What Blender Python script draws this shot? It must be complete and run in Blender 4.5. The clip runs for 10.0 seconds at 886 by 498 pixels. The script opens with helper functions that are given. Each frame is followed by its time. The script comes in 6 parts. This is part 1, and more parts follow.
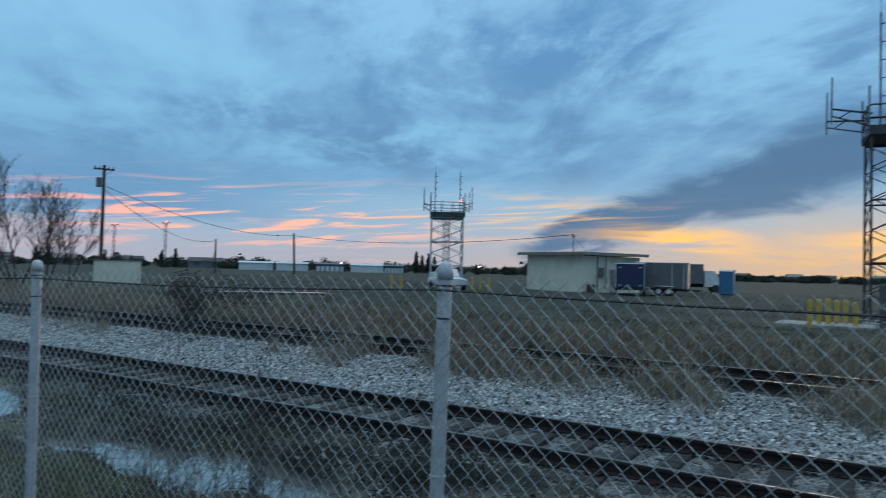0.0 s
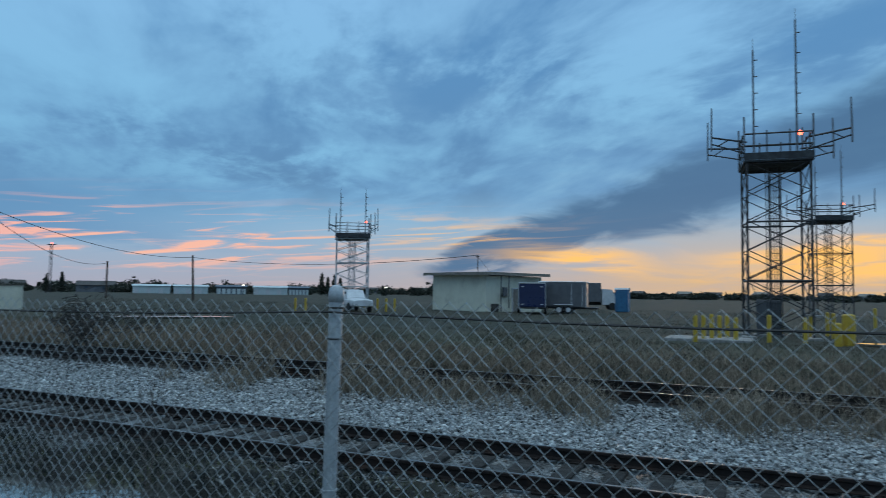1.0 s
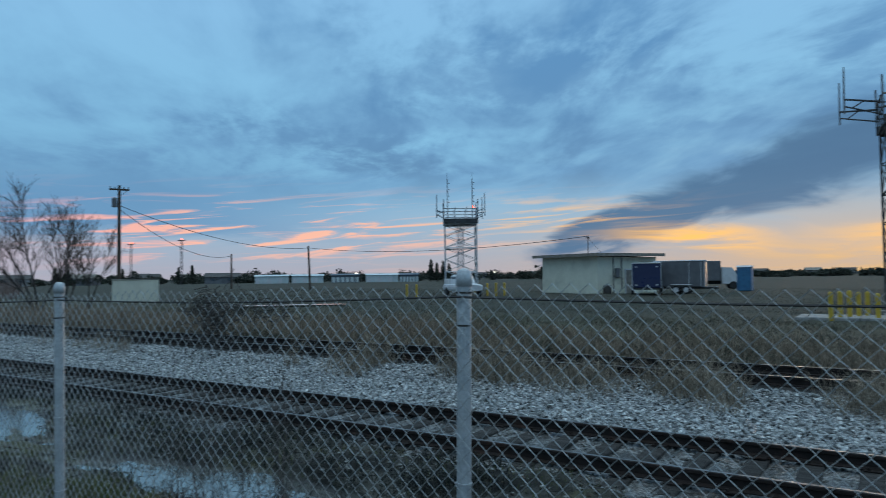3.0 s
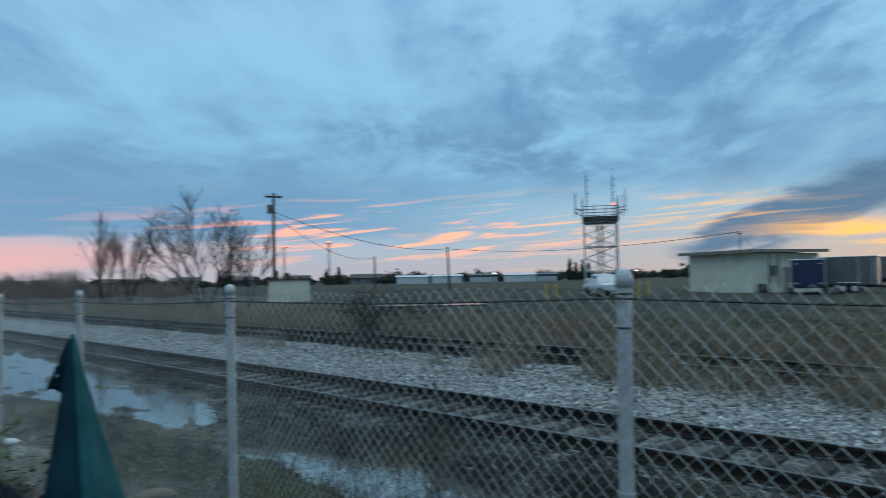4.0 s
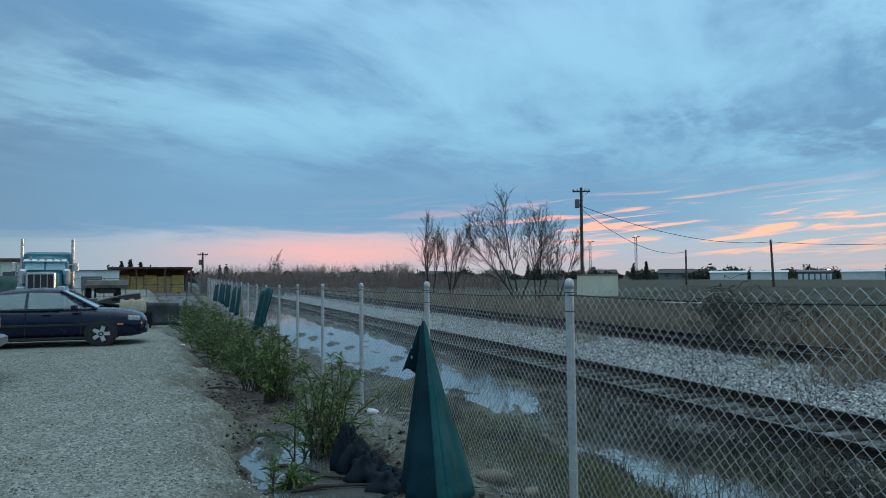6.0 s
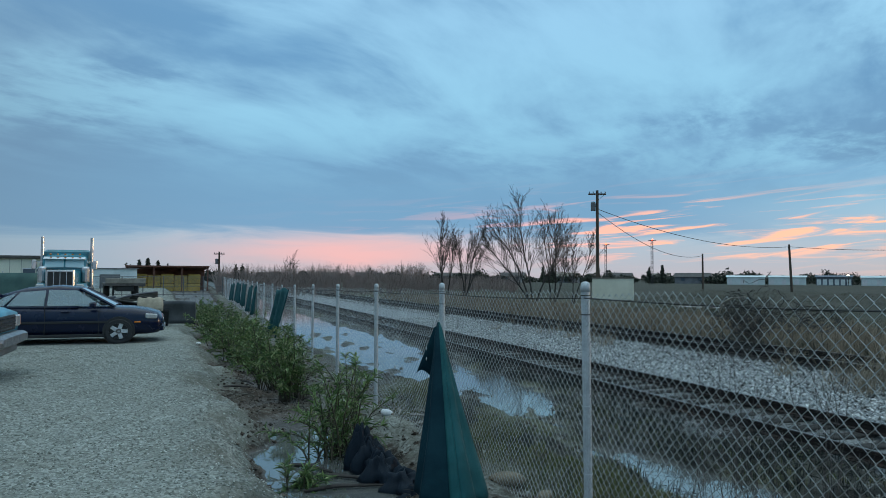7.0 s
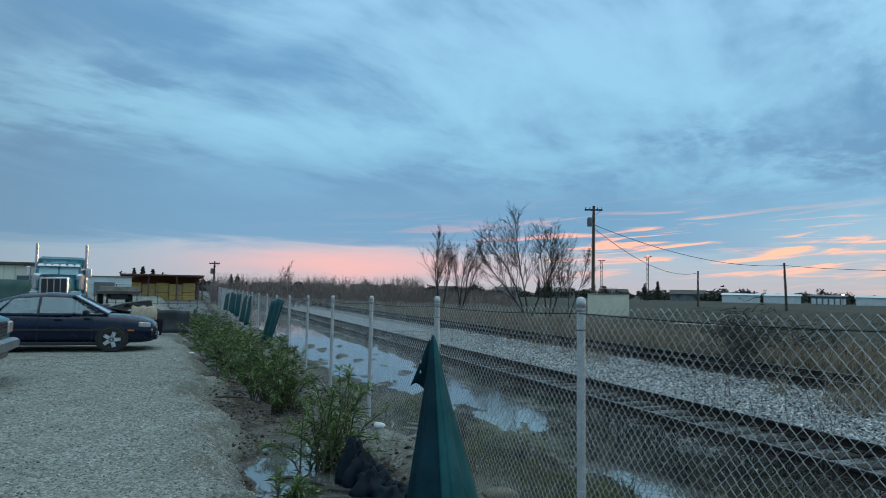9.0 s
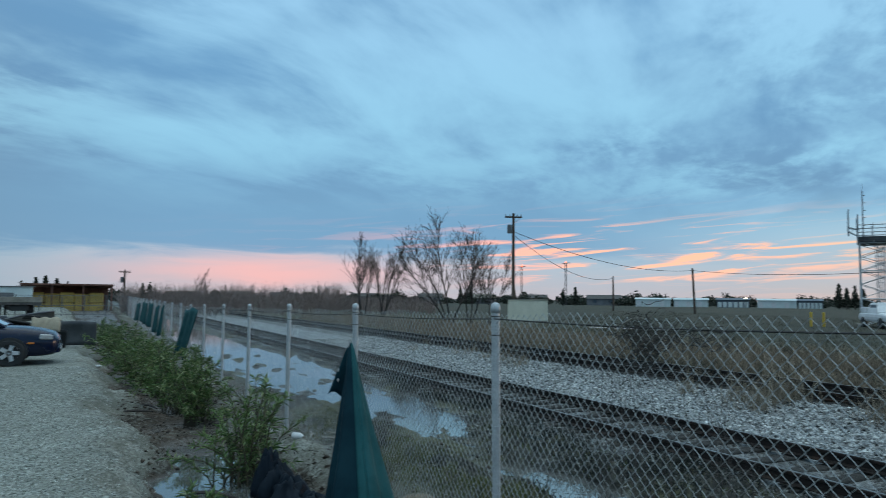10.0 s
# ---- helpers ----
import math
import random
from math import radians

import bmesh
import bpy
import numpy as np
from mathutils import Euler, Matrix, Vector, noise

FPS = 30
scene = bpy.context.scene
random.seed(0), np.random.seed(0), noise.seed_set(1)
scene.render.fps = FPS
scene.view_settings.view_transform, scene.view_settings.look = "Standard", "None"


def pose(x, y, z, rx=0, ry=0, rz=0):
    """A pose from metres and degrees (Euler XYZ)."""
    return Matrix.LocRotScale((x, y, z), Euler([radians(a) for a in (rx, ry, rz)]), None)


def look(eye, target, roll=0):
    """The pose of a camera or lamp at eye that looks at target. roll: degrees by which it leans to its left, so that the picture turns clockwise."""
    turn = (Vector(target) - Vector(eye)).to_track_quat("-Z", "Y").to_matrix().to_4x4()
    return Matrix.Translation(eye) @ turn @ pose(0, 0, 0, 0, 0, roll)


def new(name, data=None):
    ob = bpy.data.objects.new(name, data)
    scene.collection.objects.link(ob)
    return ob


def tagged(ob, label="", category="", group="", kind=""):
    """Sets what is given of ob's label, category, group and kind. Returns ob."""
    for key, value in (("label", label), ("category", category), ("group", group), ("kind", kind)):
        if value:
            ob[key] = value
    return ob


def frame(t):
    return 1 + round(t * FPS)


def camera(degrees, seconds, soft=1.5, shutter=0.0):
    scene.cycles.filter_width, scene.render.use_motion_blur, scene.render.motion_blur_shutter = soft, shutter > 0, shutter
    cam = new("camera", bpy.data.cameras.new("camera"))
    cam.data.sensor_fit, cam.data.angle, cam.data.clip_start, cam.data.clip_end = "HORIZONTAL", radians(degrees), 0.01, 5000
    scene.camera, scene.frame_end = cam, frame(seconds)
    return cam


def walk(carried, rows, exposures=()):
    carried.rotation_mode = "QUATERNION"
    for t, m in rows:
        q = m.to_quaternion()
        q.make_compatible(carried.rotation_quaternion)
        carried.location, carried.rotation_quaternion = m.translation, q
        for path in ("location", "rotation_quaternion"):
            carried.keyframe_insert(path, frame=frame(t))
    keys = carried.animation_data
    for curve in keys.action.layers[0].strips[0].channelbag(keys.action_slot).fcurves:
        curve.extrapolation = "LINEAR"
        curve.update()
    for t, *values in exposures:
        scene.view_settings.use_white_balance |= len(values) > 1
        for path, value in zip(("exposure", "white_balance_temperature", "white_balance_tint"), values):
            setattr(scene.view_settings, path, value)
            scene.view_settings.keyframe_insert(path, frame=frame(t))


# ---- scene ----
cam = camera(64.9, 10.0, soft=0.75, shutter=0.5)
ROWS = [
    (0.0, 0.000, 0.000, 1.588, 31.98, 1.64, -1.44),
    (0.5, 0.084, -0.076, 1.590, 27.33, 2.96, -1.26),
    (1.0, 0.163, -0.137, 1.597, 24.34, 3.49, -0.80),
    (1.5, 0.226, -0.133, 1.603, 20.41, 3.22, -0.30),
    (2.0, 0.141, -0.054, 1.594, 20.43, 2.70, -0.13),
    (2.5, 0.037, -0.010, 1.589, 27.01, 2.29, 0.37),
    (4.0, -0.091, -0.023, 1.597, 44.49, 2.36, 1.16),
    (4.5, -0.190, -0.087, 1.601, 55.06, 2.51, 1.45),
    (5.0, -0.249, -0.124, 1.598, 63.41, 2.40, 1.15),
    (5.5, -0.282, -0.155, 1.604, 67.48, 2.21, 0.80),
    (7.0, -0.287, -0.182, 1.606, 70.38, 2.33, -0.26),
    (7.5, -0.291, -0.184, 1.606, 70.97, 2.46, -0.58),
    (8.0, -0.294, -0.187, 1.603, 71.34, 2.64, -0.92),
    (8.5, -0.306, -0.183, 1.604, 71.24, 3.02, -1.10),
    (9.0, -0.296, -0.179, 1.605, 70.01, 3.42, -1.16),
    (9.5, -0.281, -0.155, 1.610, 67.46, 3.87, -0.90),
    (10.0, -0.259, -0.146, 1.604, 63.66, 4.08, -0.59),
]
EXPOSURES = [(0.0, 0.15, 6000, 8), (1.0, 0.0, 5850, 8), (2.3, 0.0, 5850, 8), (4.5, 0.28, 6400, 6), (10.0, 0.34, 6500, 6)]
walk(cam, [(t, pose(x, y, z, 90 + pitch, roll, yaw)) for t, x, y, z, yaw, pitch, roll in ROWS], EXPOSURES)

RNG = np.random.default_rng(7)


# ---- node helpers ----
class Nodes:
    """Short hand for building a node tree."""

    def __init__(self, tree):
        self.tree = tree
        tree.nodes.clear()

    def node(self, kind):
        return self.tree.nodes.new(kind)

    def put(self, socket, value):
        if isinstance(value, bpy.types.NodeSocket):
            self.tree.links.new(value, socket)
        else:
            socket.default_value = value

    def math(self, op, a, b=0.0, c=0.0, clamp=False):
        n = self.node("ShaderNodeMath")
        n.operation, n.use_clamp = op, clamp
        for i, v in enumerate((a, b, c)):
            self.put(n.inputs[i], v)
        return n.outputs[0]

    def ramp(self, v, lo, hi, a=0.0, b=1.0, smooth=True):
        n = self.node("ShaderNodeMapRange")
        n.interpolation_type = "SMOOTHSTEP" if smooth else "LINEAR"
        for i, x in enumerate((v, lo, hi, a, b)):
            self.put(n.inputs[i], x)
        return n.outputs[0]

    def mix(self, fac, a, b, blend="MIX"):
        n = self.node("ShaderNodeMix")
        n.data_type, n.blend_type = "RGBA", blend
        self.put(n.inputs[0], fac)
        self.put(n.inputs[6], a if isinstance(a, bpy.types.NodeSocket) else (*a, 1))
        self.put(n.inputs[7], b if isinstance(b, bpy.types.NodeSocket) else (*b, 1))
        return n.outputs[2]

    def noise(self, vec, scale, detail=4.0, rough=0.55, warp=0.0):
        n = self.node("ShaderNodeTexNoise")
        if vec is not None:
            self.put(n.inputs["Vector"], vec)
        n.inputs["Scale"].default_value = scale
        n.inputs["Detail"].default_value = detail
        n.inputs["Roughness"].default_value = rough
        n.inputs["Distortion"].default_value = warp
        return n.outputs["Fac"]

    def xyz(self, x, y, z=0.0):
        n = self.node("ShaderNodeCombineXYZ")
        for i, v in enumerate((x, y, z)):
            self.put(n.inputs[i], v)
        return n.outputs[0]

    def split(self, v):
        n = self.node("ShaderNodeSeparateXYZ")
        self.put(n.inputs[0], v)
        return n.outputs


# ---- sky: dusk, broken cloud over a glow in the west ----
GLOW = 2.0  # heading of the glow, degrees left of +y
world = bpy.data.worlds.new("dusk_sky")
scene.world = world
world.use_nodes = True
W = Nodes(world.node_tree)
ray = W.split(W.node("ShaderNodeTexCoord").outputs["Generated"])
up = ray[2]
flat = W.math("SQRT", W.math("ADD", W.math("MULTIPLY", ray[0], ray[0]), W.math("MULTIPLY", ray[1], ray[1])))
el = W.math("MULTIPLY", W.math("ARCTAN2", up, flat), 57.2958)
az = W.math("MULTIPLY", W.math("ARCTAN2", W.math("MULTIPLY", ray[0], -1.0), ray[1]), 57.2958)

# cloud layer laid out flat overhead, streaks running along one heading
HEAD = radians(41)
hgt = W.math("ADD", W.math("MAXIMUM", up, 0.0), 0.11)
px = W.math("DIVIDE", ray[0], hgt)
py = W.math("DIVIDE", ray[1], hgt)
along = W.math("ADD", W.math("MULTIPLY", px, -math.sin(HEAD)), W.math("MULTIPLY", py, math.cos(HEAD)))
across = W.math("ADD", W.math("MULTIPLY", px, math.cos(HEAD)), W.math("MULTIPLY", py, math.sin(HEAD)))
# slow bends, so that the streaks curve and cross
bend = W.noise(W.xyz(px, py, 2.0), 0.32, 2.0, 0.5)
across = W.math("ADD", across, W.math("MULTIPLY", W.math("SUBTRACT", bend, 0.5), 1.3))
broad = W.noise(W.xyz(along, W.math("MULTIPLY", across, 0.42), 3.7), 0.85, 3.0, 0.5, 0.3)
fine = W.noise(W.xyz(W.math("MULTIPLY", along, 0.55), across, 9.1), 1.9, 6.0, 0.56, 0.25)
ripple = W.noise(W.xyz(W.math("MULTIPLY", along, 0.7), across, 5.0), 8.5, 4.0, 0.6, 0.2)
patchy = W.ramp(W.noise(W.xyz(px, py, 7.0), 0.7, 2.0), 0.45, 0.65)
cover = W.math("ADD", W.math("MULTIPLY", broad, 0.42), W.math("ADD", W.math("MULTIPLY", fine, 0.48), W.math("MULTIPLY", W.math("MULTIPLY", W.math("SUBTRACT", ripple, 0.5), patchy), 0.30)))
cover = W.math("ADD", cover, 0.05)
cloud = W.ramp(cover, 0.375, 0.555)


def spot(a, e, wa, we, tilt=0.0, wob=0.0):
    """A soft oval of sky round heading a and height e, in degrees."""
    da = W.math("SUBTRACT", az, a)
    de = W.math("SUBTRACT", W.math("SUBTRACT", el, e), W.math("MULTIPLY", da, tilt))
    if wob:
        de = W.math("ADD", de, W.math("MULTIPLY", W.math("SUBTRACT", fine2, 0.5), wob))
    q = W.math("ADD", W.math("POWER", W.math("DIVIDE", W.math("ABSOLUTE", da), wa), 2.0),
               W.math("POWER", W.math("DIVIDE", W.math("ABSOLUTE", de), we), 2.0))
    return W.math("EXPONENT", W.math("MULTIPLY", q, -1.0))


low = W.xyz(W.math("MULTIPLY", az, 0.10), W.math("MULTIPLY", el, 0.75), 1.3)
fine2 = W.noise(low, 1.0, 5.0, 0.55, 0.8)
low2 = W.xyz(W.math("MULTIPLY", az, 0.13), W.math("ADD", W.math("MULTIPLY", el, 1.7), W.math("MULTIPLY", az, 0.12)), 6.3)
wisps = W.ramp(W.noise(low2, 0.9, 5.0, 0.55, 0.9), 0.46, 0.70)

# clear sky behind: pale blue above, warm at the rim, warmest towards the glow
air = W.node("ShaderNodeTexSky")
air.sky_type, air.sun_disc, air.air_density, air.dust_density = "NISHITA", False, 1.2, 2.0
air.sun_elevation, air.sun_rotation = radians(1.5), radians(-GLOW)
near_glow = spot(GLOW - 4, 0, 26, 60)
rim = W.math("MULTIPLY", W.math("EXPONENT", W.math("MULTIPLY", W.math("MAXIMUM", el, 0.0), -0.42)), W.ramp(az, 100.0, 84.0, 0.25, 1.0))
clear = W.mix(W.ramp(el, 0.0, 9.0), (0.34, 0.44, 0.53), (0.245, 0.49, 0.67))
clear = W.mix(W.ramp(el, 8.0, 28.0), clear, (0.28, 0.50, 0.72))
clear = W.mix(W.math("MULTIPLY", rim, 0.70), clear, (0.46, 0.37, 0.40))
clear = W.mix(W.math("MULTIPLY", W.math("MULTIPLY", W.math("EXPONENT", W.math("MULTIPLY", W.math("MAXIMUM", el, 0.0), -0.27)), W.math("MULTIPLY", near_glow, W.ramp(fine2, 0.25, 0.75, 0.55, 1.1))), 0.95), clear, (0.84, 0.49, 0.17))
grey = W.mix(W.ramp(el, 2.0, 20.0), (0.135, 0.245, 0.385), (0.112, 0.258, 0.455))
grey = W.mix(W.ramp(fine, 0.42, 0.66), (0.165, 0.325, 0.51), grey)
high = W.ramp(el, 4.5, 9.0)
sky = W.mix(W.math("MULTIPLY", cloud, W.math("MULTIPLY", high, 0.92)), clear, grey)
# the long dark bank that rises out of the west
ragged = W.noise(W.xyz(W.math("ADD", W.math("MULTIPLY", az, 0.11), W.math("MULTIPLY", el, 0.10)), W.math("MULTIPLY", el, 0.30), 2.2), 1.6, 4.0, 0.55, 0.5)
edge = W.math("MULTIPLY", W.math("SUBTRACT", ragged, 0.5), 4.5)
line = W.math("ADD", W.math("SUBTRACT", el, W.math("MULTIPLY", W.math("SUBTRACT", 27.0, az), 0.30)), edge)
thick = W.math("ADD", 0.9, W.math("MULTIPLY", W.math("MAXIMUM", W.math("SUBTRACT", 25.0, az), 0.0), 0.085))
bank = W.math("EXPONENT", W.math("MULTIPLY", W.math("POWER", W.math("ABSOLUTE", W.math("DIVIDE", W.math("SUBTRACT", line, 1.3), thick)), 2.0), -1.0))
bank = W.math("MULTIPLY", bank, W.math("MULTIPLY", W.ramp(az, 29.0, 22.0), W.ramp(az, -60.0, -25.0)))
sky = W.mix(W.math("MULTIPLY", W.ramp(bank, 0.10, 0.85), 0.92), sky, (0.080, 0.165, 0.275))
# grey-blue shelf of cloud over the pink rim to the south
shelf = W.math("MULTIPLY", W.ramp(W.math("ADD", el, W.math("MULTIPLY", W.math("SUBTRACT", fine2, 0.5), 3.6)), 2.5, 4.2), W.math("MULTIPLY", W.ramp(el, 13.0, 6.0), W.ramp(az, 33.0, 58.0)))
sky = W.mix(W.math("MULTIPLY", shelf, 0.9), sky, (0.145, 0.29, 0.46))
# lit undersides: pink to the south, gold at the glow
pink = W.math("MULTIPLY", W.math("MAXIMUM", W.math("MULTIPLY", spot(77.5, 2.0, 11.5, 1.15, 0.0, 2.6), 0.76), W.math("MULTIPLY", W.math("MULTIPLY", W.ramp(wisps, 0.0, 1.0), spot(49, 3.6, 17, 2.1, 0.0)), 1.7)), 0.95, clamp=True)
sky = W.mix(pink, sky, W.mix(W.ramp(az, 70.0, 45.0), (0.88, 0.42, 0.39), (0.98, 0.50, 0.35)))
gold = W.math("MAXIMUM", spot(13.5, 2.7, 5.5, 0.7, 0.06, 4.2), W.math("MAXIMUM", spot(-4.5, 3.1, 8.0, 0.9, -0.05, 4.6), spot(-9.0, 1.9, 9.0, 0.7, 0.0, 3.6)))
gold = W.math("MAXIMUM", gold, W.math("MULTIPLY", W.math("MULTIPLY", wisps, spot(25, 4.4, 8, 1.5, 0.0)), 0.75))
sky = W.mix(W.math("MULTIPLY", gold, 0.95, clamp=True), sky, (1.15, 0.60, 0.14))
# dimmer low in the east, away from the glow
east = W.math("MULTIPLY", W.ramp(ray[1], 0.15, -0.5), W.ramp(el, 40.0, 8.0))
sky = W.mix(W.math("MULTIPLY", east, 0.6), sky, (0.12, 0.16, 0.22))
# brighter overhead, above the view: added to put more light on the ground
sky = W.mix(W.ramp(el, 26.0, 60.0), sky, (0.80, 1.02, 1.15))
# below the rim the ground's haze
sky = W.mix(W.ramp(el, -0.5, -4.0), sky, (0.10, 0.11, 0.12))
SKY = 1.0
both = W.mix(0.001, sky, air.outputs[0])
bg = W.node("ShaderNodeBackground")
W.put(bg.inputs[0], both)
bg.inputs[1].default_value = SKY
W.put(W.node("ShaderNodeOutputWorld").inputs[0], bg.outputs[0])

sun = new("sun", bpy.data.lights.new("sun", "SUN"))
sun.data.energy, sun.data.angle, sun.data.color = 0.5, radians(14), (1.0, 0.66, 0.40)
sun.matrix_world = look((0, 0, 30), (math.sin(radians(GLOW)) * 100, -math.cos(radians(GLOW)) * 100, 24.0))


# ---- materials ----
def material(name, a, b=None, scale=6.0, rough=0.8, metal=0.0, bump=0.0, fine=60.0, stain=None, amount=0.5, random=0.0, stretch=(1, 1, 1), coat=0.0, spread=(0.35, 0.65), space="Object", spec=0.5):
    """A surface whose colour wanders from a to b at one scale and is speckled at a finer one."""
    m = bpy.data.materials.new(name)
    m.use_nodes = True
    N = Nodes(m.node_tree)
    out, bsdf = N.node("ShaderNodeOutputMaterial"), N.node("ShaderNodeBsdfPrincipled")
    N.put(out.inputs[0], bsdf.outputs[0])
    tc = N.node("ShaderNodeTexCoord").outputs["Object"] if space == "Object" else N.node("ShaderNodeNewGeometry").outputs["Position"]
    mp = N.node("ShaderNodeMapping")
    N.put(mp.inputs[0], tc)
    mp.inputs["Scale"].default_value = stretch
    v = mp.outputs[0]
    b = b or tuple(x * 0.7 for x in a)
    big = N.noise(v, scale, 4.0, 0.6)
    small = N.noise(v, fine, 3.0, 0.6)
    col = N.mix(N.ramp(big, *spread), a, b)
    col = N.mix(N.ramp(small, 0.3, 0.75, 0.0, 0.45), col, tuple(x * 0.55 for x in b))
    if stain:
        col = N.mix(N.math("MULTIPLY", N.ramp(N.noise(v, scale * 0.45, 6.0, 0.65, 0.6), 0.52, 0.68), amount), col, stain)
    if random:
        r = N.node("ShaderNodeObjectInfo").outputs["Random"]
        col = N.mix(N.math("MULTIPLY", r, random), col, tuple(x * 0.45 for x in a))
    N.put(bsdf.inputs["Base Color"], col)
    N.put(bsdf.inputs["Roughness"], N.ramp(big, 0.3, 0.7, max(rough - 0.1, 0.03), min(rough + 0.1, 1.0)))
    bsdf.inputs["Metallic"].default_value = metal
    bsdf.inputs["Specular IOR Level"].default_value = spec
    if coat:
        bsdf.inputs["Coat Weight"].default_value = coat
        bsdf.inputs["Coat Roughness"].default_value = 0.08
    if bump:
        bp = N.node("ShaderNodeBump")
        bp.inputs["Strength"].default_value = bump
        bp.inputs["Distance"].default_value = 0.02
        N.put(bp.inputs["Height"], small)
        N.put(bsdf.inputs["Normal"], bp.outputs[0])
    return m


def island_material(name, colors, rough=0.9, random_scale=1.0, trans=0.0):
    """For stones and blades: each island takes its own colour between those given."""
    m = bpy.data.materials.new(name)
    m.use_nodes = True
    N = Nodes(m.node_tree)
    out, bsdf = N.node("ShaderNodeOutputMaterial"), N.node("ShaderNodeBsdfPrincipled")
    N.put(out.inputs[0], bsdf.outputs[0])
    geo = N.node("ShaderNodeNewGeometry")
    r = geo.outputs["Random Per Island"]
    cr = N.node("ShaderNodeValToRGB")
    els = cr.color_ramp.elements
    while len(els) < len(colors):
        els.new(0.5)
    for i, c in enumerate(colors):
        els[i].position = i / max(len(colors) - 1, 1)
        els[i].color = (*c, 1)
    N.put(cr.inputs[0], r)
    grain = N.noise(geo.outputs["Position"], 40.0, 3.0)
    col = N.mix(N.ramp(grain, 0.3, 0.8, 0.0, 0.4), cr.outputs[0], tuple(x * 0.5 for x in colors[0]))
    N.put(bsdf.inputs["Base Color"], col)
    bsdf.inputs["Roughness"].default_value = rough
    bsdf.inputs["Specular IOR Level"].default_value = 0.15 if rough > 0.8 else 0.4
    return m


def glow_material(name, color, strength):
    m = bpy.data.materials.new(name)
    m.use_nodes = True
    N = Nodes(m.node_tree)
    e = N.node("ShaderNodeEmission")
    e.inputs[0].default_value, e.inputs[1].default_value = (*color, 1), strength
    N.put(N.node("ShaderNodeOutputMaterial").inputs[0], e.outputs[0])
    return m


def glass_material(name, tint, rough=0.03):
    m = bpy.data.materials.new(name)
    m.use_nodes = True
    N = Nodes(m.node_tree)
    bsdf = N.node("ShaderNodeBsdfPrincipled")
    bsdf.inputs["Base Color"].default_value = (*tint, 1)
    bsdf.inputs["Roughness"].default_value = rough
    bsdf.inputs["Transmission Weight"].default_value = 0.75
    bsdf.inputs["IOR"].default_value = 1.45
    N.put(N.node("ShaderNodeOutputMaterial").inputs[0], bsdf.outputs[0])
    return m


M_GALV = material("galvanised_steel", (0.54, 0.57, 0.59), (0.44, 0.47, 0.49), 9, 0.5, 0.3, 0.05, 90, (0.20, 0.19, 0.17), 0.4)
M_WIRE = material("fence_wire", (0.54, 0.57, 0.57), (0.40, 0.42, 0.42), 5, 0.5, 0.25, 0.0, 60, (0.14, 0.10, 0.07), 0.5)
M_DARKWIRE = material("dark_wire", (0.03, 0.03, 0.032), (0.05, 0.045, 0.04), 8, 0.7)
M_RAIL = material("rusty_rail", (0.034, 0.025, 0.022), (0.022, 0.017, 0.015), 5, 0.62, 0.1, 0.25, 70, (0.08, 0.04, 0.025), 0.4, spec=0.2)
M_RAILTOP = material("worn_rail_head", (0.20, 0.20, 0.20), (0.11, 0.10, 0.09), 6, 0.4, 0.8)
M_TIE = material("weathered_tie", (0.078, 0.072, 0.067), (0.040, 0.037, 0.035), 2.5, 0.92, 0, 0.6, 45, (0.19, 0.185, 0.175), 0.6, 0.6, (0.4, 4, 4), spec=0.15)
M_TOWER = material("tower_steel", (0.075, 0.078, 0.082), (0.05, 0.05, 0.054), 3, 0.6, 0.3, 0.0, 40, (0.10, 0.06, 0.04), 0.5)
M_PLATE = material("platform_steel", (0.07, 0.08, 0.085), (0.05, 0.05, 0.055), 3, 0.7, 0.3)
M_ANTENNA = material("antenna_fibreglass", (0.20, 0.23, 0.26), (0.14, 0.16, 0.19), 2, 0.6)
M_YELLOW = material("yellow_paint", (0.62, 0.43, 0.04), (0.50, 0.33, 0.03), 4, 0.6, 0, 0.1, 40, (0.25, 0.20, 0.08), 0.6)
M_CREAM = material("cream_block_paint", (0.80, 0.79, 0.64), (0.72, 0.71, 0.57), 1.2, 0.85, 0, 0.15, 30, (0.40, 0.38, 0.30), 0.4)
M_IVORY = material("ivory_sheet_paint", (0.80, 0.78, 0.64), (0.72, 0.70, 0.57), 1.2, 0.7, 0, 0.05, 30, (0.45, 0.42, 0.34), 0.3)
# darker copy of the tarp: wet cloth plus the shade of its far-from-light side
M_TARPWETSHADE = material("shaded_wet_tarp_cloth", (0.004, 0.030, 0.042), (0.003, 0.020, 0.030), 3.0, 0.8, 0, 0.25, 220, (0.008, 0.045, 0.055), 0.35, spec=0.1)
M_ROOF = material("dark_roof", (0.10, 0.09, 0.085), (0.06, 0.055, 0.05), 3, 0.8)
M_TRIM = material("weathered_trim", (0.30, 0.27, 0.23), (0.20, 0.18, 0.15), 3, 0.8)
M_CONC = material("concrete", (0.36, 0.35, 0.33), (0.26, 0.25, 0.23), 3, 0.9, 0, 0.3, 40, (0.16, 0.15, 0.13), 0.5)
M_WOODPOLE = material("utility_pole_wood", (0.10, 0.075, 0.055), (0.055, 0.042, 0.034), 2, 0.9, 0, 0.4, 30, None, 0.5, 0, (6, 6, 0.6))
M_BARK = material("bare_bark", (0.065, 0.055, 0.05), (0.045, 0.038, 0.034), 6, 0.95, 0, 0.3, 50)
M_TWIG = material("fine_twigs", (0.27, 0.21, 0.19), (0.19, 0.15, 0.135), 6, 0.95)
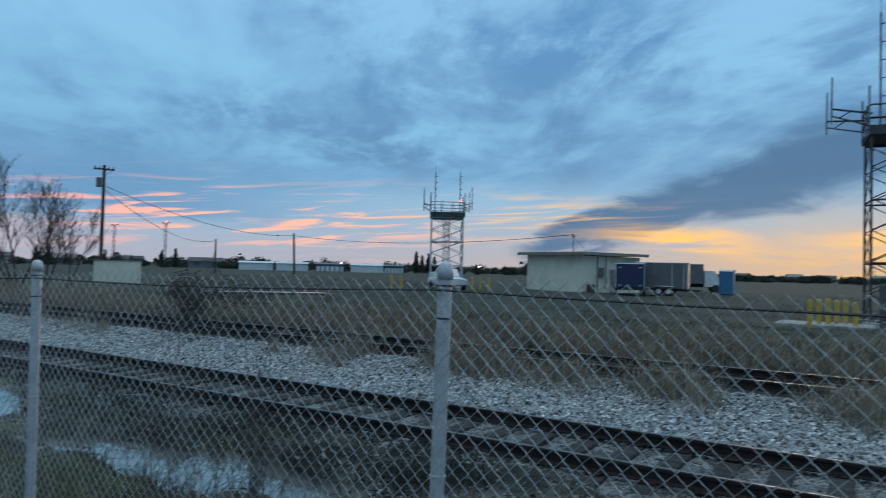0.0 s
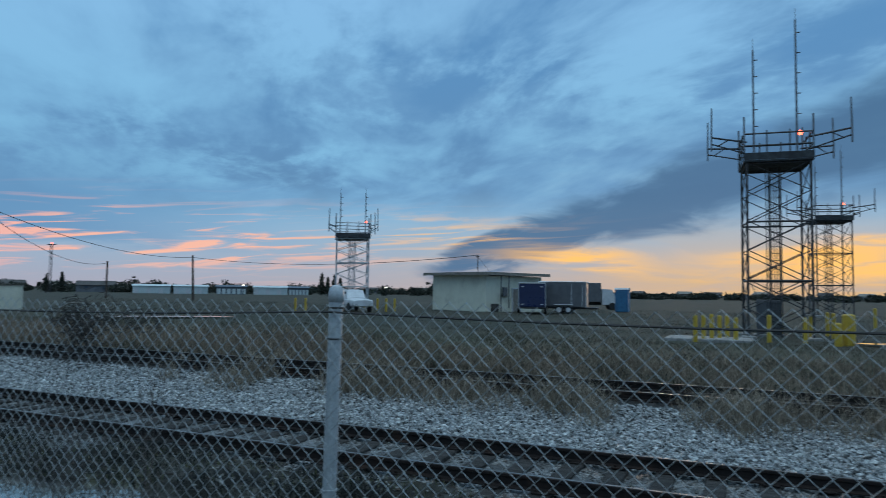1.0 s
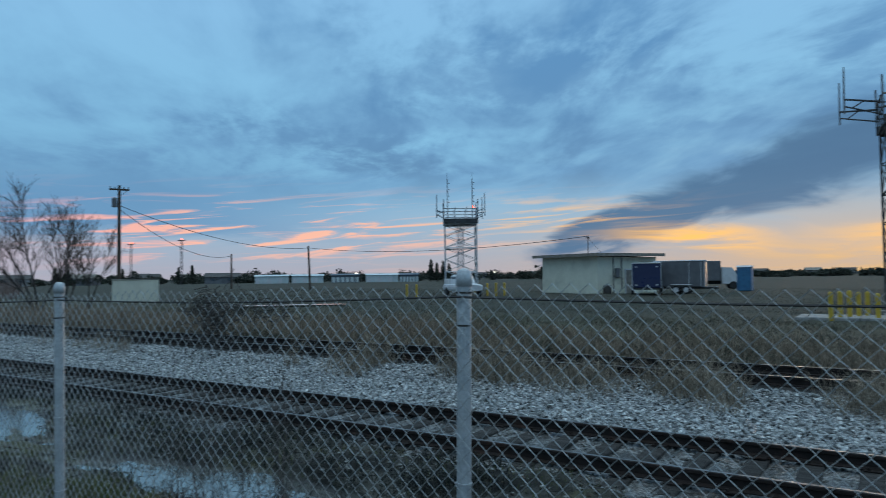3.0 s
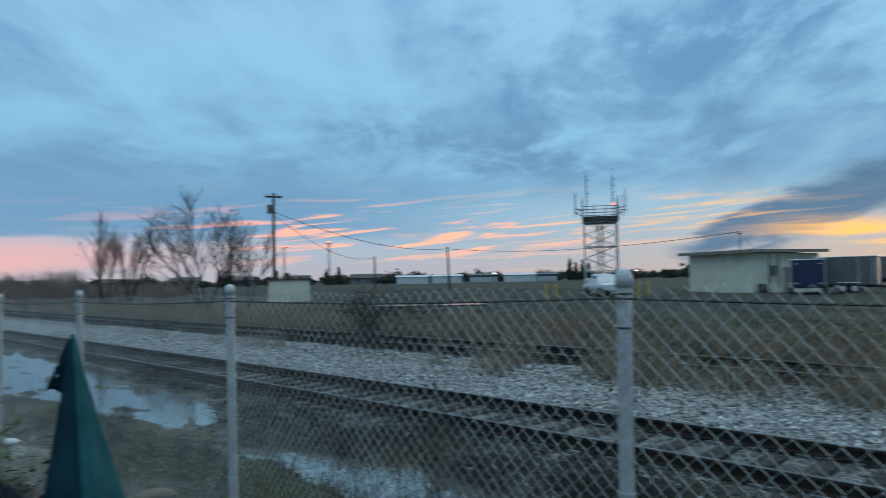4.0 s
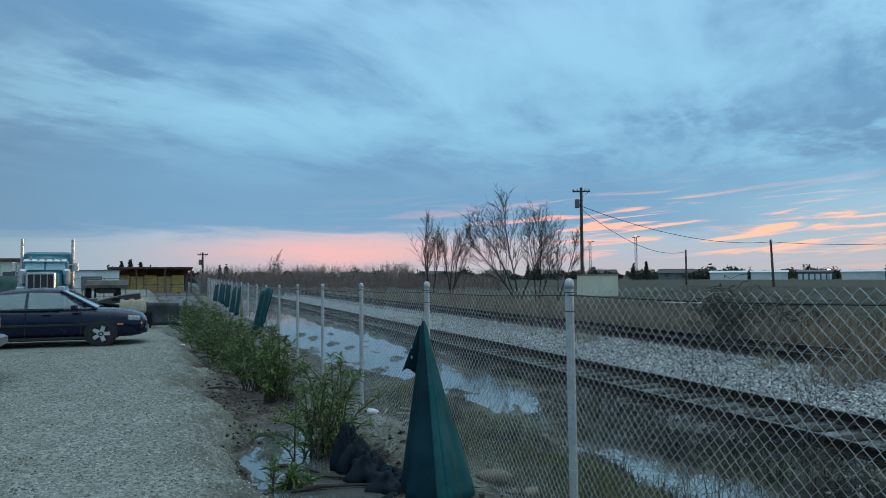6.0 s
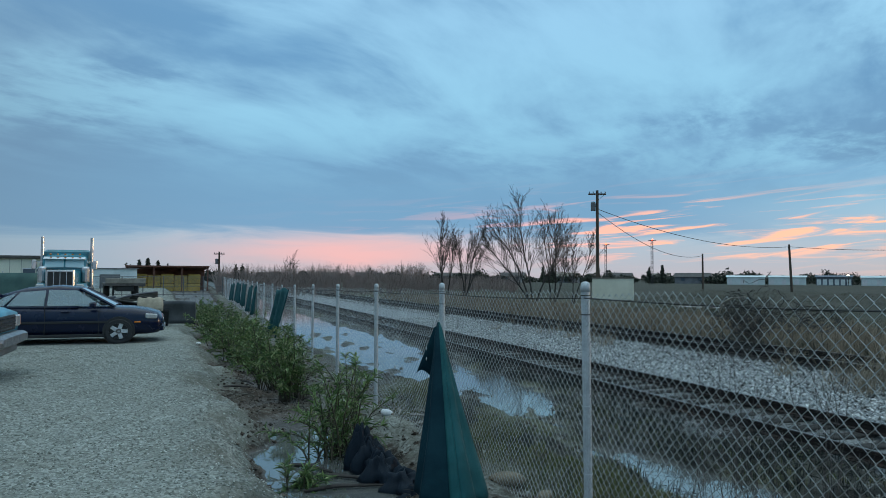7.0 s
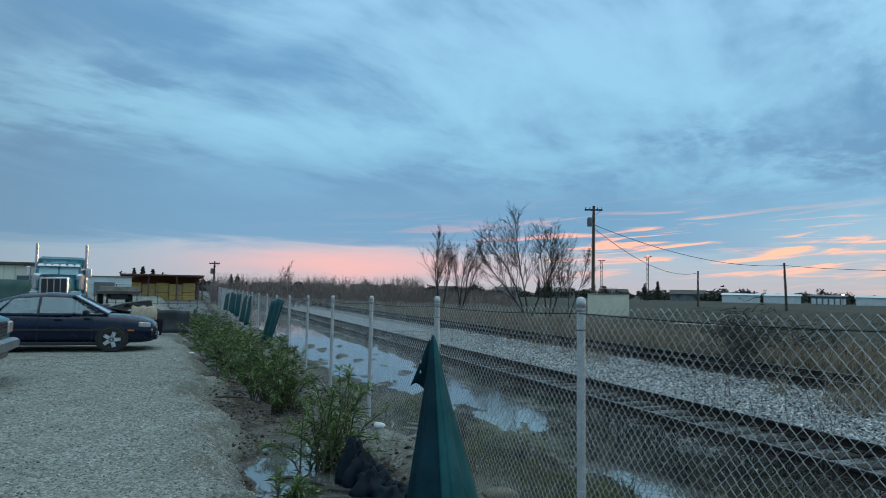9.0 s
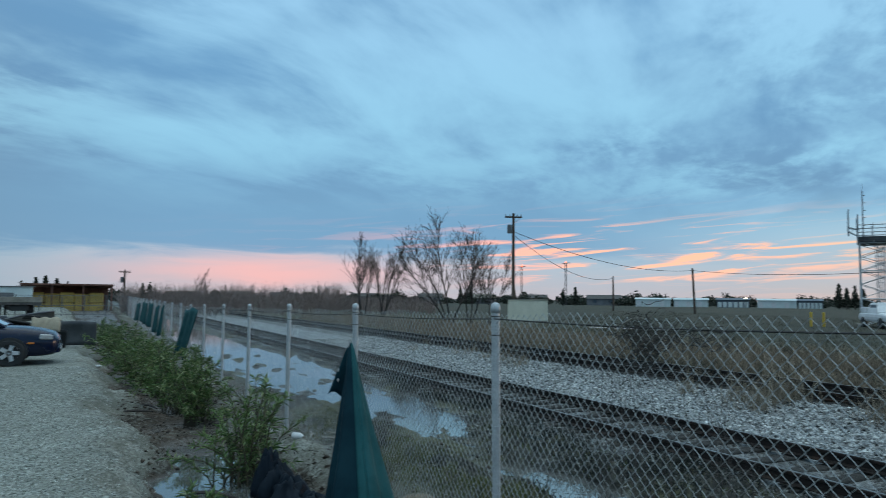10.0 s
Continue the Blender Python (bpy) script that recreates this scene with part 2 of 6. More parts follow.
M_WHITE = material("white_paint", (0.72, 0.73, 0.74), (0.62, 0.63, 0.64), 2, 0.55, 0, 0, 40, (0.40, 0.38, 0.35), 0.35)
M_BLACK = material("black_rubber", (0.018, 0.018, 0.019), (0.03, 0.03, 0.03), 8, 0.75)
M_NAVY = material("navy_paint", (0.022, 0.034, 0.10), (0.018, 0.026, 0.08), 2, 0.35, 0, 0, 30, (0.06, 0.06, 0.07), 0.2)
M_GREYPAINT = material("grey_paint", (0.15, 0.155, 0.165), (0.12, 0.123, 0.13), 2, 0.5)
M_TARP = material("green_tarp", (0.011, 0.092, 0.100), (0.008, 0.066, 0.074), 3.0, 0.75, 0, 0.25, 220, (0.03, 0.085, 0.08), 0.35, spec=0.2)
M_TARPDARK = material("black_plastic_sheet", (0.006, 0.012, 0.020), (0.010, 0.018, 0.028), 5, 0.6, 0, 0.2, 60, spec=0.12)
M_GLASS = glass_material("window_glass", (0.5, 0.6, 0.62))


# ---- mesh helpers ----
class Build:
    """Collects vertices and faces for one mesh."""

    def __init__(self):
        self.v, self.f, self.m = [], [], []

    def add(self, verts, faces, slot=0):
        k = len(self.v)
        self.v.extend(tuple(p) for p in verts)
        self.f.extend(tuple(i + k for i in q) for q in faces)
        self.m.extend([slot] * len(faces))
        return self

    def box(self, lo, hi, bevel=0.0, slot=0, turn=None):
        """A box with chamfered upright and level edges."""
        (x0, y0, z0), (x1, y1, z1) = lo, hi
        if not bevel:
            vs = [(x, y, z) for z in (z0, z1) for x, y in ((x0, y0), (x1, y0), (x1, y1), (x0, y1))]
            fs = [(3, 2, 1, 0), (4, 5, 6, 7), (0, 1, 5, 4), (1, 2, 6, 5), (2, 3, 7, 6), (3, 0, 4, 7)]
        else:
            b = bevel
            ring = lambda i, z: [(x0 + i + b, y0 + i, z), (x1 - i - b, y0 + i, z), (x1 - i, y0 + i + b, z), (x1 - i, y1 - i - b, z),
                                 (x1 - i - b, y1 - i, z), (x0 + i + b, y1 - i, z), (x0 + i, y1 - i - b, z), (x0 + i, y0 + i + b, z)]
            vs = ring(b, z0) + ring(0, z0 + b) + ring(0, z1 - b) + ring(b, z1)
            fs = [tuple(range(7, -1, -1)), tuple(range(24, 32))]
            for r in range(3):
                fs += [(r * 8 + i, r * 8 + (i + 1) % 8, r * 8 + 8 + (i + 1) % 8, r * 8 + 8 + i) for i in range(8)]
        if turn is not None:
            vs = [turn @ Vector(p) for p in vs]
        return self.add(vs, fs, slot)

    def tube(self, pts, radii, sides=6, cap=True, slot=0):
        """A round bar along a line of points."""
        pts = [Vector(p) for p in pts]
        radii = [radii] * len(pts) if isinstance(radii, (int, float)) else radii
        vs, fs = [], []
        for i, (p, r) in enumerate(zip(pts, radii)):
            d = (pts[min(i + 1, len(pts) - 1)] - pts[max(i - 1, 0)]).normalized()
            a = d.cross(Vector((0, 0, 1)) if abs(d.z) < 0.9 else Vector((1, 0, 0))).normalized()
            b = d.cross(a)
            vs += [p + (a * math.cos(k * math.tau / sides) + b * math.sin(k * math.tau / sides)) * r for k in range(sides)]
        for i in range(len(pts) - 1):
            fs += [(i * sides + k, i * sides + (k + 1) % sides, (i + 1) * sides + (k + 1) % sides, (i + 1) * sides + k) for k in range(sides)]
        if cap:
            fs += [tuple(range(sides - 1, -1, -1)), tuple(range((len(pts) - 1) * sides, len(pts) * sides))]
        return self.add(vs, fs, slot)

    def extrude(self, profile, axis_from, axis_to, plane="yz", slot=0):
        """A closed profile carried along x (plane yz), y (xz) or z (xy)."""
        n = len(profile)
        place = {"yz": lambda u, w, s: (s, u, w), "xz": lambda u, w, s: (u, s, w), "xy": lambda u, w, s: (u, w, s)}[plane]
        vs = [place(u, w, axis_from) for u, w in profile] + [place(u, w, axis_to) for u, w in profile]
        fs = [(i, (i + 1) % n, n + (i + 1) % n, n + i) for i in range(n)] + [tuple(range(n - 1, -1, -1)), tuple(range(n, 2 * n))]
        return self.add(vs, fs, slot)

    def lathe(self, profile, centre, sides=16, axis="z", slot=0, cap=True):
        """A profile of (radius, height) turned about an axis."""
        cx, cy, cz = centre
        vs, fs = [], []
        for r, h in profile:
            for k in range(sides):
                c, s = r * math.cos(k * math.tau / sides), r * math.sin(k * math.tau / sides)
                vs.append({"z": (cx + c, cy + s, cz + h), "x": (cx + h, cy + c, cz + s), "y": (cx + s, cy + h, cz + c)}[axis])
        for i in range(len(profile) - 1):
            fs += [(i * sides + k, i * sides + (k + 1) % sides, (i + 1) * sides + (k + 1) % sides, (i + 1) * sides + k) for k in range(sides)]
        if cap:
            fs += [tuple(range(sides - 1, -1, -1)), tuple(range((len(profile) - 1) * sides, len(profile) * sides))]
        return self.add(vs, fs, slot)

    def mesh(self, name, *mats, smooth=False):
        me = bpy.data.meshes.new(name)
        me.from_pydata(self.v, [], self.f)
        for m in mats:
            me.materials.append(m)
        if len(mats) > 1:
            me.polygons.foreach_set("material_index", self.m)
        if smooth:
            me.polygons.foreach_set("use_smooth", [True] * len(me.polygons))
        me.update()
        return me


def thing(name, at, label, category, group="", kind="", turn=0.0):
    """An Empty at a thing's base, to hold its parts."""
    ob = new(name)
    ob.empty_display_size = 0.2
    ob.matrix_world = pose(*at, 0, 0, turn)
    return tagged(ob, label, category, group, kind)


def part(name, build, mat, parent, label="", smooth=False, kind=""):
    """One mesh under a thing or a part, in its parent's own coordinates."""
    data = build if isinstance(build, bpy.types.Mesh) else build.mesh(name, *(mat if isinstance(mat, tuple) else (mat,)), smooth=smooth)
    ob = new(name, data)
    ob.parent = parent
    return tagged(ob, label, kind=kind)


def single(name, build, mat, label, category, group="", kind="", at=(0, 0, 0), turn=0.0, smooth=False):
    """A thing that is one mesh."""
    ob = new(name, build.mesh(name, *(mat if isinstance(mat, tuple) else (mat,)), smooth=smooth))
    ob.matrix_world = pose(*at, 0, 0, turn)
    return tagged(ob, label, category, group, kind)


def raw_mesh(name, verts, faces, mat):
    me = bpy.data.meshes.new(name)
    me.from_pydata(verts.tolist() if hasattr(verts, "tolist") else verts, [], faces.tolist() if hasattr(faces, "tolist") else faces)
    me.materials.append(mat)
    me.update()
    return me


def smooth01(v, lo, hi):
    t = np.clip((v - lo) / (hi - lo), 0, 1)
    return t * t * (3 - 2 * t)


def wavy(x, y, seed=0.0):
    """Cheap rolling unevenness, about -1 to 1, for arrays."""
    return (np.sin(x * 1.31 + y * 0.73 + seed) + np.sin(x * -0.61 + y * 1.9 + 1.7 * seed) + np.sin(x * 2.7 + y * 2.1 + 2.3 * seed)
            + 0.6 * np.sin(x * 5.3 - y * 4.1 + 3.1 * seed) + 0.4 * np.sin(x * 9.1 + y * 10.3 + seed)) / 3.2


WATER = -0.470
FENCE_Y = 2.45
TRACK_1, TRACK_2 = 8.0, 13.76


def pad_edge(x):
    return (0.28 - np.maximum(0, -x - 11) * 0.042 + 0.17 * np.exp(-((x + 8.9) / 1.5) ** 2) - 0.30 * np.exp(-((x + 12.4) / 1.0) ** 2)
            + 0.11 * np.sin(x * 1.7) + 0.08 * np.sin(x * 3.9 + 1))


def wet_depth(x, y):
    """How far a place lies inside the long puddles behind the wire, in metres from their rim."""
    a = np.minimum(y - np.interp(x, [-60, -31, -17, -14.5, -11, -8.8], [3.0, 3.2, 3.1, 3.75, 4.20, 4.50]),
                   np.interp(x, [-60, -31, -25, -17, -14, -11, -8.8], [5.3, 5.6, 6.3, 5.85, 6.0, 5.50, 4.85]) - y)
    c = np.minimum(y - np.interp(x, [-7.8, -7.2, -6, -4.5, -3.0], [4.44, 4.22, 4.05, 4.1, 4.5]), np.interp(x, [-7.8, -7.2, -6, -4.5, -3.0], [4.46, 4.80, 5.10, 5.15, 4.55]) - y)
    c = np.where((x < -7.8) | (x > -3.0), -1.0, c)
    b = 0.20 * (1 - np.hypot((x + 8.0) / 0.75, (y - 3.22 - 0.1 * (x + 8)) / 0.20))
    d = 0.30 * (1 - np.hypot((x + 7.6) / 1.75, (y - 1.25 - 0.06 * (x + 7.6)) / 0.72))
    a = np.where(x > -8.8, -1.0, a)
    return np.maximum(np.maximum(a, c), np.maximum(b, d))


def track2_y(x):
    return TRACK_2 + 0.0 * x


def ground_height(x, y):
    """Height of the ground: gravel pad, ditch, puddles, two track beds and a flat field."""
    x, y = np.asarray(x, float), np.asarray(y, float)
    e = pad_edge(x)
    z = -0.47 * smooth01(y + 0.07 * wavy(x * 2.6, y * 2.6, 7.0), e - 0.50, e + 0.50 + 0.15 * np.sin(x * 0.9))
    z = z + 0.028 * wavy(x * 4.3, y * 4.7, 6.0) * smooth01(y, e - 0.6, e - 0.1)
    ditch = smooth01(y, e + 0.2, e + 0.7)
    # low mounds of soil along the fence
    z = z + ditch * (0.06 * wavy(x * 0.9, y * 1.3, 2.0) + 0.15 * np.exp(-((y - 2.2) / 0.65) ** 2) - 0.04 * np.exp(-((y - 1.1) / 0.4) ** 2))
    # heaps of dug soil beside the gravel
    for hx, hy, hw, hh in ((-13.3, 0.62, 0.8, 0.20), (-15.2, 0.35, 0.7, 0.22), (-11.3, 0.95, 0.5, 0.12), (-9.9, 2.05, 0.55, 0.13), (-8.9, 2.15, 0.4, 0.10)):
        z = z + hh * np.exp(-((x - hx) / hw) ** 2 - ((y - hy) / 0.32) ** 2) * (1 + 0.3 * wavy(x * 4, y * 4, 3.0))
    # a mossy bank behind the wire, then rough wet ground
    z = z + 0.15 * np.exp(-((y - 3.45) / 0.42) ** 2) * smooth01(x, -13, -9)
    z = z + smooth01(y, 2.6, 3.4) * (0.045 + 0.030 * wavy(x * 1.1, y * 1.9, 5.0) + 0.022 * wavy(x * 3.1, y * 3.7, 2.0))
    inside = wet_depth(x, y) + 0.02 + 0.12 * wavy(x * 0.9, y * 1.7, 9.0) * smooth01(x, -36, -24) - 0.02
    z = z - 0.13 * smooth01(inside, -0.10, 0.16) + 0.10 * smooth01(wavy(x * 1.1, y * 2.9, 4.0), 0.28, 0.62) * smooth01(x, -36, -24) * smooth01(y, 2.8, 3.4)
    # track beds and the pale ballast between them
    far = smooth01(y, 6.2, 7.0)
    t2 = track2_y(x)
    bed = -0.578 + 0.07 * smooth01(y, 8.9, 9.8) + 0.155 * smooth01(y, t2 - 2.6, t2 - 1.3) - 0.03 * smooth01(y, t2 + 1.4, t2 + 5.0)
    bed = bed + 0.26 * smooth01(np.hypot(x, y), 40, 58) * smooth01(y, 18, 30)
    bed = bed + 0.018 * wavy(x * 2, y * 2, 1.0) + 0.06 * wavy(x * 0.4, y * 0.4, 3.0) * smooth01(y, t2 + 2, t2 + 8)
    z = z * (1 - far) + bed * far
    return z + 0.012 * wavy(x * 1.3, y * 1.3, 8.0)


def high(x, y):
    return float(ground_height(x, y))


# ---- ground ----
def axis(stops):
    """Grid lines: from each stop to the next in steps of about the given width."""
    out = []
    for (a, step), (b, _) in zip(stops, stops[1:]):
        n = max(1, round((b - a) / step))
        out += [a + (b - a) * i / n for i in range(n)]
    return np.array(out + [stops[-1][0]])


def ground_material():
    m = bpy.data.materials.new("ground_cover")
    m.use_nodes = True
    N = Nodes(m.node_tree)
    out, bsdf = N.node("ShaderNodeOutputMaterial"), N.node("ShaderNodeBsdfPrincipled")
    N.put(out.inputs[0], bsdf.outputs[0])
    pos = N.node("ShaderNodeNewGeometry").outputs["Position"]
    p = N.split(pos)
    y = p[1]
    wob = N.math("MULTIPLY", N.math("SUBTRACT", N.noise(pos, 0.9, 4.0), 0.5), 1.6)
    yy = N.math("ADD", y, wob)
    grit, patch, wide = N.noise(pos, 55.0, 3.0, 0.7), N.noise(pos, 1.6, 5.0, 0.6), N.noise(pos, 0.12, 4.0, 0.6)
    cell = N.node("ShaderNodeTexVoronoi")
    N.put(cell.inputs["Vector"], pos)
    cell.inputs["Scale"].default_value = 38.0
    pebble = N.split(cell.outputs["Color"])[0]
    gravel = N.mix(N.ramp(pebble, 0.0, 1.0, smooth=False), (0.135, 0.142, 0.122), (0.38, 0.395, 0.36))
    gravel = N.mix(N.ramp(patch, 0.42, 0.62, 0.0, 0.35), gravel, (0.185, 0.19, 0.16))
    soil = N.mix(N.ramp(patch, 0.35, 0.65), (0.034, 0.027, 0.022), (0.085, 0.066, 0.052))
    soil = N.mix(N.math("MULTIPLY", N.ramp(pebble, 0.82, 0.95), 0.6), soil, (0.20, 0.195, 0.175))
    mud = N.mix(N.ramp(patch, 0.40, 0.62), (0.022, 0.022, 0.020), (0.085, 0.085, 0.075))
    moss = N.mix(N.ramp(grit, 0.3, 0.7), (0.060, 0.072, 0.032), (0.135, 0.125, 0.068))
    bal = N.mix(N.ramp(pebble, 0.25, 1.0), (0.03, 0.03, 0.03), (0.42, 0.42, 0.41))
    field = N.mix(N.ramp(wide, 0.42, 0.62), (0.105, 0.092, 0.066), (0.060, 0.070, 0.040))
    field = N.mix(N.ramp(y, 22.0, 38.0, 0.0, 0.92), field, N.mix(N.ramp(wide, 0.40, 0.60), (0.048, 0.058, 0.048), (0.070, 0.070, 0.060)))
    field = N.mix(N.ramp(patch, 0.35, 0.7, 0.0, 0.6), field, (0.095, 0.078, 0.058))
    shoulder = N.math("MULTIPLY", N.ramp(p[2], -0.005, -0.12), N.ramp(N.noise(pos, 3.0, 5.0, 0.65), 0.36, 0.60))
    gravel = N.mix(N.math("MULTIPLY", shoulder, 0.5), gravel, (0.085, 0.078, 0.060))
    silt = N.math("MULTIPLY", N.ramp(N.math("ADD", y, wob), -0.75, 0.35), N.ramp(N.noise(pos, 1.3, 6.0, 0.7, 0.4), 0.42, 0.58))
    gravel = N.mix(N.math("MULTIPLY", silt, 0.62), gravel, (0.105, 0.104, 0.086))
    col = N.mix(N.ramp(N.math("ADD", p[2], N.math("ADD", N.math("MULTIPLY", wob, 0.10), N.math("MULTIPLY", N.math("SUBTRACT", N.noise(pos, 6.0, 5.0, 0.7), 0.5), 0.5))), -0.27, -0.43), gravel, soil)
    col = N.mix(N.ramp(yy, 2.5, 3.1), col, mud)
    green = N.math("MULTIPLY", N.math("MULTIPLY", N.ramp(yy, 2.5, 3.0), N.ramp(y, 6.6, 5.8)), N.ramp(N.noise(pos, 0.7, 4.0), 0.48, 0.60))
    col = N.mix(N.math("MULTIPLY", green, 0.65), col, moss)
    col = N.mix(N.ramp(y, 6.3, 6.9), col, N.mix(N.ramp(patch, 0.4, 0.6, 0.2, 0.75), mud, bal))
    col = N.mix(N.ramp(y, 8.7, 9.1), col, bal)
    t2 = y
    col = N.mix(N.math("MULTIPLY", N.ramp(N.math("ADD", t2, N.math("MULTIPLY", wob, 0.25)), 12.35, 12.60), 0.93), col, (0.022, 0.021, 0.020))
    col = N.mix(N.ramp(N.math("ADD", t2, wob), 14.7, 15.6), col, field)
    N.put(bsdf.inputs["Base Color"], col)
    wet = N.ramp(p[2], WATER + 0.05, WATER + 0.005)
    N.put(bsdf.inputs["Roughness"], N.math("SUBTRACT", 0.93, N.math("MULTIPLY", wet, 0.45)))
    N.put(bsdf.inputs["Specular IOR Level"], N.math("ADD", 0.12, N.math("MULTIPLY", wet, 0.4)))
    bp = N.node("ShaderNodeBump")
    bp.inputs["Strength"].default_value, bp.inputs["Distance"].default_value = 0.7, 0.025
    N.put(bp.inputs["Height"], N.math("ADD", grit, N.math("MULTIPLY", pebble, 0.8)))
    N.put(bsdf.inputs["Normal"], bp.outputs[0])
    return m


gx = axis([(-2500, 500), (-500, 60), (-140, 8), (-60, 1.0), (-30, 0.3), (-16, 0.11), (3, 0.3), (12, 2), (40, 20), (200, 150), (2500, 500)])
gy = axis([(-2500, 500), (-300, 50), (-40, 5), (-8, 0.6), (-1.2, 0.09), (7, 0.2), (18, 0.9), (60, 6), (200, 60), (600, 300), (2600, 500)])
X, Y = np.meshgrid(gx, gy)
V = np.stack([X.ravel(), Y.ravel(), ground_height(X, Y).ravel()], 1)
nx, ny = len(gx), len(gy)
idx = np.arange(nx * ny).reshape(ny, nx)
F = np.stack([idx[:-1, :-1].ravel(), idx[:-1, 1:].ravel(), idx[1:, 1:].ravel(), idx[1:, :-1].ravel()], 1)
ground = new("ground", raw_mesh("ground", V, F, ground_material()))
ground.data.polygons.foreach_set("use_smooth", [True] * len(ground.data.polygons))
tagged(ground, "flat ground of grey gravel, wet soil, pale ballast and dry field", "ground", kind="structure")

# standing water
wm = bpy.data.materials.new("still_water")
wm.use_nodes = True
N = Nodes(wm.node_tree)
bsdf = N.node("ShaderNodeBsdfPrincipled")
bsdf.inputs["Base Color"].default_value = (0.10, 0.105, 0.10, 1)
bsdf.inputs["Roughness"].default_value = 0.04
bsdf.inputs["IOR"].default_value = 1.6
bsdf.inputs["Specular IOR Level"].default_value = 1.0
bp = N.node("ShaderNodeBump")
bp.inputs["Strength"].default_value, bp.inputs["Distance"].default_value = 0.03, 0.01
N.put(bp.inputs["Height"], N.noise(N.node("ShaderNodeNewGeometry").outputs["Position"], 9.0, 2.0))
N.put(bsdf.inputs["Normal"], bp.outputs[0])
N.put(N.node("ShaderNodeOutputMaterial").inputs[0], bsdf.outputs[0])
wet = Build()
wet.add([(-70, 2.0, WATER), (-13, 2.0, WATER), (-13, 6.3, WATER), (-70, 6.6, WATER)], [(0, 1, 2, 3)])
wet.add([(-13, 2.0, WATER), (2, 2.0, WATER), (2, 5.6, WATER), (-13, 6.0, WATER)], [(0, 1, 2, 3)])
wet.add([(-9.9, 0.3, WATER), (-5.6, 0.3, WATER), (-5.6, 2.0, WATER), (-9.9, 2.0, WATER)], [(0, 1, 2, 3)])
single("water", wet, wm, "shallow rain puddles standing along the fence and track", "water", kind="structure")


def far_puddle(cx, cy, rx, ry, turn):
    b = Build()
    z = high(cx, cy) + 0.12
    ring = [(rx * (1 + 0.18 * math.sin(3 * a + cx)) * math.cos(a), ry * (1 + 0.25 * math.sin(2 * a + cy)) * math.sin(a), 0) for a in [k * math.tau / 28 for k in range(28)]]
    b.add([(0, 0, 0)] + ring, [(0, 1 + k, 1 + (k + 1) % 28) for k in range(28)])
    return single("water", b, wm, "shallow puddle lying in the dry field", "water", kind="structure", at=(cx, cy, z), turn=turn)


far_puddle(-33.5, 32.3, 4.6, 0.8, 40)
far_puddle(4.8, 32.4, 1.2, 0.6, 5)

# ---- railway ----
RAIL = [(-0.070, 0), (0.070, 0), (0.070, 0.012), (0.012, 0.030), (0.009, 0.105), (0.036, 0.118), (0.036, 0.146), (0.028, 0.152),
        (-0.028, 0.152), (-0.036, 0.146), (-0.036, 0.118), (-0.009, 0.105), (-0.012, 0.030), (-0.070, 0.012)]


def railway(y0, top, slope, x0, x1, label):
    tr = thing("railway_track", (0, y0, top - 0.152), label, "railway track", "railway tracks", turn=math.degrees(math.atan(slope)))
    for side in (-0.745, 0.745):
        r = Build().extrude([(side + u, w) for u, w in RAIL], x0, x1)
        part("rail", r, M_RAIL, tr, "rusty brown steel rail")
        head = Build().box((x0, side - 0.022, 0.1525), (x1, side + 0.022, 0.1545))
        part("rail_head", head, M_RAILTOP, tr.children[-1], "dull worn running surface")
    ties = [Build().box((-0.115, -1.28, -0.17), (0.115, 1.28, -0.004), 0.012).mesh("tie", M_TIE) for _ in range(1)]
    x, n = x1 - 0.3, 0
    rest = Build()
    while x > x0 + 0.3:
        dy, a, dz = random.uniform(-0.06, 0.06), random.uniform(-1.6, 1.6), random.uniform(-0.03, 0.0)
        if n < 110:
            t = part("tie", ties[0], M_TIE, tr)
            t.matrix_local = pose(x, dy, dz, 0, 0, a)
        else:
            rest.box((x - 0.115, -1.28 + dy, -0.17), (x + 0.115, 1.28 + dy, -0.004))
        x -= 0.56
        n += 1
    if rest.v:
        part("far_ties", rest, M_TIE, tr, kind="stuff")
    plate = Build()
    x = x1 - 0.3
    for k in range(100):
        for side in (-0.745, 0.745):
            plate.box((x - 0.09, side - 0.14, -0.004), (x + 0.09, side + 0.14, 0.010))
            for q in (-0.1, 0.1):
                plate.box((x - 0.06, side + q - 0.015, 0.010), (x - 0.03, side + q + 0.015, 0.035))
        x -= 0.56
    part("spiked_plate", plate, M_RAIL, tr, "rusty tie plates and spikes", kind="stuff")
    return tr


railway(TRACK_1, -0.375, 0.0, -160, 14, "rusty railway track on sunken weathered timber ties")
railway(TRACK_2, -0.18, 0.0, -170, 30, "second rusty railway track half hidden in dry grass")

# ---- chain link fence ----
SPAN = 3.05
POST_X = [-1.55 - SPAN * i for i in range(-4, 24)]


def top_at(x):
    return 1.62 + 0.0125 * np.clip(x + 1.55, -22, 0.0) - 0.004 * np.clip(x + 23, -60, 0)


